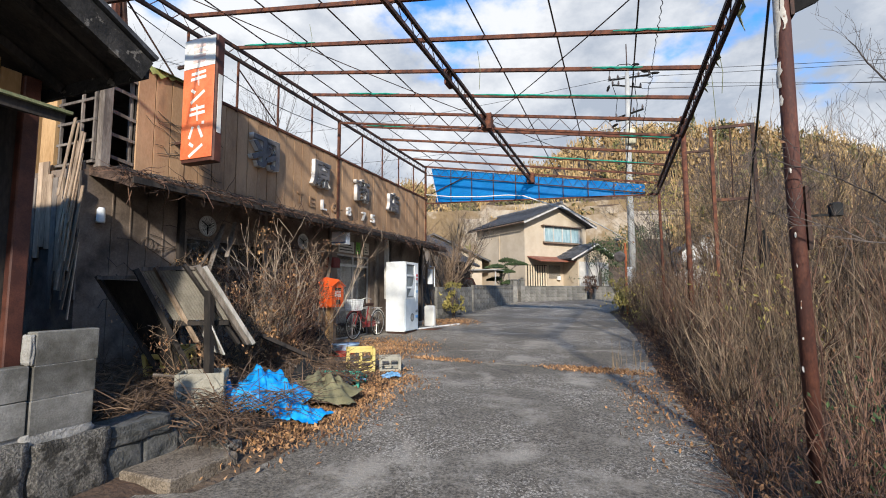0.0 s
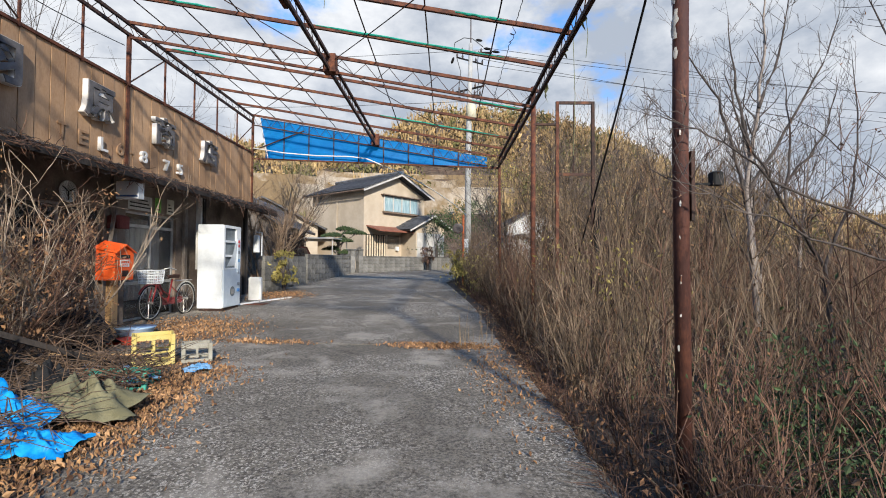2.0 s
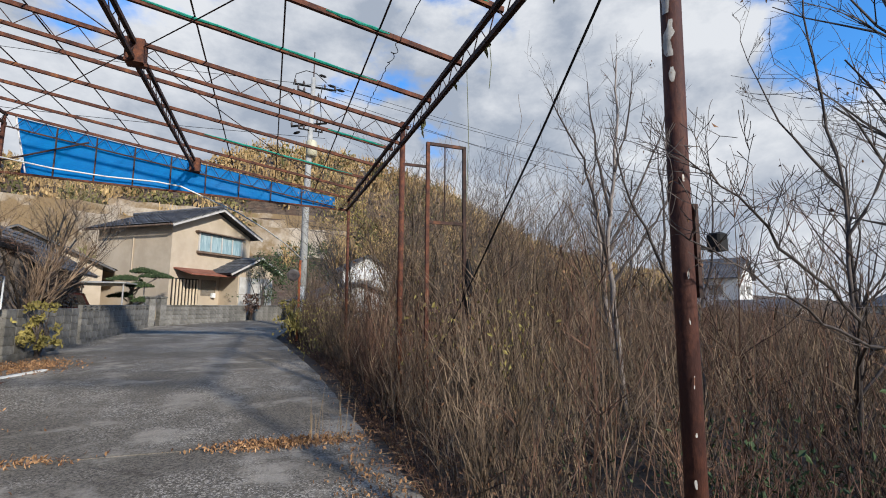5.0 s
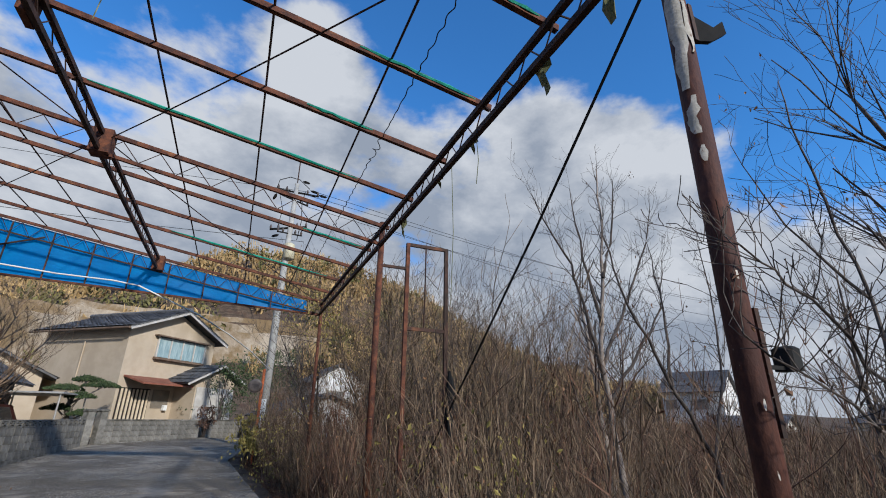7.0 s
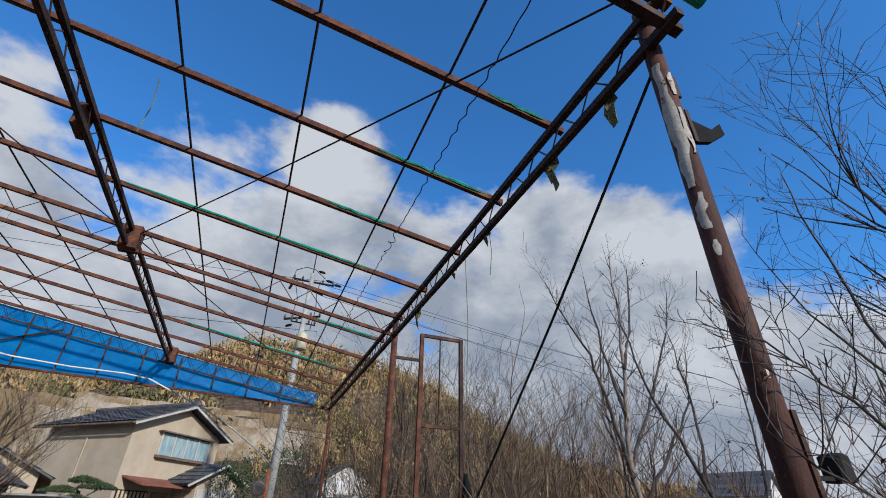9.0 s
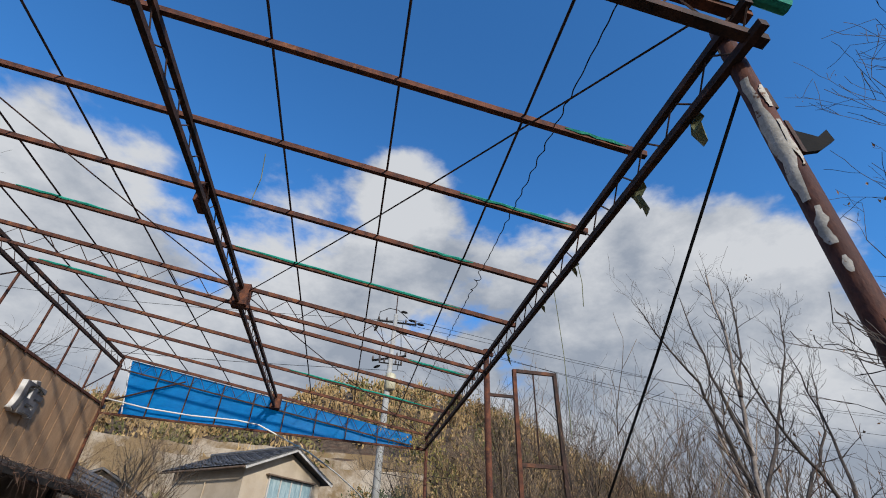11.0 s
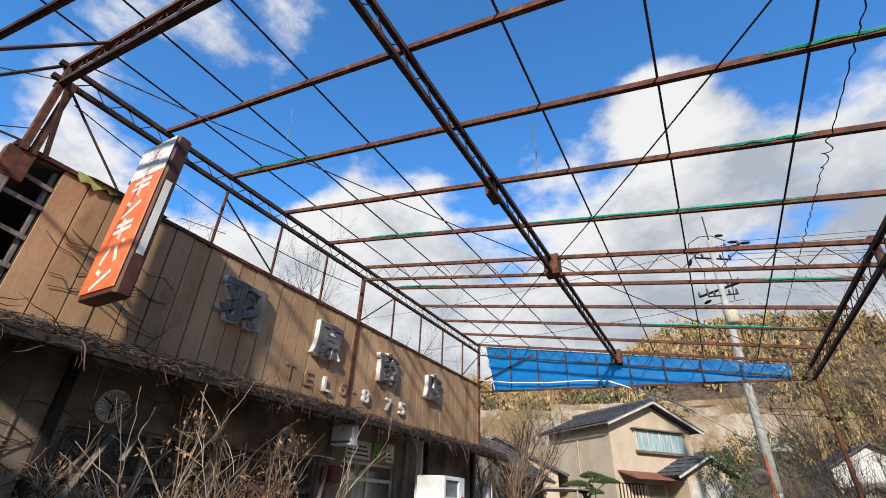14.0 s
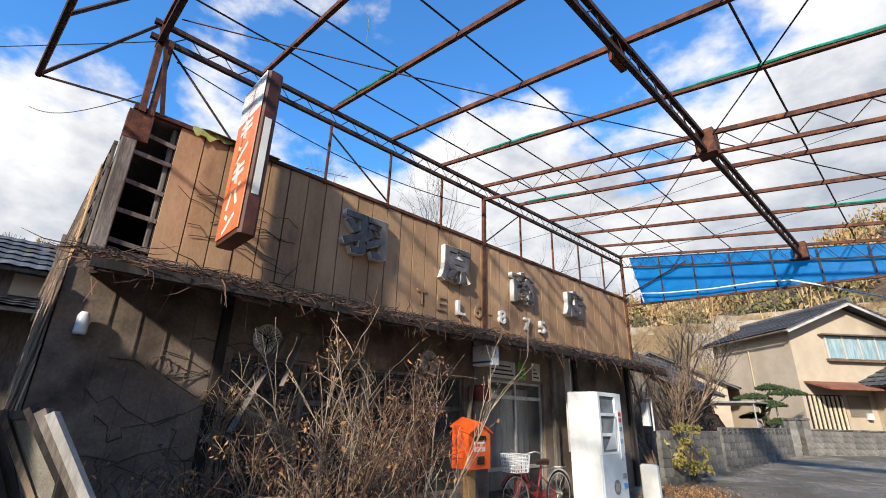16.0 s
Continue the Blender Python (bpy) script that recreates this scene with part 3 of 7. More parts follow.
part("pent_roof", sh, M["thatch"], shop, "sagging eave matted with dead creeper")
part("eave_board", Shape().beam((-5.50, 4.03, 2.72), (-5.50, 12.4, 2.735), 0.03, 0.08), M["dark_wood"], shop)
part("eave_board", Shape().beam((-5.515, 12.42, 2.735), (-5.515, 15.12, 2.70), 0.03, 0.09), M["dark_wood"], shop)
sh = Shape()
for i in range(1300):
    yy, a = rnd.uniform(4.0, 15.1), rnd.random()
    x = -5.5 - 0.6 * a * a
    z = 2.80 + 0.22 * (-5.5 - x) / 0.6 * 0.9
    d = Vector((rnd.uniform(-0.12, 0.1), rnd.uniform(-0.3, 0.3), rnd.uniform(-0.03, 0.05)))
    p = Vector((x, yy, z))
    if a < 0.16 and noise.noise((yy * 1.7, 0, 3)) > 0.12:
        d = Vector((rnd.uniform(-0.02, 0.05), rnd.uniform(-0.07, 0.07), -rnd.uniform(0.08, 0.32)))
    sh.tube((p, p + d * 0.5 + Vector((0, 0, 0.02)), p + d), (0.005, 0.004, 0.002), 3, False)
tagged(part("dead_creeper", sh, M["dark_bark"], shop), kind="stuff")

# exposed framing at the near end of the front
for x, y, z0, z1, w in ((-6.2, 4.09, 2.95, 4.5, 0.13), (-6.26, 4.47, 2.95, 4.5, 0.05)):
    part("stud", Shape().slab(x - w / 2, x + w / 2, y - w / 2, y + w / 2, z0, z1, 0.01), M["old_wood"], shop)
for i, z in enumerate((3.12, 3.42, 3.74, 4.06, 4.3)):
    part("lath", Shape().beam((-6.19, 4.08, z + 0.02), (-6.2, 4.5, z - 0.03 + 0.02 * (i % 2)), 0.02, 0.045), M["old_wood"], shop)
part("corner_plate", Shape().box(-6.26, -6.13, 4.02, 4.24, 4.18, 4.50), M["rust"], shop, "rust-brown sheet metal corner cover")
for i in range(9):
    x = -6.24 - 0.085 * i
    if i not in (4, 5):
        part("sash_bar", Shape().beam((x, 4.0, 3.05), (x, 4.0, 4.12), 0.03, 0.03), M["old_wood"], shop) if i in (0, 3, 8) else None
for z in (3.02, 3.3, 3.58, 3.86, 4.12):
    part("sash_bar", Shape().beam((-6.98, 4.0, z), (-6.22, 4.0, z), 0.035, 0.035), M["old_wood"], shop)
part("wall_panel", Shape().box(-7.32, -7.02, 3.98, 4.03, 2.95, 4.2), M["ply"], shop, "bare warm plywood panel")
part("wall_panel", Shape().box(-7.75, -7.42, 3.98, 4.03, 2.95, 4.2), M["ply"], shop)
part("wall_panel", Shape().box(-10.9, -7.76, 3.99, 4.05, 2.9, 4.3), M["dark_wood"], shop)
for i in range(24):
    x = -6.35 - 0.115 * i
    part("side_board", Shape().beam((x, 3.93, 1.6 + rnd.uniform(-0.5, 0.4)), (x + rnd.uniform(-0.05, 0.05), 3.92, 2.95 + rnd.uniform(-0.2, 0.2)), 0.10, 0.02), M["rotten"] if i % 4 else M["old_wood"], shop)
for i in range(14):
    x = -6.30 - 0.022 * i + 0.02 * rnd.random()
    z = 1.0 + 0.12 * ((i * 5) % 14)
    part("loose_lath", Shape().beam((x - 0.05 * rnd.random(), 3.86 - 0.008 * (i % 6), z), (x + 0.05 * rnd.random(), 3.93, z + rnd.uniform(0.9, 1.5)), 0.03 + 0.02 * (i % 2), 0.012), M["rotten"], shop)
part("roof_flashing", Shape().add([(-6.2, 4.6, 4.60), (-6.08, 4.75, 4.57), (-6.1, 5.6, 4.575), (-6.5, 5.6, 4.66), (-6.5, 4.6, 4.68)], ((0, 1, 2, 3, 4),)), mat("faded green sheet", (0.16, 0.24, 0.06), (0.30, 0.36, 0.14), 3, 0.6), shop, "faded green sheet over the parapet")

# windows, doors and posts of the ground floor
M["pane_dark"] = glass("dusty glass", (0.13, 0.13, 0.125), 0.12, 0.3)
M["alu"] = mat("dull aluminium", (0.30, 0.29, 0.27), (0.44, 0.43, 0.41), 5, 0.55, 0.4, bump=0.1)
M["curtain"] = mat("grimy net curtain", (0.42, 0.40, 0.37), (0.60, 0.58, 0.54), 6, 0.9, bump=0.3, fine=20, stretch=(1, 4, 0.3))


def sash(y0, y1, z0, z1, frame_mat, panes, name, label, rails=()):
    w = thing(name, label, "window" if "window" in name else "door", kind="structure")
    for i in range(panes):
        a, b = y0 + (y1 - y0) * i / panes, y0 + (y1 - y0) * (i + 1) / panes
        x = WX - 0.05 - 0.03 * (i % 2)
        for p, q in (((x, a + 0.02, z0), (x, a + 0.02, z1)), ((x, b - 0.02, z0), (x, b - 0.02, z1))):
            part("stile", Shape().beam(p, q, 0.04, 0.04), frame_mat, w)
        for z in (z0 + 0.02, z1 - 0.02, *rails):
            part("rail", Shape().beam((x + 0.003, a + 0.042, z), (x + 0.003, b - 0.042, z), 0.034, 0.06 if z in rails else 0.04), frame_mat, w)
        part("pane", Shape().box(x - 0.006, x - 0.002, a + 0.04, b - 0.04, z0 + 0.04, z1 - 0.04), M["pane_dark"], w)
    return w


sash(5.5, 9.15, 0.6, 2.22, M["old_wood"], 4, "window_1", "old timber shop window with dusty panes", (1.75,))
sash(9.7, 11.3, 0.14, 2.25, M["alu"], 2, "door_1", "pair of aluminium sliding doors with dusty glass", (0.86, 1.98))
sash(12.65, 13.6, 0.12, 2.2, M["old_wood"], 1, "door_2", "boarded side door with cracked panes", (0.8, 1.3))
part("kick_panel", Shape().box(WX - 0.10, WX - 0.02, 5.5, 9.15, 0.12, 0.6), M["old_wood"], shop)
solid("curtain", Shape().add([(WX - 0.3 - 0.03 * (i % 2), 9.75 + 0.08 * i, z) for i in range(19) for z in (0.5, 2.15)], [(2 * i, 2 * i + 2, 2 * i + 3, 2 * i + 1) for i in range(18)]), M["curtain"], "grimy grey curtain behind the sliding doors", "curtain")
for y, w, m in ((9.35, 0.11, "old_wood"), (11.6, 0.12, "old_wood"), (12.4, 0.1, "dark_wood"), (14.7, 0.12, "dark_wood"), (5.38, 0.1, "dark_wood"), (7.2, 0.06, "old_wood")):
    part("wall_post", Shape().slab(WX, WX + 0.07, y - w / 2, y + w / 2, 0.0, 2.86, 0.008), M[m], shop)
part("wall_post", Shape().beam((-5.95, 11.55, 1.1), (-6.0, 11.62, 2.75), 0.13, 0.025), M["curtain"], shop, "pale loose board hanging from the eave")
for y in (4.35, 4.6, 4.85, 5.1):
    part("wall_batten", Shape().box(WX, WX + 0.012, y - 0.008, y + 0.008, 0.2, 2.84), M["mudwall"], shop)
for a, b in (((-6.1, 6.0, 2.45), (-5.85, 5.45, 1.45)), ((-6.0, 6.15, 2.5), (-5.95, 5.95, 1.9)), ((-6.05, 5.3, 1.35), (-6.0, 5.9, 2.4)), ((-6.1, 9.0, 1.6), (-6.05, 9.1, 2.7))):
    part("hanging_lath", Shape().beam(a, b, 0.07, 0.012), M["old_wood"], shop, "split grey lath hanging loose")
M["paper_green"] = mat("faded green paper", (0.12, 0.30, 0.05), (0.22, 0.42, 0.10), 6, 0.8, bump=0.05)
for y0, y1, z0, z1, m, lab in ((9.75, 10.45, 2.29, 2.58, "curtain", "yellowed paper notice above the sliding doors"), (10.55, 10.75, 2.30, 2.6, "paper_green", "faded green paper notice above the sliding doors"), (10.95, 11.2, 2.30, 2.62, "sign_paper", "cream paper notice above the sliding doors")):
    M.setdefault("sign_paper", mat("cream paper", (0.5, 0.47, 0.38), (0.62, 0.58, 0.48), 6, 0.8, bump=0.05))
    notice = thing("paper_notice", lab, "notice", (WX + 0.004, y0, z0), group="notices above the doors")
    part("sheet", Shape().box(0, 0.006, 0, y1 - y0, 0, z1 - z0), M[m], notice)
    for k in range(3):
        part("print_bar", Shape().box(0.006, 0.008, 0.04, y1 - y0 - 0.04 - 0.05 * k, 0.05 + 0.07 * k, 0.075 + 0.07 * k), M["dark_wood"], notice)
# fan-like ventilator and small lamps on the wall
vent = thing("wall_ventilator", "round pale wall ventilator with fan grille under the eave", "ventilator", (WX + 0.005, 5.87, 2.42))
ring = [(0.03, 0.16 * math.cos(a * math.pi / 16), 0.16 * math.sin(a * math.pi / 16)) for a in range(33)]
part("rim", Shape().tube(ring, 0.014, 6), M["curtain"], vent)
part("plate", Shape().add([(0.02, 0, 0)] + [(0.015, q[1], q[2]) for q in ring[:-1]], [(0, i + 1, (i + 1) % 32 + 1) for i in range(32)]), M["sign_white"], vent)
for i in range(24):
    a = i * math.pi / 12
    part("spoke", Shape().tube(((0.03, 0.03 * math.cos(a), 0.03 * math.sin(a)), (0.03, 0.155 * math.cos(a), 0.155 * math.sin(a))), 0.003, 4), M["dark_wood"], vent)
for i in range(3):
    a = i * 2.1 + 0.5
    part("blade", Shape().beam((0.034, 0, 0), (0.034, 0.14 * math.cos(a), 0.14 * math.sin(a)), 0.02, 0.008), M["black"], vent)
copy_thing(vent, pose(WX + 0.005, 8.35, 2.40))
wall_lamp = thing("wall_lamp", "small white cylinder lamp on the sooty wall", "lamp", (WX + 0.005, 4.16, 2.24))
part("shade", Shape().tube([(0.07, 0, 0.0), (0.07, 0, 0.03), (0.07, 0, 0.17), (0.07, 0, 0.2)], (0.05, 0.052, 0.048, 0.03), 14), M["white_metal"], wall_lamp, "", True)
part("bracket", Shape().beam((0.0, 0, 0.12), (0.06, 0, 0.12), 0.03, 0.03), M["dark_wood"], wall_lamp)

# lettering on the false front
M["letter"] = mat("weathered letter faces", (0.09, 0.085, 0.085), (0.16, 0.15, 0.15), 8, 0.8, bump=0.2)
M["letter_side"] = mat("chalky letter edges", (0.55, 0.53, 0.50), (0.70, 0.68, 0.65), 6, 0.85, bump=0.2)


def lettering(text, size, depth, width, edge, material, name):
    cu = bpy.data.curves.new(name, "FONT")
    cu.body, cu.size, cu.extrude, cu.align_x, cu.align_y, cu.offset = text, size, depth, "CENTER", "CENTER", edge
    tmp = new(name, cu)
    me = bpy.data.meshes.new_from_object(tmp)
    bpy.data.objects.remove(tmp)
    bpy.data.curves.remove(cu)
    me.materials.clear()
    me.materials.append(material)
    xs = [v.co for v in me.vertices]
    w = max(v.x for v in xs) - min(v.x for v in xs)
    h = max(v.y for v in xs) - min(v.y for v in xs)
    me.transform(Matrix.Diagonal((width[0] / w, width[1] / h, 1, 1)))
    xs = [v.co for v in me.vertices]
    me.transform(Matrix.Translation((-(max(v.x for v in xs) + min(v.x for v in xs)) / 2, -(max(v.y for v in xs) + min(v.y for v in xs)) / 2, 0)))
    return me


FACE = Matrix(((0, 0, 1, 0), (1, 0, 0, 0), (0, 1, 0, 0), (0, 0, 0, 1)))
for ch, y, w in (("羽", 6.9, 0.74), ("原", 8.66, 0.68), ("商", 10.43, 0.68), ("店", 12.2, 0.70)):
    t = thing("sign_letter", "raised grey character with chalky white edges on the false front", "letter", (FX, y, 3.93), group="shop name characters")
    part("edge", lettering(ch, 0.6, 0.045, (w, 0.60), 0.022, M["letter_side"], "edge"), None, t, at=Matrix.Translation((0.055, 0, 0)) @ FACE)
    part("face", lettering(ch, 0.6, 0.01, (w - 0.022, 0.578), 0.020, M["letter"], "face"), None, t, at=Matrix.Translation((0.105, 0, 0)) @ FACE)
for ch, y, z, dark in (("T", 8.02, 3.30, 1), ("E", 8.42, 3.28, 1), ("L", 8.83, 3.27, 0), ("6", 9.26, 3.30, 1), ("8", 9.86, 3.29, 0), ("7", 10.58, 3.27, 0), ("5", 11.05, 3.28, 0)):
    tagged(part("sign_letter", lettering(ch, 0.25, 0.012 if dark else 0.03, (0.17, 0.23), 0.004, M["fascia"] if dark else M["letter_side"], "letter"), None, None, "faded brown raised letter on the false front" if dark else "white raised letter on the false front", at=Matrix.Translation((FX + (0.016 if dark else 0.035), y, z)) @ FACE), category="letter", group="telephone line letters")
tagged(part("sign_letter", Shape().box(FX + 0.002, FX + 0.02, 9.52, 9.62, 3.28, 3.31), M["fascia"], None, "faded brown raised dash on the false front"), category="letter", group="telephone line letters")

# projecting light-box sign
M["sign_orange"] = mat("faded orange plastic", (0.62, 0.125, 0.045), (0.74, 0.20, 0.08), 2, 0.5, bump=0.1, fine=30, c=(0.50, 0.09, 0.04), c_at=(0.6, 0.75))
M["sign_case"] = mat("dark brown sign case", (0.05, 0.017, 0.012), (0.10, 0.035, 0.022), 6, 0.6, bump=0.2)
box_sign = thing("projecting_sign", "tall orange and white light-box sign bracketed to the front", "sign", (-5.62, 5.02, 3.22))
part("case", Shape().slab(-0.34, 0.30, 0.0, 0.17, 0.0, 1.92, 0.03), M["sign_case"], box_sign, "dark brown sign case")
part("orange_face", Shape().slab(-0.325, 0.285, -0.012, 0.0, 0.05, 1.42, 0.004), M["sign_orange"], box_sign, "orange lower face")
part("white_face", Shape().slab(-0.325, 0.285, -0.012, 0.0, 1.425, 1.88, 0.004), M["sign_white"], box_sign, "white upper face")
part("side_panel", Shape().box(0.3, 0.306, 0.05, 0.12, 0.42, 1.30), M["sign_white"], box_sign, "white side panel")
strokes = ((0, ((-0.14, 0.07, 0.14, 0.09), (-0.15, -0.01, 0.15, 0.01), (0.0, 0.13, 0.02, -0.12))), (1, ((-0.13, 0.1, -0.05, 0.05), (-0.13, -0.1, 0.13, 0.06))), (2, ((-0.14, 0.07, 0.14, 0.09), (-0.15, -0.01, 0.15, 0.01), (0.0, 0.13, 0.02, -0.12))), (3, ((-0.07, 0.08, -0.14, -0.1), (0.03, 0.08, 0.12, -0.1), (0.10, 0.12, 0.15, 0.12))), (4, ((-0.13, 0.1, -0.05, 0.05), (-0.13, -0.1, 0.13, 0.06))))
for row, bars in strokes:
    for xa, za, xb, zb in bars:
        part("stroke", Shape().beam((xa - 0.02, -0.0125, 1.26 - 0.27 * row + za), (xb - 0.02, -0.0125, 1.26 - 0.27 * row + zb), 0.006, 0.045), M["sign_white"], box_sign, "white painted stroke")
M["faint"] = mat("faint pink print", (0.62, 0.45, 0.40), (0.70, 0.56, 0.50), 9, 0.5, bump=0)
for z in (1.5, 1.58, 1.66, 1.74):
    part("stroke", Shape().box(-0.14, 0.10, -0.015, -0.012, z, z + 0.045), M["faint"], box_sign, "faint orange stroke")
for z in (0.35, 1.55):
    part("bracket", Shape().beam((-0.34, 0.08, z), (-0.56, 0.08, z), 0.04, 0.04), M["dark_rust"], box_sign)

# small box sign and red box under the eave
small_sign = thing("box_sign", "small white box sign hung under the eave", "sign", (-5.75, 9.0, 2.38))
part("case", Shape().slab(-0.28, 0.12, 0, 0.16, 0, 0.30, 0.01), M["white_metal"], small_sign)
part("band", Shape().box(-0.27, 0.11, -0.004, 0.0, 0.03, 0.06), mat("blue band", (0.05, 0.10, 0.25), (0.08, 0.14, 0.3)), small_sign, "blue band")
part("hanger", Shape().beam((-0.1, 0.08, 0.30), (-0.1, 0.08, 0.42), 0.02, 0.02), M["dark_rust"], small_sign)
solid("meter_box", Shape().slab(-6.34, -6.1, 9.2, 9.5, 1.88, 2.12, 0.03), mat("dull red box", (0.10, 0.02, 0.015), (0.17, 0.04, 0.03)), "dull red meter box beside the sliding doors", "box")
end_box = thing("electric_box", "white electric meter box on the end wall post", "box", (-6.1, 14.95, 1.45))
part("body", Shape().slab(-0.08, 0.08, 0.06, 0.2, 0.1, 0.62, 0.02), M["white_metal"], end_box)
part("conduit", Shape().tube([(0.16, 0.12, 0.0), (0.16, 0.12, 0.7), (0.0, 0.12, 0.72)], 0.018, 8), M["white_metal"], end_box)

# canopy: near end beam, lip, blue sheet, wires
for dz, m in ((0.0, "rust"), (-0.26, "dark_rust")):
    part("end_beam", Shape().beam((XL - 0.1, 4.1, roof_z(XL) + dz), (XR + 0.1, 4.1, roof_z(XR) + dz), 0.06, 0.06), M[m], canopy)
sh, n = Shape(), 40
zig = [(XL + (XR - XL) * i / n, 4.1, roof_z(XL + (XR - XL) * i / n) - (0.26 if i % 2 else 0.0)) for i in range(n + 1)]
for p, q in zip(zig, zig[1:]):
    sh.tube((p, q), 0.007, 4)
part("lattice", sh, M["dark_rust"], canopy)
M["teal"] = mat("teal net rolls", (0.012, 0.22, 0.16), (0.04, 0.38, 0.27), 8, 0.8, bump=0.6, fine=50)
part("net_roll", Shape().tube([(XR + 0.3 - 0.25 * i, 4.02, roof_z(XR + 0.3 - 0.25 * i) + 0.09 + 0.02 * math.sin(i * 2.1)) for i in range(9)], 0.045, 8), M["teal"], canopy, "rolled teal net")
for y, xa, xb in ((6.24, 0.1, 1.2), (6.24, -6.0, -4.5), (8.36, -5.2, -4.0), (8.36, -2.4, 0.6), (10.5, 0.2, 1.2), (10.5, -6.0, -4.9), (12.65, -2.0, 1.0), (7.28, -0.2, 0.5), (5.22, 0.7, 1.2)):
    part("net_scrap", Shape().tube([(xa + (xb - xa) * i / 8, y - 0.026 + 0.004 * math.sin(i * 1.7), roof_z(xa + (xb - xa) * i / 8) + 0.034 + 0.006 * math.sin(i * 2.6)) for i in range(9)], (0.006, 0.014, 0.018, 0.012, 0.017, 0.014, 0.019, 0.012, 0.005), 5), M["teal"], canopy, "teal net scrap along the purlin")
M["rag"] = mat("tattered olive sheet", (0.10, 0.12, 0.06), (0.25, 0.25, 0.13), 9, 0.8)
rnd = random.Random(11)
for y, ln in ((4.6, 0.25), (5.25, 0.3), (5.3, 0.2), (6.4, 0.14), (7.2, 0.12), (8.4, 0.3), (8.45, 0.2)):
    p = Vector((XR + 0.04, y, roof_z(XR) - 0.22))
    part("sheet_rag", Shape().add([p + Vector((0, 0.04 * i + rnd.uniform(-0.02, 0.02), -ln * j / 3 + rnd.uniform(-0.02, 0.02))) + Vector((0.03 * math.sin(j * 2 + i), 0, 0)) for j in range(4) for i in range(3)], [(j * 3 + i, j * 3 + i + 1, j * 3 + i + 4, j * 3 + i + 3) for j in range(3) for i in range(2)]), M["rag"], canopy, "tattered sheet rag")
# drooping lip in front of the near end beam
LIP = [(-6.45, 3.28, 4.65), (-2.45, 3.66, 4.40)]
part("lip_beam", Shape().tube(LIP, 0.028, 8), M["dark_rust"], canopy)
for t in (0.0, 0.3, 0.65, 1.0):
    p = Vector(LIP[0]).lerp(Vector(LIP[1]), t)
    part("lip_strut", Shape().tube((p, (p.x + (0.25 if t == 0 else 0), 4.1, roof_z(p.x))), 0.018, 6), M["dark_rust"], canopy)
part("lip_strut", Shape().tube((LIP[0], (XL, 4.15, 4.6)), 0.012, 6), M["dark_rust"], canopy)
part("corner_leg", Shape().beam((XL, 4.12, 4.5), (XL, 4.1, 5.7), 0.09, 0.06), M["rust"], canopy)
part("corner_leg", Shape().beam((XL, 4.3, 4.55), (XL + 0.1, 4.12, 5.5), 0.04, 0.04), M["dark_rust"], canopy)

# blue sheet across the far end
YB = 14.8
sheet = thing("blue_sheet", "bright blue plastic sheet stretched over the far end frame", "tarpaulin", (0, YB, 0))
sh, nx, nz = Shape(), 40, 6
for i in range(nx + 1):
    x = -5.95 + 6.85 * i / nx
    top, bot = roof_z(x) - 0.03, 4.36 - 0.034 * (x + 5.69)
    for j in range(nz + 1):
        s = j / nz
        xx = x + (0.26 * s if i == 0 else 0)
        sh.v.append((xx, 0.03 + 0.035 * noise.noise((x * 1.5, s * 2, 0)), top + (min(bot, top - 0.02) - top) * s + 0.015 * noise.noise((x * 3, 0, 9)) * s))
sh.f += [(i * (nz + 1) + j, (i + 1) * (nz + 1) + j, (i + 1) * (nz + 1) + j + 1, i * (nz + 1) + j + 1) for i in range(nx) for j in range(nz)]
part("sheet", sh, M["blue"], sheet, "", True)
part("edge_band", Shape().tube([(-5.97, 0.0, 5.62), (-5.69, 0.0, 4.38)], 0.016, 6), M["letter_side"], sheet)
part("bottom_chord", Shape().beam((XL, YB - 0.03, 4.36), (XR, YB - 0.03, 4.11), 0.04, 0.045), M["rust"], canopy)
for i, x in enumerate((-5.2, -4.45, -3.7, -2.95, -2.2, -1.45, -0.7, 0.05)):
    part("end_strut", Shape().beam((x, YB - 0.03, roof_z(x) - 0.05), (x, YB - 0.03, 4.35 - 0.034 * (x + 5.69)), 0.025, 0.025), M["dark_rust"], canopy)
sh, n = Shape(), 40
zig = [(XL + (XR - XL) * i / n, YB - 0.05, roof_z(XL + (XR - XL) * i / n) - (0.3 if i % 2 else 0.03)) for i in range(n + 1)]
for p, q in zip(zig, zig[1:]):
    sh.tube((p, q), 0.006, 4)
part("lattice", sh, M["dark_rust"], canopy)
part("end_strut", Shape().beam((XL, YB - 0.03, roof_z(XL) - 0.3), (XR, YB - 0.03, roof_z(XR) - 0.3), 0.03, 0.03), M["dark_rust"], canopy)
part("end_strut", Shape().beam((XL, 14.78, 3.0), (XL, 14.78, 5.6), 0.05, 0.05), M["rust"], canopy)
part("end_strut", Shape().tube(((XL, 14.78, 4.6), (-4.6, 14.76, 5.2)), 0.02, 6), M["dark_rust"], canopy)
hose = [(-6.1, 14.7, 4.66), (-5.2, 14.7, 4.52), (-4.2, 14.7, 4.44), (-3.2, 14.7, 4.42), (-2.7, 14.70, 4.36), (-2.3, 14.75, 4.20), (-1.5, 15.6, 4.0), (-0.8, 17.0, 3.8), (-0.1, 19.0, 3.6), (0.5, 22.0, 3.5), (0.74, 23.9, 3.55)]
solid("white_hose", Shape().tube(hose, 0.017, 6), M["sign_white"], "long white hose slung along the blue sheet", "hose", smooth=True)
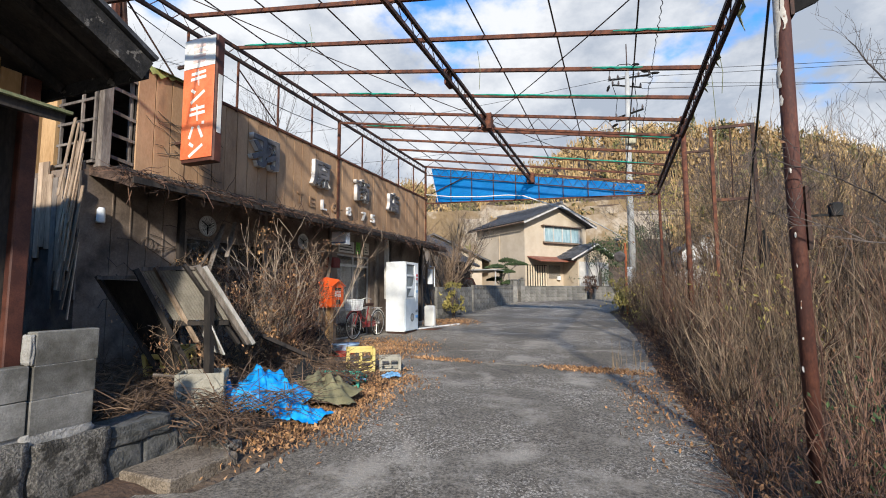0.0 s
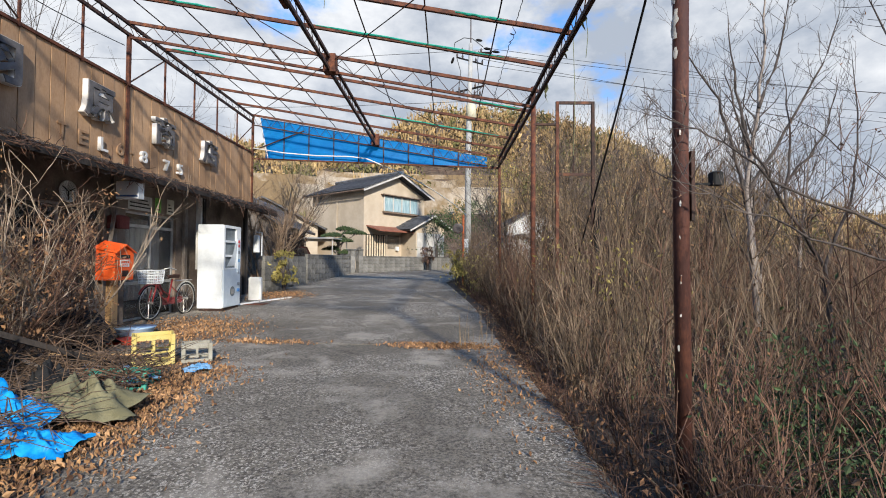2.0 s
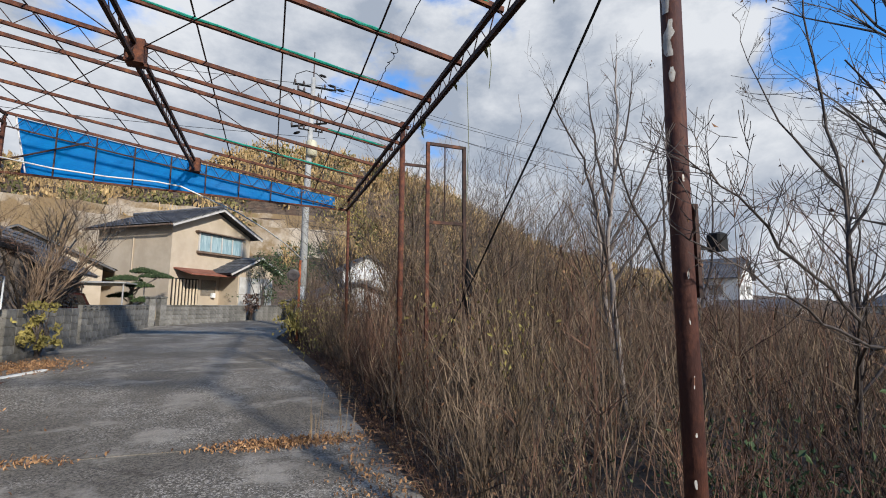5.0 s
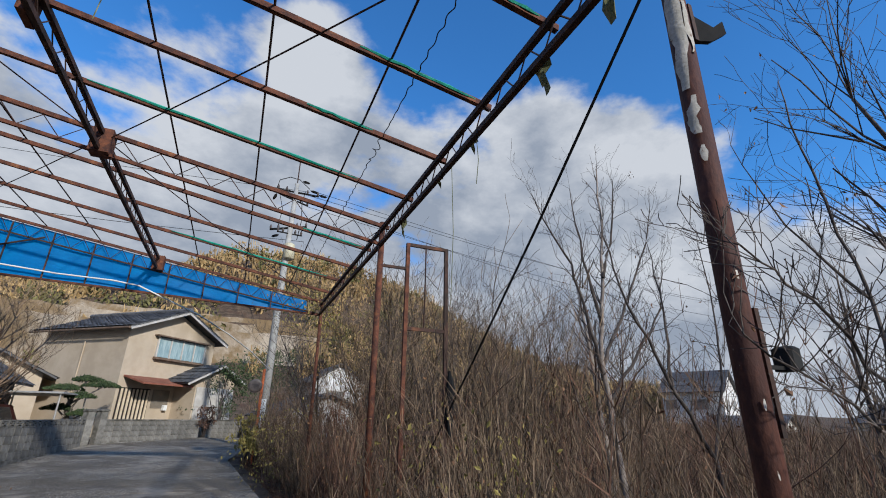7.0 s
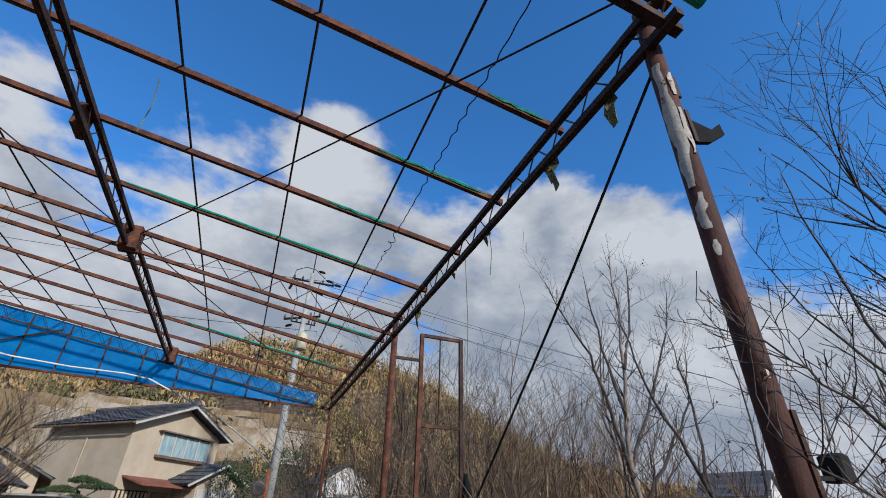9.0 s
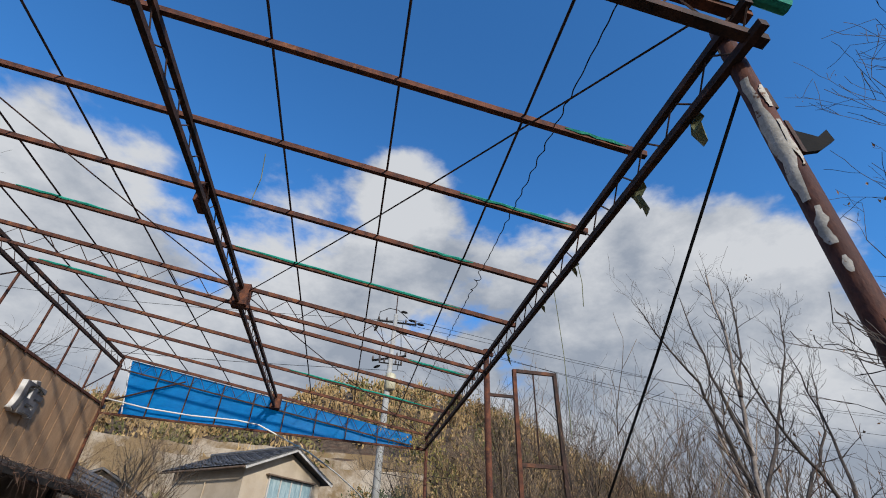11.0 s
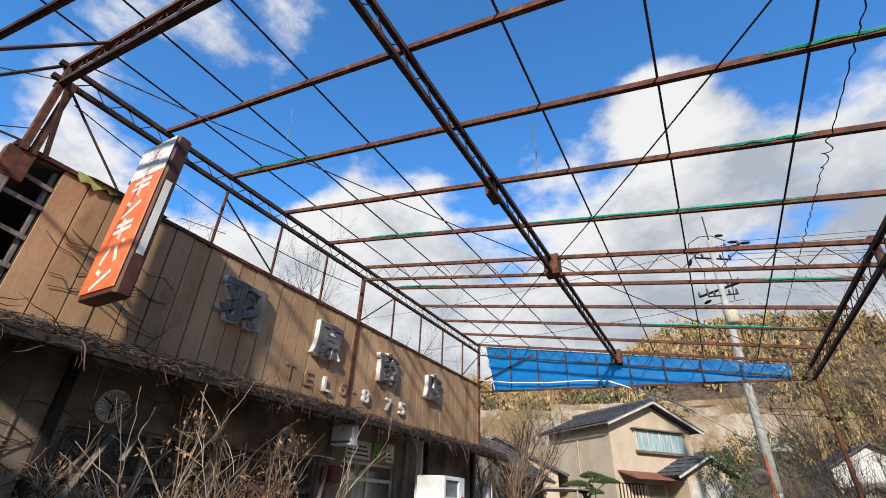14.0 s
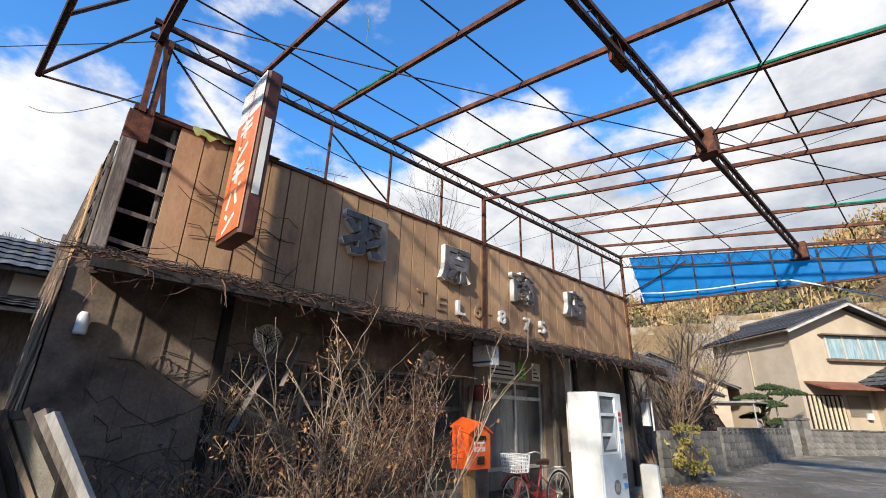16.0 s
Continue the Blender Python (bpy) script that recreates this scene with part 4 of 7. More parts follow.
guy = solid("guy_wire", Shape().tube([(1.28, 4.29, 3.98), (1.48, 5.8, 3.05), (1.68, 7.32, 2.17), (1.95, 9.48, 0.92), (2.06, 10.4, 0.30)], 0.011, 6), M["black"], "dark guy wire slanting from the post top into the thicket", "wire")
coil = []
for i in range(701):
    loose = 0.045 * max(0.06, noise.noise((i * 0.021, 4.0, 0)) + 0.15)
    coil.append((0.62 + loose * math.sin(i * 0.55 + 2 * noise.noise((i * 0.05, 0, 0))), 3.4 + 11.2 * i / 700, roof_z(0.62) + 0.02 + loose * math.cos(i * 0.43)))
solid("loose_cable", Shape().tube(coil, 0.005, 4), M["black"], "loose curling cable strung along the canopy", "cable")
for x, y, ln in ((1.32, 7.0, 1.5), (1.3, 6.4, 0.5), (-3.9, 5.3, 0.4), (-1.7, 6.2, 0.55)):
    part("hanging_string", Shape().tube([(x, y, roof_z(x) - 0.2), (x + 0.03, y + 0.02, roof_z(x) - 0.2 - ln * 0.5), (x + 0.01, y + 0.03, roof_z(x) - 0.2 - ln)], 0.004, 4), M["rag"], canopy)

# fittings of the near post
floodlight = thing("floodlight", "small black floodlight on a bracket arm of the post", "lamp", (1.30, 4.28, 1.88))
part("arm", Shape().beam((0.05, 0, 0.0), (0.22, 0, 0.0), 0.015, 0.015), M["black"], floodlight)
part("head", Shape().slab(0.20, 0.27, -0.04, 0.04, -0.01, 0.085, 0.01), M["black"], floodlight)
part("plate", Shape().box(0.055, 0.08, -0.03, 0.03, -0.25, 0.22), M["dark_rust"], floodlight)
post_bracket = thing("steel_bracket", "black angled steel bracket high on the post", "bracket", (1.29, 4.26, 3.58))
fin = [(0.06, -0.15), (0.22, -0.09), (0.36, 0.02), (0.35, 0.10), (0.26, 0.02), (0.06, 0.04)]
part("fin", Shape().add([(x, y, z) for y in (-0.012, 0.012) for x, z in fin], ((0, 1, 2, 3, 4, 5), (11, 10, 9, 8, 7, 6)) + tuple((i, 6 + i, 6 + (i + 1) % 6, (i + 1) % 6) for i in range(6))), M["soot"], post_bracket)
part("plate", Shape().box(0.05, 0.075, -0.04, 0.05, -0.17, 0.06), M["dark_rust"], post_bracket)
part("plate", Shape().box(0.05, 0.085, -0.03, 0.04, 0.18, 0.35), M["dark_rust"], post_bracket)

# paint still clinging to the weather side of the post
rnd = random.Random(12)
for z0, z1, turn, span in ((3.10, 3.98, 200, 75), (2.86, 3.06, 215, 50), (3.72, 3.9, 262, 40), (3.3, 3.62, 262, 36), (2.72, 2.80, 225, 26), (2.2, 2.235, 250, 18), (1.2, 1.26, 262, 12), (0.75, 0.79, 250, 14), (1.72, 1.76, 262, 10), (1.5, 1.53, 255, 9), (0.98, 1.0, 258, 10)):
    flake, rows_, cols_ = Shape(), 14, 8
    for j in range(rows_ + 1):
        z = z0 + (z1 - z0) * j / rows_
        f = abs(z - 2.1) / 2.2
        ax = 1.275 + 0.03 * min(f, 1)
        ay = 4.285 + (0.035 if z < 2.1 else -0.035) * min(f, 1)
        wide = span * (0.45 + 0.55 * math.sin(math.pi * (j + 0.5) / (rows_ + 1))) * (1 + 0.9 * noise.noise((z * 11, turn, 0)) + 0.5 * noise.noise((z * 31, turn, 3)))
        for i in range(cols_ + 1):
            ang = radians(turn + 30 * noise.noise((z * 7, turn, 5)) + wide * (i / cols_ - 0.5) + (5 * noise.noise((z * 25, i, turn)) if i in (0, cols_) else 0))
            flake.v.append((ax + 0.0545 * math.cos(ang), ay + 0.0545 * math.sin(ang), z))
    flake.f += [(j * (cols_ + 1) + i, j * (cols_ + 1) + i + 1, (j + 1) * (cols_ + 1) + i + 1, (j + 1) * (cols_ + 1) + i) for j in range(rows_) for i in range(cols_)]
    part("paint_flake", flake, M["old_paint"], canopy, "dirty white paint flaking off the post", True)

# rusty sign frame beside the second post
sign_stand = thing("sign_stand", "empty rusty steel sign frame standing in the thicket", "frame", (1.72, 9.5, 0))
for x, m in ((0.0, "rust"), (0.65, "dark_rust")):
    part("leg", Shape().beam((x, 0, gz(2, 9.5) - 0.3), (x, 0, 4.27), 0.055, 0.055), M[m], sign_stand)
for z in (4.25, 2.93, 1.5):
    part("rail", Shape().beam((0.028, 0, z), (0.622, 0, z), 0.04, 0.05), M["dark_rust"], sign_stand)
part("tie", Shape().beam((-0.41, 0, 3.85), (-0.028, 0, 3.85), 0.035, 0.04), M["dark_rust"], sign_stand)
part("chain", Shape().tube([(0.3, 0, 4.22), (0.3, 0, 3.5), (0.29, 0, 2.95)], 0.012, 5), M["dark_rust"], sign_stand)
solid("black_rag", Shape().tube([(2.42, 9.45, 2.35), (2.44, 9.44, 2.1), (2.41, 9.43, 1.8), (2.43, 9.44, 1.45)], (0.02, 0.07, 0.06, 0.03), 7), M["black"], "black plastic rag hanging on the sign frame leg", "rag")

# ---- house behind the gate ----
HT = 50.4
house = thing("house", "beige two-storey house with a grey tiled gable roof", "house", (-5.3, 28.6, 0.7), HT)
Wd, Dp, EV, AP = 5.4, 5.3, 4.92, 6.02
part("wall", Shape().add([(0, 0, 0), (Wd, 0, 0), (Wd, 0, EV), (Wd / 2, 0, AP), (0, 0, EV), (0, 0.2, 0), (Wd, 0.2, 0), (Wd, 0.2, EV), (Wd / 2, 0.2, AP), (0, 0.2, EV)], ((0, 1, 2, 3, 4), (9, 8, 7, 6, 5), (0, 5, 6, 1), (1, 6, 7, 2), (2, 7, 8, 3), (3, 8, 9, 4), (4, 9, 5, 0))), M["house_wall"], house)
part("wall", Shape().box(0, 0.2, 0.2, Dp, 0, EV), M["house_wall"], house)
part("wall", Shape().box(Wd - 0.2, Wd, 0.2, Dp, 0, EV), M["house_wall"], house)
part("wall", Shape().box(0.2, Wd - 0.2, Dp - 0.2, Dp, 0, EV), M["house_wall"], house)
M["trim"] = mat("grey painted trim", (0.42, 0.40, 0.37), (0.55, 0.53, 0.49), 3, 0.7, bump=0.1)
M["brown_trim"] = mat("brown trim", (0.12, 0.08, 0.055), (0.2, 0.14, 0.1), 3, 0.7, bump=0.1)


def tiled(parent, ridge_a, ridge_b, eave_a, eave_b, rows, name="roof"):
    """One slope of tiles: a backing sheet, overlapping courses and a rolled joint every tile."""
    ra, rb, ea, eb = (Vector(p) for p in (ridge_a, ridge_b, eave_a, eave_b))
    nrm = (rb - ra).cross(ea - ra).normalized()
    if nrm.z < 0:
        nrm = -nrm
    roof = part(name, Shape().add([ra, rb, eb, ea, ra - nrm * 0.08, rb - nrm * 0.08, eb - nrm * 0.08, ea - nrm * 0.08], ((0, 1, 2, 3), (7, 6, 5, 4), (0, 4, 5, 1), (1, 5, 6, 2), (2, 6, 7, 3), (3, 7, 4, 0))), M["tile"], parent)
    for r in range(rows):
        s0, s1 = r / rows, (r + 1.15) / rows
        a0, b0, a1, b1 = ra.lerp(ea, s0), rb.lerp(eb, s0), ra.lerp(ea, min(s1, 1.02)), rb.lerp(eb, min(s1, 1.02))
        n = max(6, int((b1 - a1).length / 0.13))
        sh = Shape()
        for i in range(n + 1):
            u = i / n
            lift = nrm * (0.03 if i % 2 else 0.008)
            sh.v += [a0.lerp(b0, u) + lift * 0.5, a1.lerp(b1, u) + lift + nrm * 0.025]
        sh.f += [(2 * i, 2 * i + 1, 2 * i + 3, 2 * i + 2) for i in range(n)]
        part("tile_course", sh, M["tile"], roof)
    return roof


o = 0.45
tiled(house, (Wd / 2, -0.55, AP + 0.2), (Wd / 2, Dp + 0.5, AP + 0.2), (-o, -0.55, EV - 0.03), (-o, Dp + 0.5, EV - 0.03), 9)
tiled(house, (Wd / 2, -0.55, AP + 0.2), (Wd / 2, Dp + 0.5, AP + 0.2), (Wd + o, -0.55, EV - 0.03), (Wd + o, Dp + 0.5, EV - 0.03), 9)
part("ridge", Shape().tube([(Wd / 2, -0.6 + i, AP + 0.24) for i in range(8)], 0.11, 8), M["tile"], house)
for s in (-1, 1):
    part("barge_board", Shape().beam((Wd / 2, -0.53, AP + 0.08), (Wd / 2 + s * (Wd / 2 + o), -0.53, EV - 0.15), 0.04, 0.14), M["trim"], house)
part("gutter", Shape().tube([(-o - 0.05, -0.5, EV - 0.13), (-o - 0.05, Dp + 0.5, EV - 0.13)], 0.05, 8), M["brown_trim"], house)
part("downpipe", Shape().tube([(-0.04, 2.6, 0.2), (-0.04, 2.6, EV - 0.6)], 0.03, 8), M["house_wall"], house)
M["house_glass"] = mat("blue curtained glass", (0.19, 0.29, 0.32), (0.36, 0.46, 0.48), 2, 0.12, bump=0, fine=6, stretch=(3, 1, 0.4))
win = part("window", Shape().box(1.5, 4.75, -0.10, 0.0, 3.66, 3.72), M["brown_trim"], house)
part("window_hood", Shape().box(1.35, 4.85, -0.28, 0.0, 4.72, 4.78), M["brown_trim"], house)
part("window_sill", Shape().box(1.5, 4.75, -0.22, 0.0, 3.60, 3.66), M["brown_trim"], house)
for x in (1.6, 2.38, 3.14, 3.92, 4.68):
    part("stile", Shape().box(x - 0.035, x + 0.035, -0.09, -0.003, 3.72, 4.72), M["trim"], win)
for i in range(4):
    part("pane", Shape().box(1.64 + 0.77 * i, 2.34 + 0.77 * i, -0.05, -0.02, 3.74, 4.70), M["house_glass"], win)
# porch with a copper-red awning and slatted door
M["copper"] = mat("rust red sheet roof", (0.18, 0.06, 0.035), (0.28, 0.11, 0.07), 3, 0.6, bump=0.2)
part("porch_roof", Shape().add([(0.2, 0.0, 2.75), (3.1, 0.0, 2.75), (3.1, -1.25, 2.42), (0.2, -1.25, 2.42), (0.2, 0.0, 2.68), (3.1, 0.0, 2.68), (3.1, -1.25, 2.34), (0.2, -1.25, 2.34)], ((0, 3, 2, 1), (4, 5, 6, 7), (2, 3, 7, 6), (0, 4, 7, 3), (1, 2, 6, 5), (0, 1, 5, 4))), M["copper"], house)
porch_door = part("porch_door", Shape().box(0.15, 1.75, -0.05, -0.01, 0.1, 2.2), M["dark_wood"], house)
M["cream"] = mat("cream painted slats", (0.55, 0.45, 0.32), (0.68, 0.57, 0.42), 4, 0.7, bump=0.1)
for i in range(8):
    part("slat", Shape().box(0.2 + 0.2 * i, 0.29 + 0.2 * i, -0.09, -0.051, 0.1, 2.15), M["cream"], porch_door)
part("porch_window", Shape().box(1.95, 2.9, -0.06, -0.01, 1.35, 2.2), M["pane_dark"], house)
part("meter", Shape().slab(2.6, 2.8, -0.2, -0.01, 1.25, 1.5, 0.02), M["white_metal"], house)
# gabled annex
part("annex_wall", Shape().add([(3.2, -1.3, 0), (6.0, -1.3, 0), (6.0, -1.3, 2.75), (4.6, -1.3, 3.45), (3.2, -1.3, 2.6), (3.2, 0.0, 0), (6.0, 0.0, 0), (6.0, 0.0, 2.75), (4.6, 0.0, 3.45), (3.2, 0.0, 2.6)], ((0, 1, 2, 3, 4), (9, 8, 7, 6, 5), (0, 5, 6, 1), (1, 6, 7, 2), (2, 7, 8, 3), (3, 8, 9, 4), (4, 9, 5, 0))), M["house_wall"], house)
for i in range(3):
    part("annex_panel", Shape().box(3.28 + 0.9 * i, 4.14 + 0.9 * i, -1.35, -1.303, 0.3, 1.42), M["trim"], house, "pale grey sheet panel")
    part("annex_panel", Shape().box(3.28 + 0.9 * i, 4.14 + 0.9 * i, -1.35, -1.303, 1.45, 2.4), M["trim"], house)
tiled(house, (4.6, -1.7, 3.62), (4.6, 0.0, 3.62), (2.3, -1.7, 2.55), (2.3, 0.0, 2.55), 5, "annex_roof")
tiled(house, (4.6, -1.7, 3.62), (4.6, 0.0, 3.62), (6.5, -1.7, 2.75), (6.5, 0.0, 2.75), 5, "annex_roof")
for xe, ze in ((2.3, 2.47), (6.5, 2.67)):
    part("barge_board", Shape().beam((4.6, -1.69, 3.53), (xe, -1.69, ze), 0.03, 0.1), M["trim"], house)

# ---- garden walls and gate ----
def block_wall(name, label, a, b, z_top, courses, cell=0.39, h=0.2, th=0.12, lattice=False, cap=False, sink=0.6):
    a, b = Vector((*a, 0)), Vector((*b, 0))
    d = (b - a)
    ln = d.length
    w = thing(name, label, "wall", (a.x, a.y, 0), math.degrees(math.atan2(d.y, d.x)), kind="structure")
    z0 = z_top - courses * h
    part("footing", Shape().box(0, ln, -th / 2 - 0.03, th / 2 + 0.03, z0 - sink, z0), M["block"], w)
    part("mortar", Shape().box(0.01, ln - 0.01, -th / 2 + 0.012, th / 2 - 0.012, z0, z_top - (h if lattice else 0)), M["concrete"], w)
    n = int(ln / cell)
    c = ln / n
    block = Shape().slab(0.006, c - 0.006, -th / 2, th / 2, 0.005, h - 0.005, 0.008).data("block", M["block"])
    ring = Shape()
    ring.box(0.01, c - 0.01, -th / 2, th / 2, 0.0, 0.04).box(0.01, c - 0.01, -th / 2, th / 2, h - 0.04, h - 0.002)
    ring.box(0.01, 0.045, -th / 2, th / 2, 0.04, h - 0.04).box(c - 0.045, c - 0.01, -th / 2, th / 2, 0.04, h - 0.04)
    ring.beam((0.045, 0, 0.04), (c - 0.045, 0, h - 0.04), th, 0.03).beam((0.045, 0, h - 0.04), (c - 0.045, 0, 0.04), th, 0.03)
    ring = ring.data("lattice_block", M["block"])
    for r in range(courses):
        top = r == courses - 1
        for i in range(n):
            me = ring if lattice and top else block
            part("lattice_block" if me is ring else "block", me, None, w, at=Matrix.Translation((c * i, 0, z0 + r * h)))
    if cap:
        part("coping", Shape().slab(0, ln, -th / 2 - 0.03, th / 2 + 0.03, z_top, z_top + 0.05, 0.01), M["block"], w)
    return w


block_wall("wall_lane_near", "rough grey block wall along the lane", (-6.0, 15.35), (-5.72, 18.6), 1.45, 5, sink=0.8)
block_wall("wall_lane_far", "grey block wall topped with lattice blocks", (-5.70, 18.75), (-5.26, 24.6), 1.55, 5, lattice=True, sink=0.8)
block_wall("wall_house_front", "pale block wall before the house", (-4.86, 25.69), (-1.75, 29.45), 1.5, 4, cap=True)
block_wall("wall_house_side", "pale block wall past the garden shrub", (-1.45, 29.8), (1.2, 33.0), 1.5, 4, cap=True)
for x, y in ((-5.22, 24.85), (-4.95, 25.55)):
    g = thing("gate_pillar", "weathered concrete gate pillar", "pillar", (x, y, gz(x, y) - 0.1), HT, group="gate pillars")
    part("shaft", Shape().slab(-0.14, 0.14, -0.14, 0.14, 0, 1.28, 0.015), M["block"], g)
    part("cap", Shape().slab(-0.17, 0.17, -0.17, 0.17, 1.28, 1.36, 0.03), M["block"], g)
solid("gate_leaf", Shape().box(-5.2, -5.16, 24.95, 25.4, 0.5, 1.6), M["dark_wood"], "dark timber gate standing open between the pillars", "gate")

# ---- utility pole, mirror, wires ----
up_pole = thing("utility_pole", "grey concrete utility pole with crossarms and transformer", "pole", (0.76, 24.0, 0.4))
part("shaft", Shape().tube([(0, 0, 0), (0.0, 0, 6), (0.1, 0, 11.9)], (0.17, 0.15, 0.10), 16), M["pole"], up_pole, "", True)
part("top_pin", Shape().tube([(0.1, 0, 11.9), (0.1, 0, 13.2)], 0.03, 6), M["dark_rust"], up_pole)
M["insulator"] = mat("dark insulator", (0.05, 0.04, 0.04), (0.12, 0.10, 0.09), 6, 0.4, bump=0)
for pa, pb, w_ in (((-0.75, 0.2, 11.55), (1.15, -0.2, 11.35), 0.07), ((-0.62, -0.35, 11.05), (0.75, 0.35, 11.0), 0.06), ((-0.82, 0.15, 9.42), (0.78, -0.1, 9.72), 0.08), ((-0.5, -0.3, 9.2), (0.62, 0.2, 9.35), 0.05)):
    pa, pb = Vector(pa), Vector(pb)
    arm = part("crossarm", Shape().beam(pa, pb, w_, w_), M["soot"], up_pole)
    for k in (0.02, 0.22, 0.72, 0.97):
        q = pa.lerp(pb, k)
        part("insulator", Shape().tube([q + Vector((0, 0, 0.03)), q + Vector((0, 0, 0.12)), q + Vector((0, 0, 0.24))], (0.035, 0.055, 0.02), 8), M["insulator"], arm)
for q, d in (((0.35, 0, 12.1), (0.34, 0, -0.05)), ((0.75, -0.1, 11.62), (0.4, 0.05, -0.03)), ((1.15, -0.2, 11.42), (0.4, 0.05, -0.02)), ((-0.75, 0.2, 11.3), (-0.12, 0.1, -0.3)), ((-0.4, 0.1, 9.2), (-0.3, 0.05, -0.12))):
    q, d = Vector(q), Vector(d)
    part("strain_insulator", Shape().tube([q, q + d * 0.3, q + d * 0.8, q + d], (0.025, 0.07, 0.06, 0.012), 8), M["soot"], up_pole)
part("jumper", Shape().tube([(-0.8, 0.2, 11.5), (-0.7, 0.1, 12.0), (-0.25, 0, 12.2), (0.2, 0, 12.15), (0.7, -0.1, 11.7)], 0.02, 5), M["soot"], up_pole)
part("jumper", Shape().tube([(0.5, -0.1, 11.5), (0.42, -0.15, 10.8), (0.5, -0.15, 10.0), (0.4, -0.1, 9.0)], 0.018, 5), M["soot"], up_pole)
part("jumper", Shape().tube([(-0.6, 0.1, 11.2), (-0.4, -0.1, 10.4), (-0.5, -0.1, 9.6)], 0.015, 5), M["soot"], up_pole)
part("transformer", Shape().tube([(0.14, -0.1, 8.0), (0.14, -0.1, 8.06), (0.12, -0.1, 8.7), (0.12, -0.1, 8.78)], (0.18, 0.25, 0.25, 0.16), 16), mat("cream transformer", (0.45, 0.42, 0.30), (0.55, 0.52, 0.38), 3, 0.6), up_pole, "cream cylindrical transformer", True)
ends = ((55, 34, 13.5), (52, 30, 12.4), (55, 36, 11.2), (50, 28, 10.0), (-40, 30, 16), (-40, 32, 14))
for i, (x, y, z) in enumerate(ends):
    a, b = Vector((1.5, 24, 12.1 - 0.3 * i if i < 4 else 12.0 - 2.6 * (i - 4))), Vector((x, y, z))
    solid("power_line", Shape().tube([a.lerp(b, k / 16) - Vector((0, 0, 1.2 * math.sin(math.pi * k / 16))) for k in range(17)], 0.012, 4), M["black"], "thin black overhead power line", "cable", group="overhead lines")
for i, z in enumerate((5.2, 5.0)):
    a, b = Vector((0.76, 24, z)), Vector((48, 33, 5.2 - i))
    solid("power_line", Shape().tube([a.lerp(b, k / 16) - Vector((0, 0, 0.9 * math.sin(math.pi * k / 16))) for k in range(17)], 0.012, 4), M["black"], "thin black overhead power line", "cable", group="overhead lines")
for a, b in (((-6.3, 4.2, 4.9), (-17, 2.5, 9.5)), ((-6.3, 4.2, 5.6), (-18, -3.0, 9.0)), ((-6.2, 4.3, 5.3), (-6.15, 9.3, 5.2))):
    a, b = Vector(a), Vector(b)
    solid("service_cable", Shape().tube([a.lerp(b, k / 10) - Vector((0, 0, 0.25 * math.sin(math.pi * k / 10))) for k in range(11)], 0.008, 4), M["black"], "thin black service cable to the shop corner", "cable", group="service cables")
mirror = thing("traffic_mirror", "round road mirror on an orange-banded post", "mirror", (0.39, 20.0, 0.3))
part("post", Shape().tube([(0, 0, 0), (0, 0, 2.9)], 0.045, 10), mat("orange post", (0.55, 0.13, 0.04), (0.65, 0.19, 0.07), 3, 0.6), mirror, "faded orange post")
part("mirror_disc", Shape().tube([(-0.22, -0.02, 2.35), (-0.22, -0.08, 2.35), (-0.22, -0.1, 2.35)], (0.22, 0.22, 0.16), 20), M["insulator"], mirror, "silver mirror disc")
white_post = thing("marker_board", "white striped marker board wrapped on the pole foot", "board", (0.55, 21.5, 0.3))
part("board", Shape().slab(-0.12, 0.12, -0.03, 0.03, 0, 2.0, 0.01), M["white_metal"], white_post)

# ---- neighbours ----
M["white_wall"] = mat("white render", (0.55, 0.55, 0.54), (0.68, 0.68, 0.67), 0.8, 0.9, bump=0.2, c=(0.42, 0.42, 0.40), c_at=(0.6, 0.75), c_scale=0.4)


def small_house(name, label, x, y, z, turn, w, d, h, rise, wall, windows=()):
    hs = thing(name, label, "house", (x, y, z), turn, group="neighbouring houses")
    part("wall", Shape().add([(0, 0, -1.5), (w, 0, -1.5), (w, 0, h), (w / 2, 0, h + rise), (0, 0, h), (0, d, -1.5), (w, d, -1.5), (w, d, h), (w / 2, d, h + rise), (0, d, h)], ((0, 1, 2, 3, 4), (9, 8, 7, 6, 5), (0, 5, 6, 1), (1, 6, 7, 2), (2, 7, 8, 3), (3, 8, 9, 4), (4, 9, 5, 0))), wall, hs)
    for s in (-1, 1):
        tiled(hs, (w / 2, -0.4, h + rise + 0.12), (w / 2, d + 0.4, h + rise + 0.12), (w / 2 + s * (w / 2 + 0.5), -0.4, h - 0.15), (w / 2 + s * (w / 2 + 0.5), d + 0.4, h - 0.15), 6)
    for x0, x1, z0, z1, side in windows:
        wn_ = part("window", Shape().box(x0, x1, -0.06, -0.01, z0, z1) if side == 0 else Shape().box(-0.06, -0.01, x0, x1, z0, z1), M["trim"], hs)
        part("pane", Shape().box(x0 + 0.08, x1 - 0.08, -0.075, -0.063, z0 + 0.08, z1 - 0.08) if side == 0 else Shape().box(-0.075, -0.063, x0 + 0.08, x1 - 0.08, z0 + 0.08, z1 - 0.08), M["pane_dark"], wn_)
    return hs


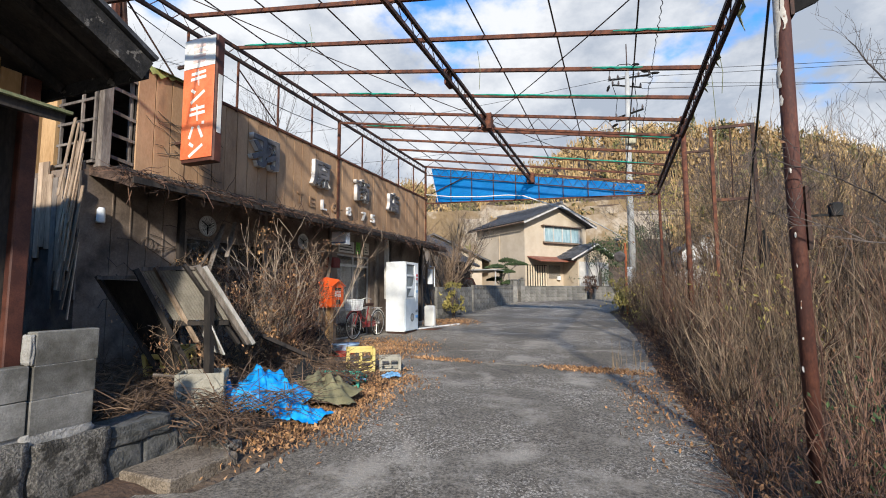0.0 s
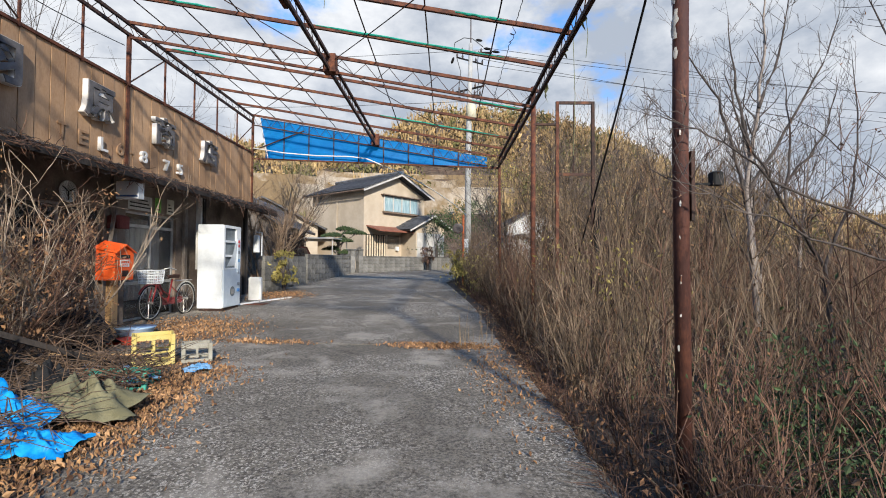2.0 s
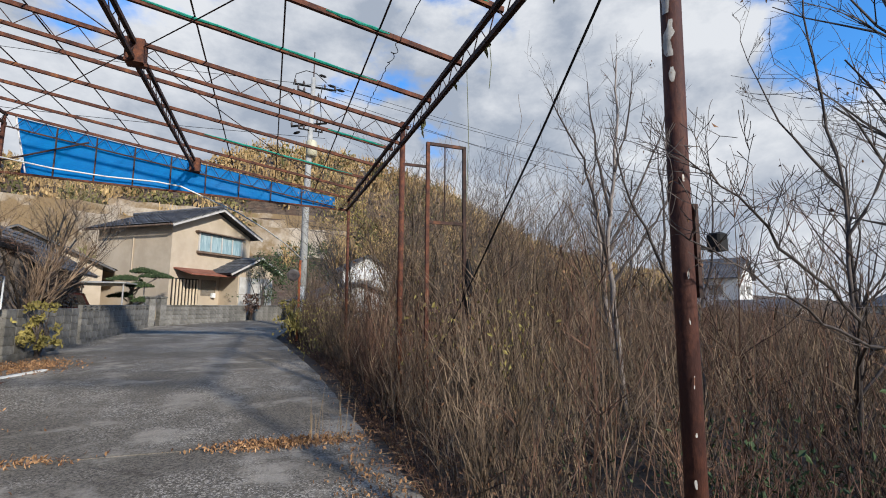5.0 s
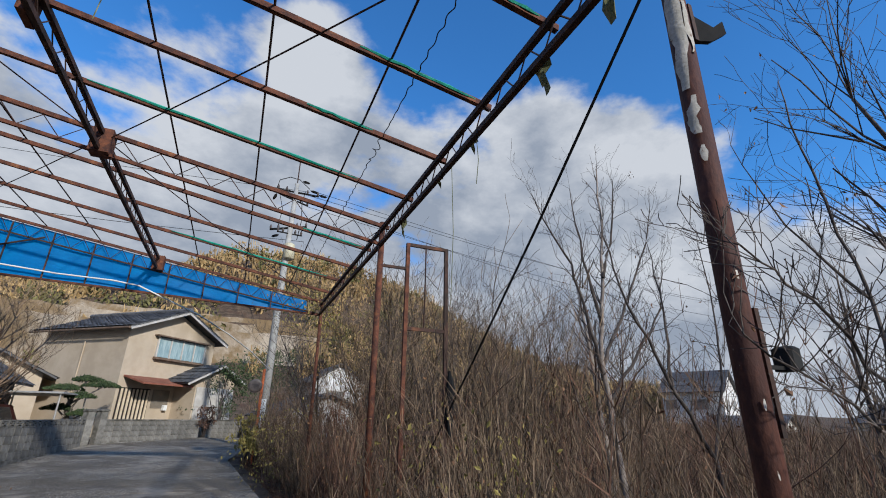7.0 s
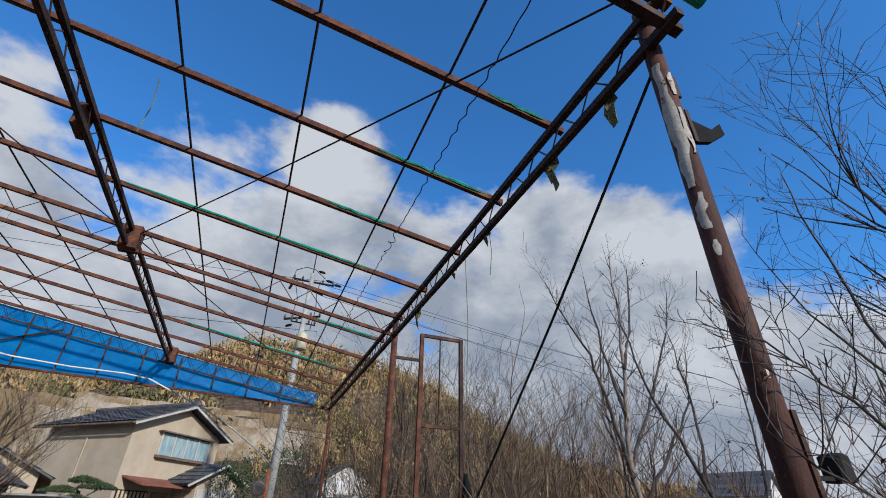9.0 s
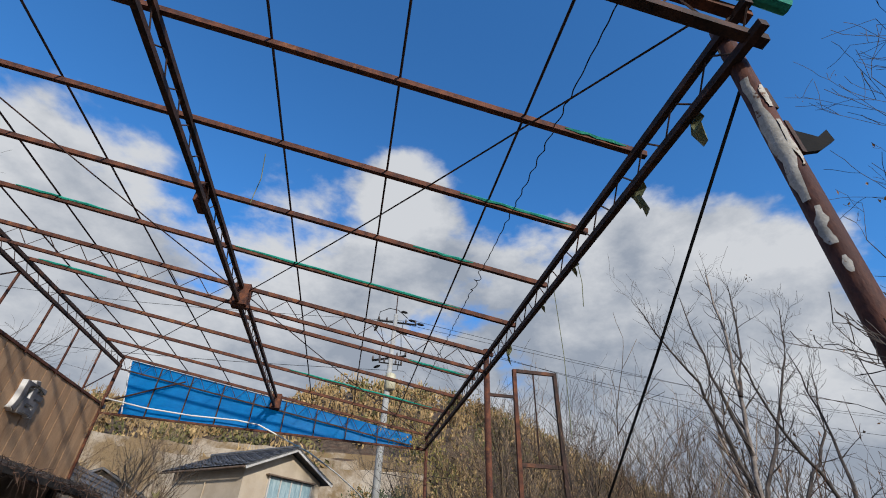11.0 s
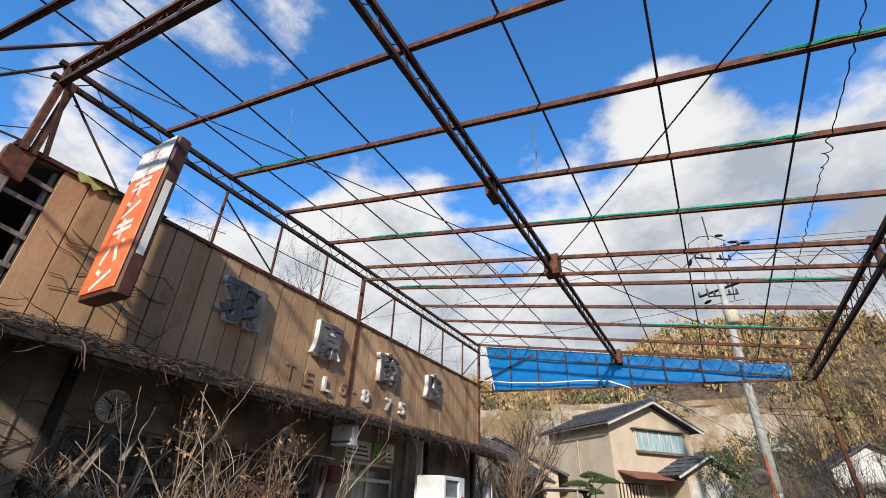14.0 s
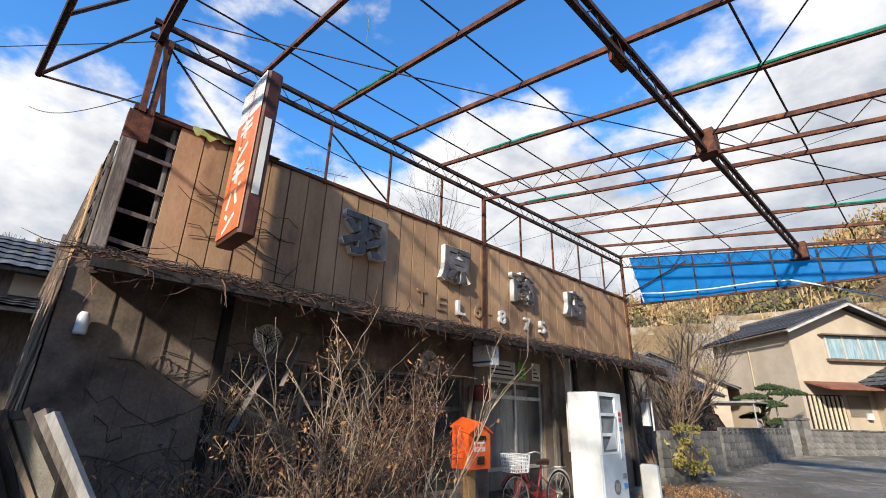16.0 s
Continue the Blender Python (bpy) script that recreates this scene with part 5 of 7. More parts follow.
small_house("white_house", "white rendered house across the thicket", 48.2, 38.6, 0.2, 25, 7.5, 6.2, 4.9, 2.3, M["white_wall"], ((1, 2.8, 2.8, 4.0, 0), (4.4, 6.2, 2.8, 4.0, 0), (1.4, 3.0, 2.8, 4.0, 1), (4.6, 6.0, 2.8, 4.0, 1)))
small_house("white_house", "white rendered house across the thicket", 60, 27, -0.6, -20, 9, 8, 2.6, 1.7, M["white_wall"], ((1, 2.6, 1.0, 2.2, 1), (5, 6, 1.0, 2.2, 1), (2, 4, 1.0, 2.2, 0)))
small_house("grey_house", "low grey-roofed house beyond the thicket", 44, 31, -0.8, 15, 7, 7, 1.7, 1.4, M["trim"], ((1, 3, 0.6, 1.5, 0),))
small_house("grey_house", "low grey-roofed house beyond the thicket", 40, 47, -0.4, 35, 8, 7, 1.8, 1.3, M["white_wall"], ((1, 3, 0.6, 1.5, 0),))
small_house("white_shed", "low white shed with a tiled roof by the pole", 1.9, 27.0, 0.5, 12, 4.2, 5, 1.45, 0.8, M["white_wall"], ((0.6, 1.6, 0.5, 1.2, 0),))
small_house("white_house", "white upper house behind the shed", 4.6, 38, 1.0, 5, 4.0, 6, 3.2, 1.2, M["white_wall"], ((1, 2.4, 1.6, 2.6, 0),))
small_house("grey_house", "old dark-tiled house behind the block wall", -14.5, 27.5, 0.7, 20, 6.5, 8, 2.7, 1.6, M["house_wall"], ((1, 3, 0.8, 1.8, 0),))
small_house("grey_house", "old dark-tiled house behind the block wall", -11.2, 20.0, 0.5, 5, 3.6, 6, 2.4, 1.3, M["old_wood"], ((1, 2.4, 0.8, 1.8, 0),))
old_house = small_house("grey_house", "old tiled house beyond the shop's side yard", -19.0, -5.5, 0.4, 0, 6.0, 11.5, 3.8, 1.15, M["old_wood"])
tiled(old_house, (5.95, -0.3, 3.15), (5.95, 11.6, 3.15), (7.0, -0.3, 2.85), (7.0, 11.6, 2.85), 3, "pent_roof")
for y in (1.0, 3.9, 6.8, 9.0):
    part("wall_panel", Shape().box(5.99, 6.04, y, y + 1.3, 3.2, 3.62), M["house_wall"], old_house, "cream plaster panel under the eave")
# carport with a dark van behind the lattice wall
carport = thing("carport", "low pale carport roof on thin posts", "carport", (-8.6, 24.2, 0.55))
part("roof", Shape().slab(0, 2.6, 0, 3.5, 1.85, 1.91, 0.02), M["alu"], carport)
for x in (0.1, 2.5):
    for y in (0.1, 3.4):
        part("post", Shape().tube([(x, y, 0), (x, y, 1.85)], 0.03, 8), M["alu"], carport)
van = thing("parked_car", "dark maroon car parked behind the lattice wall", "car", (-8.2, 23.0, 0.5), 75)
M["car"] = mat("dark maroon car paint", (0.035, 0.012, 0.012), (0.06, 0.02, 0.02), 2, 0.25, bump=0)
prof = ((0, 0.35), (3.4, 0.35), (3.4, 0.85), (2.7, 0.95), (2.2, 1.5), (0.3, 1.55), (0.0, 0.9))
sh = Shape()
sh.add([(x, 0.0, z) for x, z in prof] + [(x, 1.45, z) for x, z in prof], [tuple(range(6, -1, -1)), tuple(range(7, 14))] + [(i, (i + 1) % 7, 7 + (i + 1) % 7, 7 + i) for i in range(7)])
part("body", sh, M["car"], van)
for x in (0.65, 2.75):
    for y in (0.02, 1.27):
        wheel = part("wheel", Shape().tube([(x, y, 0.3), (x, y + 0.16, 0.3)], 0.3, 16), M["black"], van)
for y in (-0.006, 1.45):
    part("side_window", Shape().add([(0.4, y, 0.95), (2.5, y, 0.95), (2.1, y, 1.42), (0.45, y, 1.45), (0.4, y + 0.006, 0.95), (2.5, y + 0.006, 0.95), (2.1, y + 0.006, 1.42), (0.45, y + 0.006, 1.45)], ((0, 1, 2, 3), (7, 6, 5, 4), (0, 4, 5, 1), (1, 5, 6, 2), (2, 6, 7, 3), (3, 7, 4, 0))), M["pane_dark"], van)
part("windscreen", Shape().beam((2.46, 0.1, 1.22), (2.46, 1.35, 1.22), 0.02, 0.5), M["pane_dark"], van)

# dark gabled shed beside the start of the walk
near_house = thing("dark_shed", "blackened timber shed with deep eaves by the entrance", "shed", (0, 0, 0))
GX, EY, EZ, PITCH, RIDGE = -3.33, 2.58, 3.17, 0.5, -0.4
part("wall", Shape().box(-8.6, -4.45, 2.29, 2.41, -0.4, 3.12), M["dark_wood"], near_house)
part("wall", Shape().add([(-4.57, 2.29, -0.4), (-4.57, -2.9, -0.4), (-4.57, -2.9, 3.2), (-4.57, RIDGE, 4.38), (-4.57, 2.29, 3.12), (-4.45, 2.29, -0.4), (-4.45, -2.9, -0.4), (-4.45, -2.9, 3.2), (-4.45, RIDGE, 4.38), (-4.45, 2.29, 3.12)], ((4, 3, 2, 1, 0), (5, 6, 7, 8, 9), (0, 1, 6, 5), (1, 2, 7, 6), (2, 3, 8, 7), (3, 4, 9, 8), (4, 0, 5, 9))), M["dark_wood"], near_house)
for i in range(15):
    y = 0.22 + 0.142 * i
    part("wall_board", Shape().slab(-4.448, -4.428, y, y + 0.134, 2.90 - 0.03 * (i % 3), min(3.9, 3.12 + 0.5 * (2.2 - y)), 0.004), M["ply"] if i > 8 else M["old_wood"], near_house, "warm bare plank" if i > 8 else "")
part("corner_post", Shape().slab(-4.50, -4.38, 2.34, 2.46, -0.4, 3.10, 0.01), M["sign_case"], near_house, "dark red-brown corner post")
for ya, yb, za, zb in ((EY, RIDGE, EZ, EZ + PITCH * (EY - RIDGE)), (-3.4, RIDGE, EZ, EZ + PITCH * (EY - RIDGE))):
    part("roof", Shape().add([(-9.0, ya, za), (GX, ya, za), (GX, yb, zb), (-9.0, yb, zb), (-9.0, ya, za - 0.07), (GX, ya, za - 0.07), (GX, yb, zb - 0.07), (-9.0, yb, zb - 0.07)], ((0, 1, 2, 3), (7, 6, 5, 4), (0, 4, 5, 1), (1, 5, 6, 2), (2, 6, 7, 3), (3, 7, 4, 0))), M["dark_wood"], near_house)
    part("barge_board", Shape().beam((GX + 0.01, ya, za - 0.13), (GX + 0.01, yb, zb - 0.13), 0.045, 0.19), M["rough_black"], near_house, "weather-worn black barge board")
    part("roof_edge", Shape().beam((GX - 0.02, ya + (0.06 if ya > 0 else -0.06), za - 0.01), (GX - 0.02, yb, zb + 0.03), 0.16, 0.035), M["tile"], near_house, "grey sheet verge")
part("fascia_board", Shape().beam((-9.0, EY + 0.02, EZ - 0.10), (GX, EY + 0.02, EZ - 0.10), 0.03, 0.14), M["rough_black"], near_house)
for i in range(9):
    x = -3.7 - 0.6 * i
    part("rafter", Shape().beam((x, EY - 0.03, EZ - 0.12), (x, RIDGE + 0.05, EZ - 0.12 + PITCH * (EY - RIDGE - 0.08)), 0.05, 0.07), M["dark_wood"], near_house)
part("awning", Shape().add([(-4.45, -1.0, 2.86), (-4.45, 2.28, 2.86), (-3.72, 2.28, 2.66), (-3.72, -1.0, 2.66), (-4.45, -1.0, 2.80), (-4.45, 2.28, 2.80), (-3.72, 2.28, 2.58), (-3.72, -1.0, 2.58)], ((0, 3, 2, 1), (4, 5, 6, 7), (2, 3, 7, 6), (0, 4, 7, 3), (1, 2, 6, 5), (0, 1, 5, 4))), M["dark_wood"], near_house)
part("awning_edge", Shape().beam((-3.71, -1.0, 2.66), (-3.71, 2.31, 2.66), 0.05, 0.022), M["rag"], near_house, "olive sheet edge of the awning")

# ---- far hill ----
rnd = random.Random(21)
terraces = thing("terrace_wall", "pale cut-rock terraces on the hillside", "terrace", kind="structure")
for r0, h0, h1, a0, a1 in ((62, 9.6, 11.2, -30, 8), (66, 11.6, 12.9, -26, 9), (71, 13.6, 14.6, -16, 9)):
    sh, n = Shape(), 40
    for i in range(n + 1):
        a = radians(a0 + (a1 - a0) * i / n)
        wob = noise.noise((i * 0.4, r0, 0))
        for z, rr in ((h0 - 4, r0), (h1 + 0.5 * wob, r0 + 0.8 + wob), (h1 - 0.3 + 0.5 * wob, r0 + 7)):
            sh.v.append((rr * math.sin(a), rr * math.cos(a), z))
    sh.f += [(i * 3 + j, (i + 1) * 3 + j, (i + 1) * 3 + j + 1, i * 3 + j + 1) for i in range(n) for j in range(2)]
    part("rock_face", sh, M["terrace"], terraces)


def clump(sh, p, r, n, leaf, rnd, tall=1.0):
    for _ in range(n):
        d = Vector((rnd.gauss(0, 1), rnd.gauss(0, 1), rnd.gauss(0.3, 1)))
        d = d.normalized() * r * rnd.uniform(0.35, 1.05)
        sh.leaf(p + Vector((d.x, d.y, d.z * tall)), leaf * rnd.uniform(0.6, 1.3), rnd)


brown, green = Shape(), Shape()
for i in range(2300):
    az, r = radians(rnd.uniform(-100, 50)), rnd.uniform(56, 135)
    x, y = r * math.sin(az), r * math.cos(az)
    h = hill(x, y)
    if h < 1.2 or (x > -27 and x < 9 and 54 < y < 76 and rnd.random() < 0.72):
        continue
    p = Vector((x, y, land(x, y) + 1.2))
    k = rnd.random()
    size = rnd.uniform(1.2, 2.6)
    clump(green if k < 0.28 else brown, p, size, 46, 0.42, rnd, 1.1)
    if k >= 0.28:
        for _ in range(5):
            brown.tube((p - Vector((0, 0, 2)), p + Vector((rnd.uniform(-1, 1), rnd.uniform(-1, 1), size * 1.3))), (0.10, 0.03), 3, False)
solid("hillside_woods", brown, M["woods"], "brown leafless winter woods covering the hill", "woods", "stuff")
solid("hillside_evergreens", green, M["woods_green"], "olive green evergreen scrub on the hill", "woods", "stuff")

# ---- things in the yard ----
vending = thing("vending_machine", "abandoned white vending machine with a torn empty window", "vending machine", (-5.9, 11.4, 0.17))
M["window_dark"] = mat("dusty display back", (0.12, 0.14, 0.15), (0.24, 0.27, 0.28), 4, 0.5, bump=0.1)
M["pale_front"] = mat("pale blue front panel", (0.52, 0.58, 0.62), (0.64, 0.70, 0.73), 3, 0.35, bump=0.05, c=(0.40, 0.42, 0.42), c_at=(0.62, 0.75))
part("cabinet", Shape().slab(0, 0.56, 0, 0.82, 0.06, 1.95, 0.012), M["white_metal"], vending)
part("base", Shape().box(0.03, 0.58, 0.03, 0.79, 0.0, 0.06), M["dark_rust"], vending)
front = part("front_door", Shape().slab(0.563, 0.605, 0.0, 0.82, 0.08, 0.93, 0.01), M["pale_front"], vending)
for y0, y1, z0, z1 in ((0.0, 0.06, 0.93, 1.94), (0.60, 0.82, 0.93, 1.94), (0.06, 0.60, 1.88, 1.94), (0.06, 0.60, 0.93, 0.97)):
    part("door_frame", Shape().box(0.563, 0.605, y0, y1, z0, z1), M["white_metal"], vending)
part("display_back", Shape().box(0.561, 0.566, 0.06, 0.60, 0.97, 1.88), M["window_dark"], vending, "dusty grey display back")
for z in (1.22, 1.55):
    part("shelf", Shape().box(0.566, 0.60, 0.06, 0.60, z, z + 0.05), M["white_metal"], vending)
part("torn_film", Shape().add([(0.607, 0.12, 1.0), (0.62, 0.5, 1.02), (0.609, 0.62, 1.5), (0.625, 0.50, 1.58), (0.61, 0.42, 1.3)], ((0, 1, 4), (1, 2, 3, 4))), glass("milky torn film", (0.7, 0.75, 0.78), 0.3, 0.6), vending, "torn milky film")
strip = part("control_strip", Shape().slab(0.605, 0.625, 0.63, 0.75, 0.85, 1.66, 0.008), M["pale_front"], vending)
for z, c in ((1.55, (0.5, 0.05, 0.05)), (1.45, (0.45, 0.06, 0.06)), (1.3, (0.2, 0.22, 0.24)), (1.1, (0.15, 0.3, 0.5)), (0.55, (0.2, 0.22, 0.24)), (0.4, (0.1, 0.25, 0.5))):
    part("button_plate", Shape().box(0.606, 0.628, 0.64, 0.74, z, z + 0.07), mat("button", c, tuple(min(1, v * 1.3) for v in c), 6, 0.4, bump=0), vending)
slot = part("return_slot", Shape().tube([(0.604, 0.42, 0.42), (0.612, 0.42, 0.42)], 0.115, 20), M["window_dark"], vending, "round dark return slot")
part("slot_flap", Shape().slab(0.612, 0.618, 0.36, 0.48, 0.36, 0.48, 0.005), M["alu"], slot)
part("vent_mark", Shape().box(-0.0, 0.30, -0.003, 0.0, 1.5, 1.504), M["trim"], vending)

mailbox = thing("letter_box", "bright orange letter box with a gabled lid on the wall", "letter box", (-6.02, 8.58, 0.98))
M["orange"] = mat("orange enamel", (0.70, 0.085, 0.015), (0.82, 0.14, 0.03), 3, 0.4, bump=0.08, c=(0.5, 0.06, 0.015), c_at=(0.62, 0.75))
w = 0.44
part("body", Shape().add([(0, 0, 0), (0.32, 0, 0), (0.32, 0, 0.44), (0.0, 0, 0.52), (0, w, 0), (0.32, w, 0), (0.32, w, 0.44), (0.0, w, 0.52), (0.32, w / 2, 0.56), (0.0, w / 2, 0.62)], ((0, 1, 2, 3), (5, 4, 7, 6), (1, 5, 6, 8, 2), (4, 0, 3, 9, 7), (0, 4, 5, 1), (3, 2, 8, 9), (8, 6, 7, 9))), M["orange"], mailbox)
part("lid", Shape().add([(-0.02, -0.025, 0.525), (0.36, -0.025, 0.445), (0.36, w / 2, 0.575), (-0.02, w / 2, 0.645), (0.36, w + 0.025, 0.445), (-0.02, w + 0.025, 0.525), (-0.02, -0.025, 0.545), (0.36, -0.025, 0.465), (0.36, w / 2, 0.595), (-0.02, w / 2, 0.665), (0.36, w + 0.025, 0.465), (-0.02, w + 0.025, 0.545)], ((3, 2, 1, 0), (5, 4, 2, 3), (6, 7, 8, 9), (9, 8, 10, 11), (1, 2, 8, 7), (2, 4, 10, 8), (0, 1, 7, 6), (4, 5, 11, 10))), M["orange"], mailbox, "gabled orange lid")
part("slot", Shape().box(0.321, 0.33, 0.10, 0.34, 0.36, 0.42), M["black"], mailbox)
part("label_plate", Shape().box(0.321, 0.327, 0.11, 0.33, 0.22, 0.34), M["sign_white"], mailbox, "white label plate")
for k in range(4):
    part("label_mark", Shape().box(0.328, 0.330, 0.13 + 0.05 * k, 0.165 + 0.05 * k, 0.28, 0.32), M["orange"], mailbox)
part("word", lettering("POST", 0.06, 0.001, (0.15, 0.04), 0, M["orange"], "word"), None, mailbox, "orange word", at=Matrix.Translation((0.329, 0.22, 0.25)) @ FACE)
part("latch", Shape().box(0.321, 0.335, 0.16, 0.30, 0.06, 0.16), M["dark_rust"], mailbox)
part("bracket", Shape().box(-0.30, 0.0, 0.2, 0.36, 0.1, 0.16), M["dark_rust"], mailbox)
part("support", Shape().slab(0.02, 0.14, 0.2, 0.34, -0.95, 0.0, 0.01), M["ply"], mailbox, "bare timber support")

# bicycle
bike = thing("bicycle", "old red bicycle with a wire front basket", "bicycle", (-6.0, 9.95, 0.14), 88)
M["bike_red"] = mat("dull red paint", (0.17, 0.014, 0.016), (0.27, 0.035, 0.032), 5, 0.4, bump=0.05)
M["chrome"] = mat("tarnished chrome", (0.42, 0.40, 0.37), (0.60, 0.58, 0.54), 8, 0.35, 0.8, bump=0.05)
for cx in (0.0, 1.12):
    wheel = part("wheel", Shape().tube([(cx + 0.33 * math.cos(a * math.pi / 16), 0, 0.345 + 0.33 * math.sin(a * math.pi / 16)) for a in range(33)], 0.017, 7), M["black"], bike)
    part("rim", Shape().tube([(cx + 0.305 * math.cos(a * math.pi / 16), 0, 0.345 + 0.305 * math.sin(a * math.pi / 16)) for a in range(33)], 0.010, 6), M["chrome"], wheel)
    part("hub", Shape().tube([(cx, -0.05, 0.345), (cx, 0.05, 0.345)], 0.025, 8), M["chrome"], wheel)
    for a in range(18):
        t = a * math.pi / 9
        part("spoke", Shape().tube([(cx, 0.03 if a % 2 else -0.03, 0.345), (cx + 0.3 * math.cos(t), 0, 0.345 + 0.3 * math.sin(t))], 0.0022, 3), M["chrome"], wheel)
    part("mudguard", Shape().tube([(cx + 0.365 * math.cos(a), 0, 0.345 + 0.365 * math.sin(a)) for a in [0.4 + 0.2 * k for k in range(12)]], 0.018, 5), M["bike_red"] if cx == 0 else M["chrome"], bike)
for name, pts, r, m in (("fork", [(0, 0.04, 0.345), (0.10, 0.04, 0.62), (0.16, 0.0, 0.86)], 0.013, "bike_red"), ("fork", [(0, -0.04, 0.345), (0.10, -0.04, 0.62), (0.16, 0.0, 0.86)], 0.013, "bike_red"), ("down_tube", [(0.17, 0, 0.78), (0.3, 0, 0.45), (0.52, 0, 0.30)], 0.018, "bike_red"), ("top_tube", [(0.18, 0, 0.83), (0.35, 0, 0.56), (0.58, 0, 0.45)], 0.015, "bike_red"), ("seat_tube", [(0.52, 0, 0.30), (0.66, 0, 0.78)], 0.017, "bike_red"), ("chain_stay", [(0.52, 0.05, 0.30), (1.12, 0.06, 0.345)], 0.011, "bike_red"), ("seat_stay", [(0.63, 0.03, 0.66), (1.12, 0.06, 0.345)], 0.010, "bike_red"), ("handlebar", [(0.34, -0.28, 0.98), (0.20, -0.24, 1.02), (0.16, -0.08, 0.97), (0.16, 0.08, 0.97), (0.20, 0.24, 1.02), (0.34, 0.28, 0.98)], 0.012, "chrome"), ("stem", [(0.155, 0, 0.84), (0.16, 0, 0.98)], 0.014, "chrome"), ("carrier", [(0.72, -0.06, 0.74), (1.25, -0.06, 0.74), (1.25, 0.06, 0.74), (0.72, 0.06, 0.74)], 0.007, "chrome"), ("carrier_stay", [(1.12, 0.06, 0.345), (1.15, 0.06, 0.74)], 0.006, "chrome"), ("kickstand", [(1.1, 0.1, 0.33), (1.2, 0.14, 0.01)], 0.009, "chrome"), ("crank", [(0.52, 0.09, 0.30), (0.60, 0.09, 0.16)], 0.01, "chrome")):
    part(name, Shape().tube(pts, r, 8), M[m], bike, "", True)
part("chain_guard", Shape().slab(0.42, 1.12, 0.055, 0.075, 0.26, 0.40, 0.01), M["bike_red"], bike)
part("saddle", Shape().add([(0.52, -0.03, 0.86), (0.52, 0.03, 0.86), (0.76, 0.10, 0.86), (0.82, 0.05, 0.88), (0.82, -0.05, 0.88), (0.76, -0.10, 0.86), (0.53, 0, 0.80), (0.78, 0.07, 0.79), (0.78, -0.07, 0.79)], ((0, 5, 4, 3, 2, 1), (0, 1, 6), (1, 2, 7, 6), (2, 3, 7), (3, 4, 8, 7), (4, 5, 8), (5, 0, 6, 8), (6, 7, 8))), mat("cracked brown saddle", (0.04, 0.02, 0.015), (0.08, 0.04, 0.03)), bike, "cracked brown saddle")
basket = Shape()
for k in range(6):
    z = 0.72 + 0.05 * k
    s = 0.85 + 0.03 * k
    basket.tube([(0.02 + a * s, b * s, z) for a, b in ((-0.17, -0.17), (0.13, -0.17), (0.13, 0.17), (-0.17, 0.17), (-0.17, -0.17))], 0.006, 4)
for k in range(9):
    f = -0.17 + 0.0425 * k
    for pa, pb in (((0.02 - 0.145, f * 0.85), (0.02 - 0.17, f)), ((0.02 + 0.11, f * 0.85), (0.02 + 0.13, f)), ((0.02 + f * 0.75, -0.145), (0.02 + f * 0.85, -0.17)), ((0.02 + f * 0.75, 0.145), (0.02 + f * 0.85, 0.17))):
        basket.tube(((*pa, 0.72), (*pb, 0.97)), 0.0045, 4)
part("basket", basket, M["white_metal"], bike, "wire mesh basket")

def boulder(cx, cy, cz, sx, sy, sz, seed):
    sh, n = Shape(), 9
    idx = {}
    for f in range(6):
        ax, sg = f // 2, 1 if f % 2 else -1
        g = []
        for j in range(n + 1):
            for i in range(n + 1):
                p = [0, 0, 0]
                p[ax], p[(ax + 1) % 3], p[(ax + 2) % 3] = sg, i / n * 2 - 1, j / n * 2 - 1
                v = Vector(p)
                v = v * 0.90 + v.normalized() * 0.12
                v += v.normalized() * (0.13 * noise.noise((v.x * 1.4 + seed, v.y * 1.4, v.z * 1.4)) + 0.05 * noise.noise((v.x * 4 + seed, v.y * 4, v.z * 4)))
                key = tuple(round(c, 4) for c in p)
                if key not in idx:
                    idx[key] = len(sh.v)
                    sh.v.append((cx + v.x * sx / 2, cy + v.y * sy / 2, cz + v.z * sz / 2))
                g.append(idx[key])
        for j in range(n):
            for i in range(n):
                q = (g[j * (n + 1) + i], g[j * (n + 1) + i + 1], g[(j + 1) * (n + 1) + i + 1], g[(j + 1) * (n + 1) + i])
                sh.f.append(q if sg > 0 else q[::-1])
    return sh


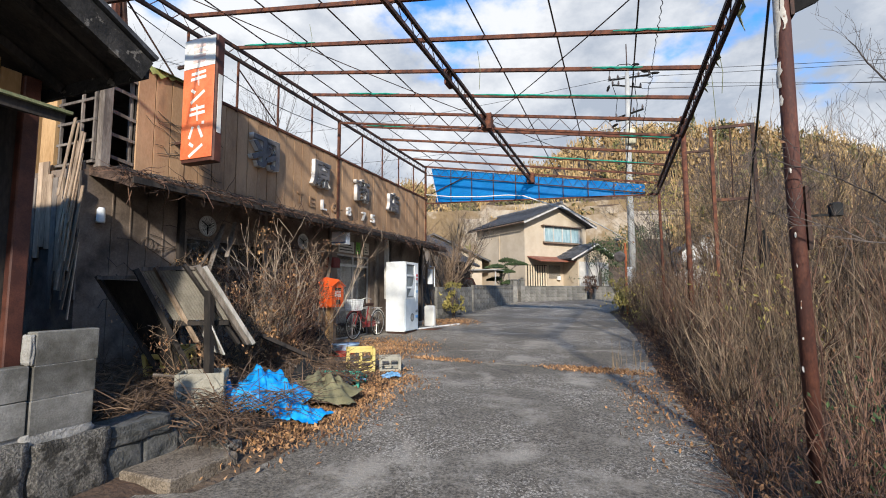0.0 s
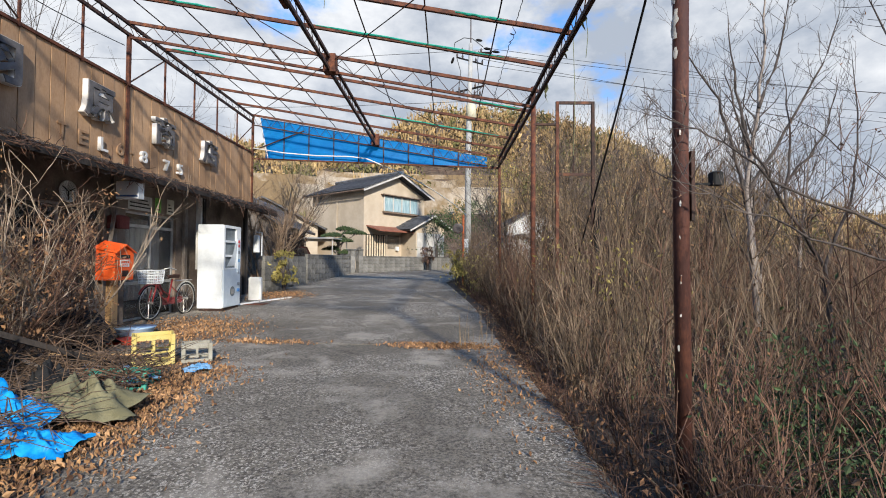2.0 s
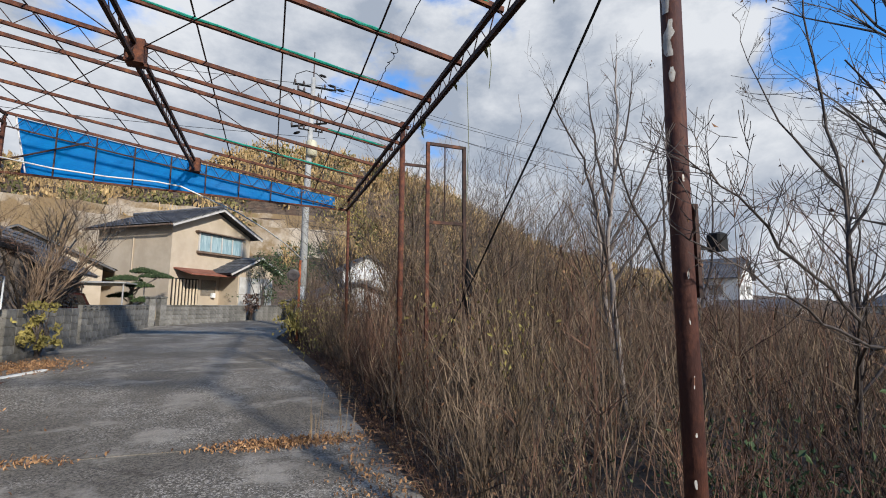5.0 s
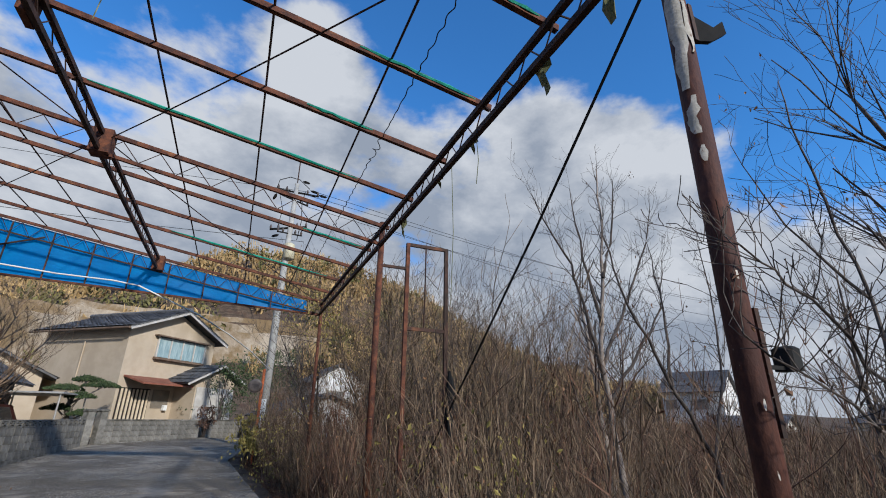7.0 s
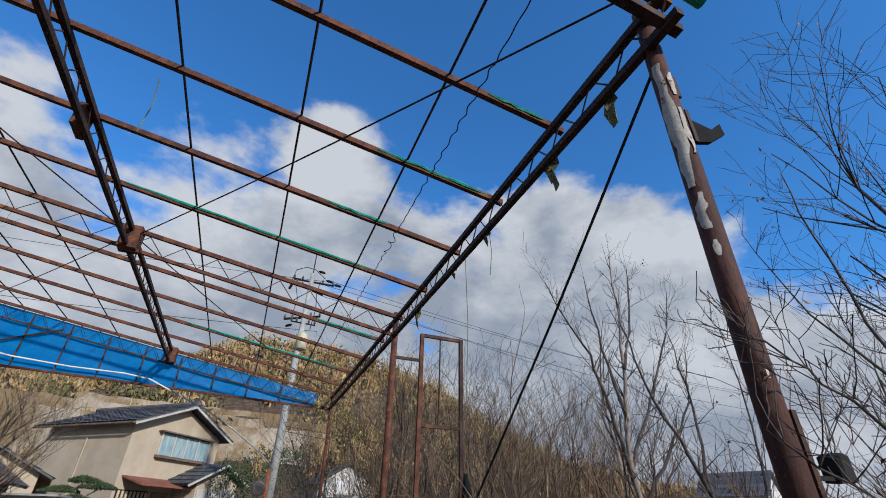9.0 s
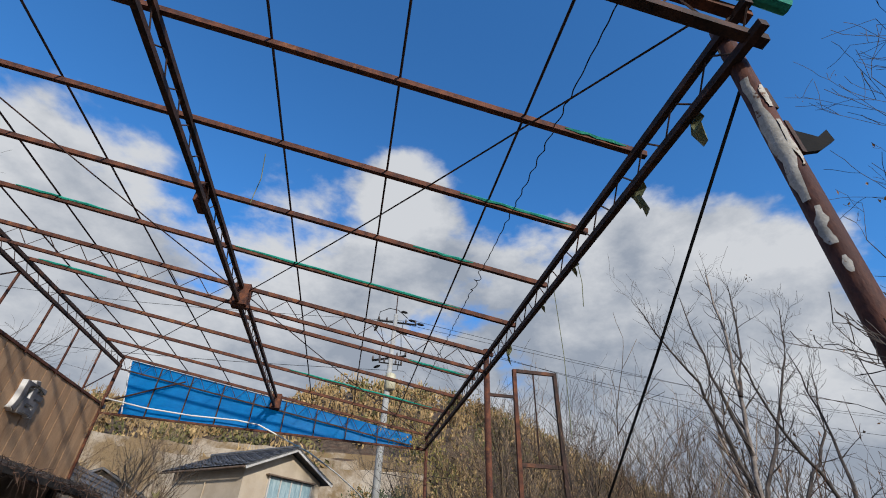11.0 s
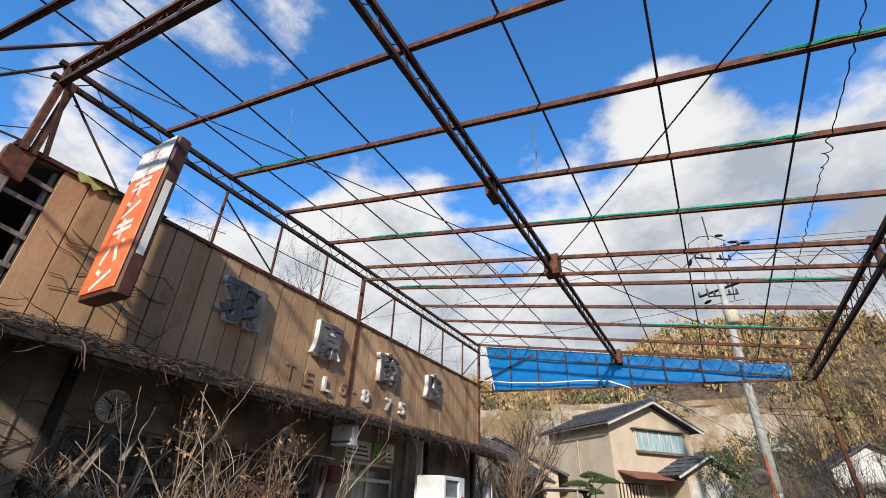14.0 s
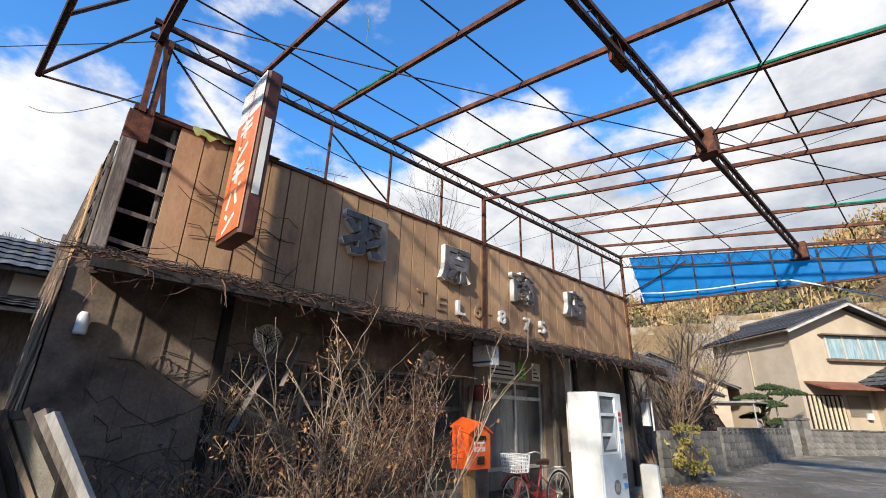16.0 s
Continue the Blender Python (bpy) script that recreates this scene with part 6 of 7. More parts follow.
# crates
def crate(name, label, at, turn, size, material, tilt=0, panels=False):
    c = thing(name, label, "crate", at, turn)
    if tilt:
        c.matrix_world = pose(*at, tilt, 0, turn)
    lx, ly, lz = size
    part("floor", Shape().box(0.01, lx - 0.01, 0.01, ly - 0.01, 0, 0.02), material, c)
    for x, y in ((0, 0), (lx - 0.05, 0), (0, ly - 0.05), (lx - 0.05, ly - 0.05)):
        part("corner_post", Shape().slab(x, x + 0.05, y, y + 0.05, 0.0, lz, 0.006), material, c)
    for z0, z1 in ((0.0, 0.04), (lz * 0.40, lz * 0.46), (lz - 0.06, lz)):
        for y in (0.004, ly - 0.026):
            part("side_rail", Shape().slab(0.05, lx - 0.05, y, y + 0.022, z0, z1, 0.004), material, c)
        for x in (0.004, lx - 0.026):
            part("side_rail", Shape().slab(x, x + 0.022, 0.05, ly - 0.05, z0, z1, 0.004), material, c)
    if panels:
        for y in (0.008, ly - 0.018):
            part("side_panel", Shape().box(0.05, lx - 0.05, y, y + 0.01, 0.06, lz - 0.06), material, c)
        for x in (0.008, lx - 0.018):
            part("side_panel", Shape().box(x, x + 0.01, 0.05, ly - 0.05, 0.06, lz - 0.06), material, c)
    for f in (0.5,):
        for y in (0.006, ly - 0.024):
            part("side_bar", Shape().box(lx * f - 0.014, lx * f + 0.014, y, y + 0.018, 0.06, lz - 0.06), material, c)
    for f in (0.5,):
        for x in (0.006, lx - 0.024):
            part("side_bar", Shape().box(x, x + 0.018, ly * f - 0.02, ly * f + 0.02, 0.06, lz - 0.06), material, c)
    return c


M["yellow"] = mat("faded yellow plastic", (0.50, 0.39, 0.11), (0.62, 0.50, 0.19), 4, 0.5, bump=0.1, c=(0.4, 0.3, 0.08), c_at=(0.6, 0.72))
M["grey_plastic"] = mat("weathered beige plastic", (0.24, 0.225, 0.18), (0.38, 0.36, 0.30), 4, 0.6, bump=0.1, c=(0.13, 0.115, 0.085), c_at=(0.52, 0.66))
crate("bottle_crate", "faded yellow plastic bottle crate on the litter", (-4.1, 6.70, 0.01), 35, (0.46, 0.37, 0.38), M["yellow"])
crate("bottle_crate", "weathered beige bottle crate beside the yellow one", (-3.68, 7.02, 0.0), 30, (0.36, 0.30, 0.24), M["grey_plastic"])
crate("bottle_crate", "weathered beige bottle crate full of rubbish on the bank", (-4.36, 3.80, 0.10), 38, (0.48, 0.36, 0.36), M["grey_plastic"], 0, True)
solid("crate_rubbish", boulder(-4.45, 4.15, 0.34, 0.34, 0.3, 0.12, 3), M["dark_bark"], "dark rubbish filling the beige crate", "rubbish")
crate("bottle_crate", "dirty yellow crate half buried in dead vines", (-5.3, 4.15, 0.32), 20, (0.46, 0.36, 0.28), M["yellow"], 14)
crate("basket_crate", "sea green plastic basket lying in the litter", (-4.0, 5.75, -0.02), 15, (0.62, 0.42, 0.24), mat("sea green plastic", (0.02, 0.20, 0.14), (0.05, 0.34, 0.24), 5, 0.5, bump=0.1), -18)

# crumpled sheets
def crumple(name, label, cx, cy, lx, ly, h, material, seed, turn=0, z=0.0):
    sh, n = Shape(), 54
    c, s = math.cos(radians(turn)), math.sin(radians(turn))
    for j in range(n + 1):
        for i in range(n + 1):
            u, v = i / n * 2 - 1, j / n * 2 - 1
            r = math.hypot(u, v)
            edge = 1 + 0.25 * noise.noise((u * 2.3 + seed, v * 2.3, 0))
            px0, py0 = u * lx / 2 * edge, v * ly / 2 * edge
            fold = 0.50 * (1 - abs(noise.noise((u * 1.5 + seed, v * 1.5, 3)))) ** 2 + 0.26 * (1 - abs(noise.noise((u * 3.6 + v + seed, v * 1.2 + u, 7)))) ** 2 + 0.10 * (1 - abs(noise.noise((u * 8 + seed, v * 3 + u * 2, 2)))) ** 2 - 0.42
            zz = h * max(0.0, 1 - r * r * 0.75) * (0.45 + fold) + 0.05 * (fold + 0.3)
            x, y = cx + c * px0 - s * py0, cy + s * px0 + c * py0
            sh.v.append((x, y, gz(x, y) + z + 0.02 + zz))
    sh.f += [(j * (n + 1) + i, j * (n + 1) + i + 1, (j + 1) * (n + 1) + i + 1, (j + 1) * (n + 1) + i) for j in range(n) for i in range(n)]
    return solid(name, sh, material, label, "tarpaulin", smooth=True)


M["old_blue"] = mat("torn sky blue tarpaulin", (0.005, 0.20, 0.55), (0.02, 0.34, 0.72), 5, 0.45, bump=0.4, fine=25)
M["pale_blue"] = mat("bleached blue tarpaulin", (0.10, 0.26, 0.45), (0.28, 0.42, 0.55), 5, 0.6, bump=0.4, fine=25)
crumple("crumpled_tarp", "crumpled bright blue tarpaulin on the litter", -3.98, 4.58, 1.15, 0.85, 0.52, M["old_blue"], 1.0, 30, 0.06)
crumple("crumpled_tarp", "torn corner of blue tarpaulin on dry leaves", -3.32, 4.55, 0.6, 0.42, 0.12, M["old_blue"], 5.0, 10, 0.02)
crumple("crumpled_sheet", "olive drab canvas thrown over the rubbish", -3.5, 5.12, 0.95, 0.65, 0.38, mat("olive canvas", (0.12, 0.11, 0.06), (0.20, 0.18, 0.10), 5, 0.9, bump=0.4), 9.0, 20, 0.06)
crumple("crumpled_sheet", "black plastic sheet under the canvas", -3.72, 5.12, 0.42, 0.34, 0.46, M["black"], 12.0, 20, 0.12)
crumple("crumpled_tarp", "bleached blue tarpaulin strip among twigs", -3.95, 6.2, 1.0, 0.3, 0.16, M["pale_blue"], 15.0, -20, 0.06)
crumple("crumpled_tarp", "small scrap of bleached blue tarpaulin", -3.3, 6.72, 0.3, 0.2, 0.08, M["pale_blue"], 17.0, 40, 0.0)
crumple("crumpled_sheet", "green garden net tangled in the litter", -4.3, 4.4, 0.5, 0.4, 0.12, M["teal"], 19.0, 0, 0.08)
crumple("black_sheet", "black plastic sheeting over rubbish by the wall", -5.55, 7.6, 1.0, 0.9, 0.75, M["black"], 23.0, 10, 0.0)
basin = thing("basin", "pale blue plastic basin by the letter box", "basin", (-5.35, 8.6, 0.06))
part("bowl", Shape().tube([(0, 0, 0), (0, 0, 0.02), (0, 0, 0.15), (0, 0, 0.17), (0, 0, 0.16), (0, 0, 0.03)], (0.2, 0.21, 0.28, 0.30, 0.27, 0.19), 20), mat("pale blue plastic", (0.30, 0.45, 0.62), (0.42, 0.56, 0.70), 4, 0.5, bump=0.05), basin, "", True)
solid("red_tray", Shape().slab(-5.4, -5.0, 8.0, 8.4, 0.03, 0.11, 0.02), mat("red plastic", (0.45, 0.04, 0.02), (0.6, 0.08, 0.04), 4, 0.5), "flat red plastic tray among the rubbish", "tray")
solid("white_board", Shape().slab(-5.62, -5.28, 13.4, 13.55, 0.24, 0.86, 0.03, ), M["sign_white"], "cream board leaning beside the vending machine", "board")
solid("floor_board", Shape().beam((-5.5, 12.3, 0.22), (-4.7, 14.1, 0.27), 0.10, 0.03), M["sign_white"], "pale board lying on the concrete", "board")
solid("rust_plate", Shape().box(-5.35, -4.85, 12.5, 13.2, 0.195, 0.215), M["rust"], "rust-red steel plate on the concrete", "plate")
solid("shop_bench", Shape().slab(-6.2, -5.85, 12.75, 13.35, 0.15, 0.62, 0.01), M["old_wood"], "low weathered timber box by the side door", "box")

# collapsed corrugated lean-to
M["pale_timber"] = mat("bleached timber", (0.26, 0.24, 0.21), (0.42, 0.39, 0.35), 5, 0.9, bump=0.6, fine=45, stretch=(1, 1, 0.3), c=(0.12, 0.10, 0.085), c_at=(0.54, 0.66))
wreck = thing("collapsed_shelter", "collapsed corrugated shelter with grey timbers", "shelter", (0, 0, 0))
M["corrugated"] = mat("dull corrugated sheet", (0.15, 0.135, 0.11), (0.27, 0.245, 0.20), 3, 0.7, 0.1, bump=0.2, c=(0.15, 0.11, 0.08), c_at=(0.58, 0.7))
ta, tb = Vector((-4.92, 3.80, 1.56)), Vector((-4.28, 3.98, 1.57))
ba, bb = ta + Vector((0.22, 0.44, -0.84)), tb + Vector((0.22, 0.44, -0.84))
sa, sb = ta.lerp(ba, 0.66), tb.lerp(bb, 0.66)
sh, n = Shape(), 144
nrm = (tb - ta).cross(ba - ta).normalized()
for i in range(n + 1):
    off = nrm * 0.007 * math.sin(i * math.pi / 4)
    sh.v += [ta.lerp(tb, i / n) + off, sa.lerp(sb, i / n) + off]
sh.f += [(2 * i, 2 * i + 1, 2 * i + 3, 2 * i + 2) for i in range(n)]
part("corrugated_sheet", sh, M["corrugated"], wreck)
part("lower_panel", Shape().beam((sa + sb) / 2 + Vector((0.0, 0.03, -0.02)), (ba + bb) / 2 + Vector((0.0, 0.03, -0.1)), 0.56, 0.015), M["old_paint"], wreck, "dirty pale board below the sheet")
for a, b, w_, h_, m in ((ta + Vector((-0.05, -0.05, 0.03)), ba + Vector((0.02, 0.05, -0.35)), 0.12, 0.05, "dark_wood"), (tb + Vector((0.0, -0.04, 0.05)), bb + Vector((0.03, 0.05, 0.0)), 0.10, 0.05, "old_wood"), (tb + Vector((0.08, -0.01, 0.04)), bb + Vector((0.10, 0.06, 0.0)), 0.07, 0.04, "pale_timber"), (ta + Vector((0, 0, 0.03)), tb + Vector((0, 0, 0.03)), 0.05, 0.04, "old_wood"), (ta.lerp(tb, 0.8) + Vector((0, -0.05, 0.06)), ba.lerp(bb, 0.86) + Vector((0, 0.05, 0.0)), 0.10, 0.03, "dark_wood"), (ta.lerp(tb, 0.3) + Vector((0, -0.06, 0.05)), ba.lerp(bb, 0.15) + Vector((0, 0.0, 0.03)), 0.08, 0.03, "rotten"), (ta.lerp(ba, 0.7), tb.lerp(bb, 0.7), 0.05, 0.05, "dark_wood"), (Vector((-4.25, 4.1, 1.35)), Vector((-4.22, 4.12, 0.1)), 0.09, 0.06, "dark_wood"), (Vector((-5.6, 3.75, 1.52)), Vector((-4.95, 4.3, 0.1)), 0.10, 0.04, "dark_wood"), (Vector((-5.55, 3.75, 1.5)), Vector((-5.0, 3.82, 1.5)), 0.08, 0.04, "old_wood"), (Vector((-4.4, 5.1, 0.75)), Vector((-3.9, 6.2, 0.15)), 0.16, 0.05, "dark_wood")):
    part("timber", Shape().beam(a, b, w_, h_), M[m], wreck)
part("panel", Shape().add([(-5.6, 3.80, 1.48), (-5.0, 3.84, 1.46), (-4.75, 4.36, 0.1), (-5.2, 4.36, 0.1), (-5.6, 3.84, 1.48), (-5.0, 3.88, 1.46), (-4.75, 4.40, 0.1), (-5.2, 4.40, 0.1)], ((0, 1, 2, 3), (7, 6, 5, 4), (0, 4, 5, 1), (1, 5, 6, 2), (2, 6, 7, 3), (3, 7, 4, 0))), M["dark_wood"], wreck)

# stone bank and block wall at the entrance
M["granite"] = mat("rough granite", (0.13, 0.12, 0.105), (0.31, 0.285, 0.245), 7, 0.92, bump=1.0, fine=60, dist=0.03, c=(0.055, 0.05, 0.042), c_at=(0.50, 0.58), c_scale=7, grit=1.6, vary=0.2)
M["dark_stone"] = mat("dark mossy stone", (0.055, 0.055, 0.05), (0.13, 0.125, 0.115), 6, 0.9, bump=1.0, fine=50, dist=0.03, c=(0.03, 0.035, 0.02), c_at=(0.56, 0.68), vary=0.2)


bank = thing("stone_bank", "rough granite bank carrying a broken block wall", "bank", kind="structure")
for i, (cx, cy, cz, sx, sy, sz) in enumerate(((-3.90, 2.49, 0.06, 0.34, 0.52, 0.46), (-3.90, 1.98, 0.08, 0.34, 0.48, 0.50), (-3.92, 1.46, 0.06, 0.34, 0.54, 0.5), (-3.86, 2.45, -0.28, 0.34, 0.56, 0.24), (-3.86, 1.88, -0.28, 0.34, 0.56, 0.24), (-3.88, 1.3, -0.28, 0.34, 0.56, 0.24), (-3.95, 0.9, 0.0, 0.36, 0.54, 0.6))):
    part("stone", boulder(cx, cy, cz, sx, sy, sz, i * 3.7), M["granite"], bank, "", True)
for i, (cx, cy, cz, sx, sy, sz) in enumerate(((-3.91, 3.03, 0.18, 0.34, 0.54, 0.15), (-3.88, 2.90, -0.06, 0.26, 0.28, 0.32), (-3.89, 3.22, -0.03, 0.28, 0.34, 0.28), (-3.90, 3.58, -0.03, 0.3, 0.38, 0.24), (-4.15, 3.45, 0.0, 0.4, 0.7, 0.24))):
    part("stone", boulder(cx, cy, cz, sx, sy, sz, 20 + i * 2.9), M["dark_stone"], bank, "", True)
M["brown_concrete"] = mat("earth-stained concrete", (0.10, 0.078, 0.055), (0.24, 0.195, 0.145), 3, 0.92, bump=0.8, fine=60, dist=0.015, grit=1.2)
M["mortar"] = mat("pale crumbling mortar", (0.22, 0.21, 0.19), (0.36, 0.345, 0.32), 8, 0.95, bump=1.0, fine=60, dist=0.02)
part("step_slab", Shape().slab(-3.72, -3.16, 2.82, 3.50, -0.30, -0.075, 0.015), M["brown_concrete"], bank, "earth-stained low concrete step")
part("stone", boulder(-3.42, 3.60, -0.09, 0.26, 0.16, 0.09, 51), M["granite"], bank, "", True)
for i in range(3):
    part("concrete_block", Shape().slab(-3.86, -3.75, 2.21 + 0.004 * i, 2.62 + 0.008 * i, 0.36 + 0.236 * i, 0.590 + 0.236 * i, 0.006), M["block"], bank, "grey concrete block")
    part("mortar_joint", Shape().box(-3.856, -3.754, 2.22, 2.61, 0.350 + 0.236 * i, 0.362 + 0.236 * i), M["mortar"], bank, "pale mortar joint")
part("mortar_joint", boulder(-3.80, 2.20, 0.94, 0.10, 0.03, 0.21, 41), M["mortar"], bank, "pale mortar joint", True)
for k in range(3):
    for i in range(2):
        part("concrete_block", Shape().slab(-3.87, -3.755, 1.785 - 0.415 * k, 2.195 - 0.415 * k, 0.37 + 0.236 * i, 0.598 + 0.236 * i, 0.006), M["block"], bank)
part("mortar_bed", boulder(-3.83, 2.40, 0.32, 0.16, 0.46, 0.10, 44), M["mortar"], bank, "", True)
part("mortar_bed", boulder(-3.85, 1.6, 0.33, 0.16, 1.2, 0.10, 47), M["mortar"], bank, "", True)

# ---- plants ----
def branch(sh, rnd, p, d, length, r, depth, twig, lift=0.12, spread=0.7, tips=None, min_r=0.0028):
    n = 4
    pts, rad = [p.copy()], [r]
    for i in range(n):
        d = (d + Vector((rnd.gauss(0, 0.13), rnd.gauss(0, 0.13), rnd.gauss(lift * 0.4, 0.1)))).normalized()
        p = p + d * (length / n)
        pts.append(p.copy())
        rad.append(max(min_r, r * (1 - 0.62 * (i + 1) / n)))
    sh.tube(pts, rad, 3 if r < 0.012 else (5 if r < 0.05 else 8), False)
    if depth <= 0:
        if tips is not None:
            tips.append(p)
        return
    for k in range(twig):
        j = rnd.randint(1, n)
        side = Vector((rnd.gauss(0, 1), rnd.gauss(0, 1), rnd.gauss(0.25, 0.6))).normalized()
        branch(sh, rnd, pts[j], (d * (1 - spread * 0.5) + side * spread).normalized(), length * rnd.uniform(0.42, 0.66), max(min_r, rad[j] * 0.68), depth - 1, twig, lift, spread, tips, min_r)


def bare_tree(label, x, y, z, h, r, seed, depth=4, twig=3, lean=(0, 0), spread=0.7, stems=1, material="bark", leaves=0, lift=0.12, name="bare_tree"):
    rnd = random.Random(seed)
    t = thing(name, label, "tree" if "tree" in name else "shrub", (x, y, z))
    trunk, crown, tips = Shape(), Shape(), []
    for s in range(stems):
        a = rnd.uniform(0, 6.28)
        out = 0.0 if stems == 1 else 0.55
        d = Vector((lean[0] + out * math.cos(a), lean[1] + out * math.sin(a), 1)).normalized()
        p = Vector((0.06 * math.cos(a) * (stems > 1), 0.06 * math.sin(a) * (stems > 1), 0))
        pts, rad, seg = [p.copy()], [r], 7
        for i in range(seg):
            d = (d + Vector((rnd.gauss(0, 0.07), rnd.gauss(0, 0.07), 0.04))).normalized()
            p = p + d * (h * 0.75 / seg)
            pts.append(p.copy())
            rad.append(r * (1 - 0.75 * (i + 1) / seg))
        trunk.tube(pts, rad, 8, True)
        for j in range(2, seg + 1):
            for _ in range(twig if j < seg else twig + 1):
                side = Vector((rnd.gauss(0, 1), rnd.gauss(0, 1), rnd.gauss(0.35, 0.5))).normalized()
                branch(crown, rnd, pts[j], (d * 0.75 + side * spread + Vector((0, 0, 0.25))).normalized(), h * rnd.uniform(0.16, 0.30), max(0.006, rad[j] * 0.6), depth - 2, twig, lift, spread, tips)
    part("trunk", trunk, M[material], t, "", True)
    part("crown", crown, M["dark_bark"] if "tree" in name else M[material], t)
    if leaves and tips:
        lv = Shape()
        for _ in range(leaves):
            lv.leaf(rnd.choice(tips[::6]) + Vector((rnd.gauss(0, 0.05), rnd.gauss(0, 0.05), rnd.uniform(-0.16, 0.02))), rnd.uniform(0.014, 0.032), rnd)
        part("withered_leaves", lv, M["dead_leaf"] if seed % 2 else M["dark_leaf"], t, "curled brown leaves")
    return t


def limbed_tree(label, limbs, r, seed, material, leaves=0, thin=0.45, length=0.55):
    """A tree drawn limb by limb: each a line of points from its root or fork, set with twigs."""
    rnd = random.Random(seed)
    base = Vector(limbs[0][0])
    t = thing("bare_tree", label, "tree", tuple(base))
    trunk, crown, tips = Shape(), Shape(), []
    for i, line in enumerate(limbs):
        pts = [Vector(p) - base for p in line]
        fine_pts = []
        for p, q in zip(pts, pts[1:]):
            fine_pts += [p.lerp(q, k / 4) + Vector((rnd.gauss(0, 0.014), rnd.gauss(0, 0.014), rnd.gauss(0, 0.014))) * (k > 0) for k in range(4)]
        fine_pts.append(pts[-1])
        n_, r0 = len(fine_pts), r if i == 0 else r * thin
        rad = [max(0.0035, r0 * (1 - 0.8 * k / (n_ - 1))) for k in range(n_)]
        (trunk if i == 0 else crown).tube(fine_pts, rad, 7)
        for k in range(3, n_):
            run = (fine_pts[k] - fine_pts[k - 1]).normalized()
            for _ in range(1 + (k > n_ // 2)):
                side = Vector((rnd.gauss(0, 1), rnd.gauss(0, 1), rnd.gauss(0.5, 0.5))).normalized()
                branch(crown, rnd, fine_pts[k], (run * 0.7 + side * 0.75).normalized(), length * rnd.uniform(0.5, 1.2), max(0.003, rad[k] * 0.45), 2, 2, 0.14, 0.7, tips, 0.0018)
    part("trunk", trunk, M[material], t, "", True)
    part("crown", crown, M["dark_bark"], t)
    if leaves:
        lv = Shape()
        for _ in range(leaves):
            lv.leaf(rnd.choice(tips) - Vector((0, 0, rnd.uniform(0, 0.05))), rnd.uniform(0.014, 0.028), rnd)
        part("withered_leaves", lv, M["dark_leaf"], t, "curled brown leaves")
    return t


limbed_tree("dark bare tree with long limbs arching past the post", (
    ((4.3, 5.2, -0.35), (4.1, 5.1, 0.5), (4.0, 5.0, 1.4), (4.05, 5.0, 2.6), (4.0, 5.1, 3.8), (4.1, 5.2, 4.9)),
    ((4.15, 5.15, 0.7), (3.3, 4.6, 1.28), (2.7, 4.2, 1.36), (2.04, 4.12, 1.5), (1.5, 4.08, 1.74), (1.0, 4.08, 1.94)),
    ((4.1, 5.1, 0.9), (3.1, 4.5, 1.5), (1.9, 4.15, 1.84), (1.5, 4.12, 2.12), (1.15, 4.12, 2.28)),
    ((4.03, 5.0, 2.2), (4.3, 4.7, 3.0), (4.5, 4.5, 3.9), (4.6, 4.5, 4.6)),
    ((4.1, 5.1, 0.8), (4.7, 4.8, 1.6), (5.1, 4.6, 2.6), (5.2, 4.5, 3.6)),
    ((4.05, 5.0, 2.6), (3.75, 5.3, 3.3), (3.6, 5.5, 4.2))), 0.027, 91, "dark_bark", 50, 0.5, 0.32)
limbed_tree("pale-barked slender tree fanning upward from the thicket", (
    ((4.75, 8.55, -0.25), (4.66, 8.6, 1.28), (4.63, 8.7, 2.54), (4.82, 8.7, 3.7), (4.96, 8.7, 4.85), (4.99, 8.7, 5.98)),
    ((4.63, 8.7, 2.3), (4.40, 8.65, 3.2), (4.15, 8.6, 4.0), (3.72, 8.6, 4.6), (3.45, 8.6, 5.1)),
    ((4.64, 8.7, 2.45), (5.0, 8.7, 3.05), (5.5, 8.7, 3.9), (6.0, 8.7, 4.85), (6.2, 8.7, 5.5)),
    ((4.72, 8.7, 3.1), (4.50, 8.75, 4.2), (4.42, 8.8, 5.5)),
    ((4.85, 8.7, 3.9), (5.25, 8.8, 4.8), (5.45, 8.8, 5.9)),
    ((4.64, 8.68, 1.9), (5.2, 8.5, 2.7), (5.7, 8.4, 3.4), (5.9, 8.4, 4.2))), 0.055, 93, "bark", 10, 0.55, 0.5)
limbed_tree("leaning grey sapling among the dry shoots", (
    ((4.55, 6.9, -0.3), (4.50, 6.9, 0.5), (4.42, 6.9, 1.3), (3.85, 6.9, 2.2), (3.45, 6.9, 2.9), (3.2, 6.9, 3.7)),
    ((4.42, 6.9, 1.3), (4.75, 6.9, 2.1), (4.85, 6.9, 3.0), (4.8, 6.9, 3.9)),
    ((3.95, 6.9, 2.05), (4.05, 6.95, 2.9), (4.0, 7.0, 3.8))), 0.036, 97, "dark_bark", 14, 0.55, 0.4)
bare_tree("pale-barked bare tree rising from the thicket", 5.4, 9.6, -0.2, 6.0, 0.065, 4, 4, 2, material="bark", spread=0.6, leaves=30)
bare_tree("dark bare tree with arching twiggy limbs", 5.6, 4.4, -0.3, 6.8, 0.06, 9, 4, 4, (-0.08, 0.05), 0.62, material="dark_bark", leaves=60)
bare_tree("slender bare sapling in the thicket", 7.6, 11.5, -0.2, 5.2, 0.05, 31, 4, 3, spread=0.6, material="bark")
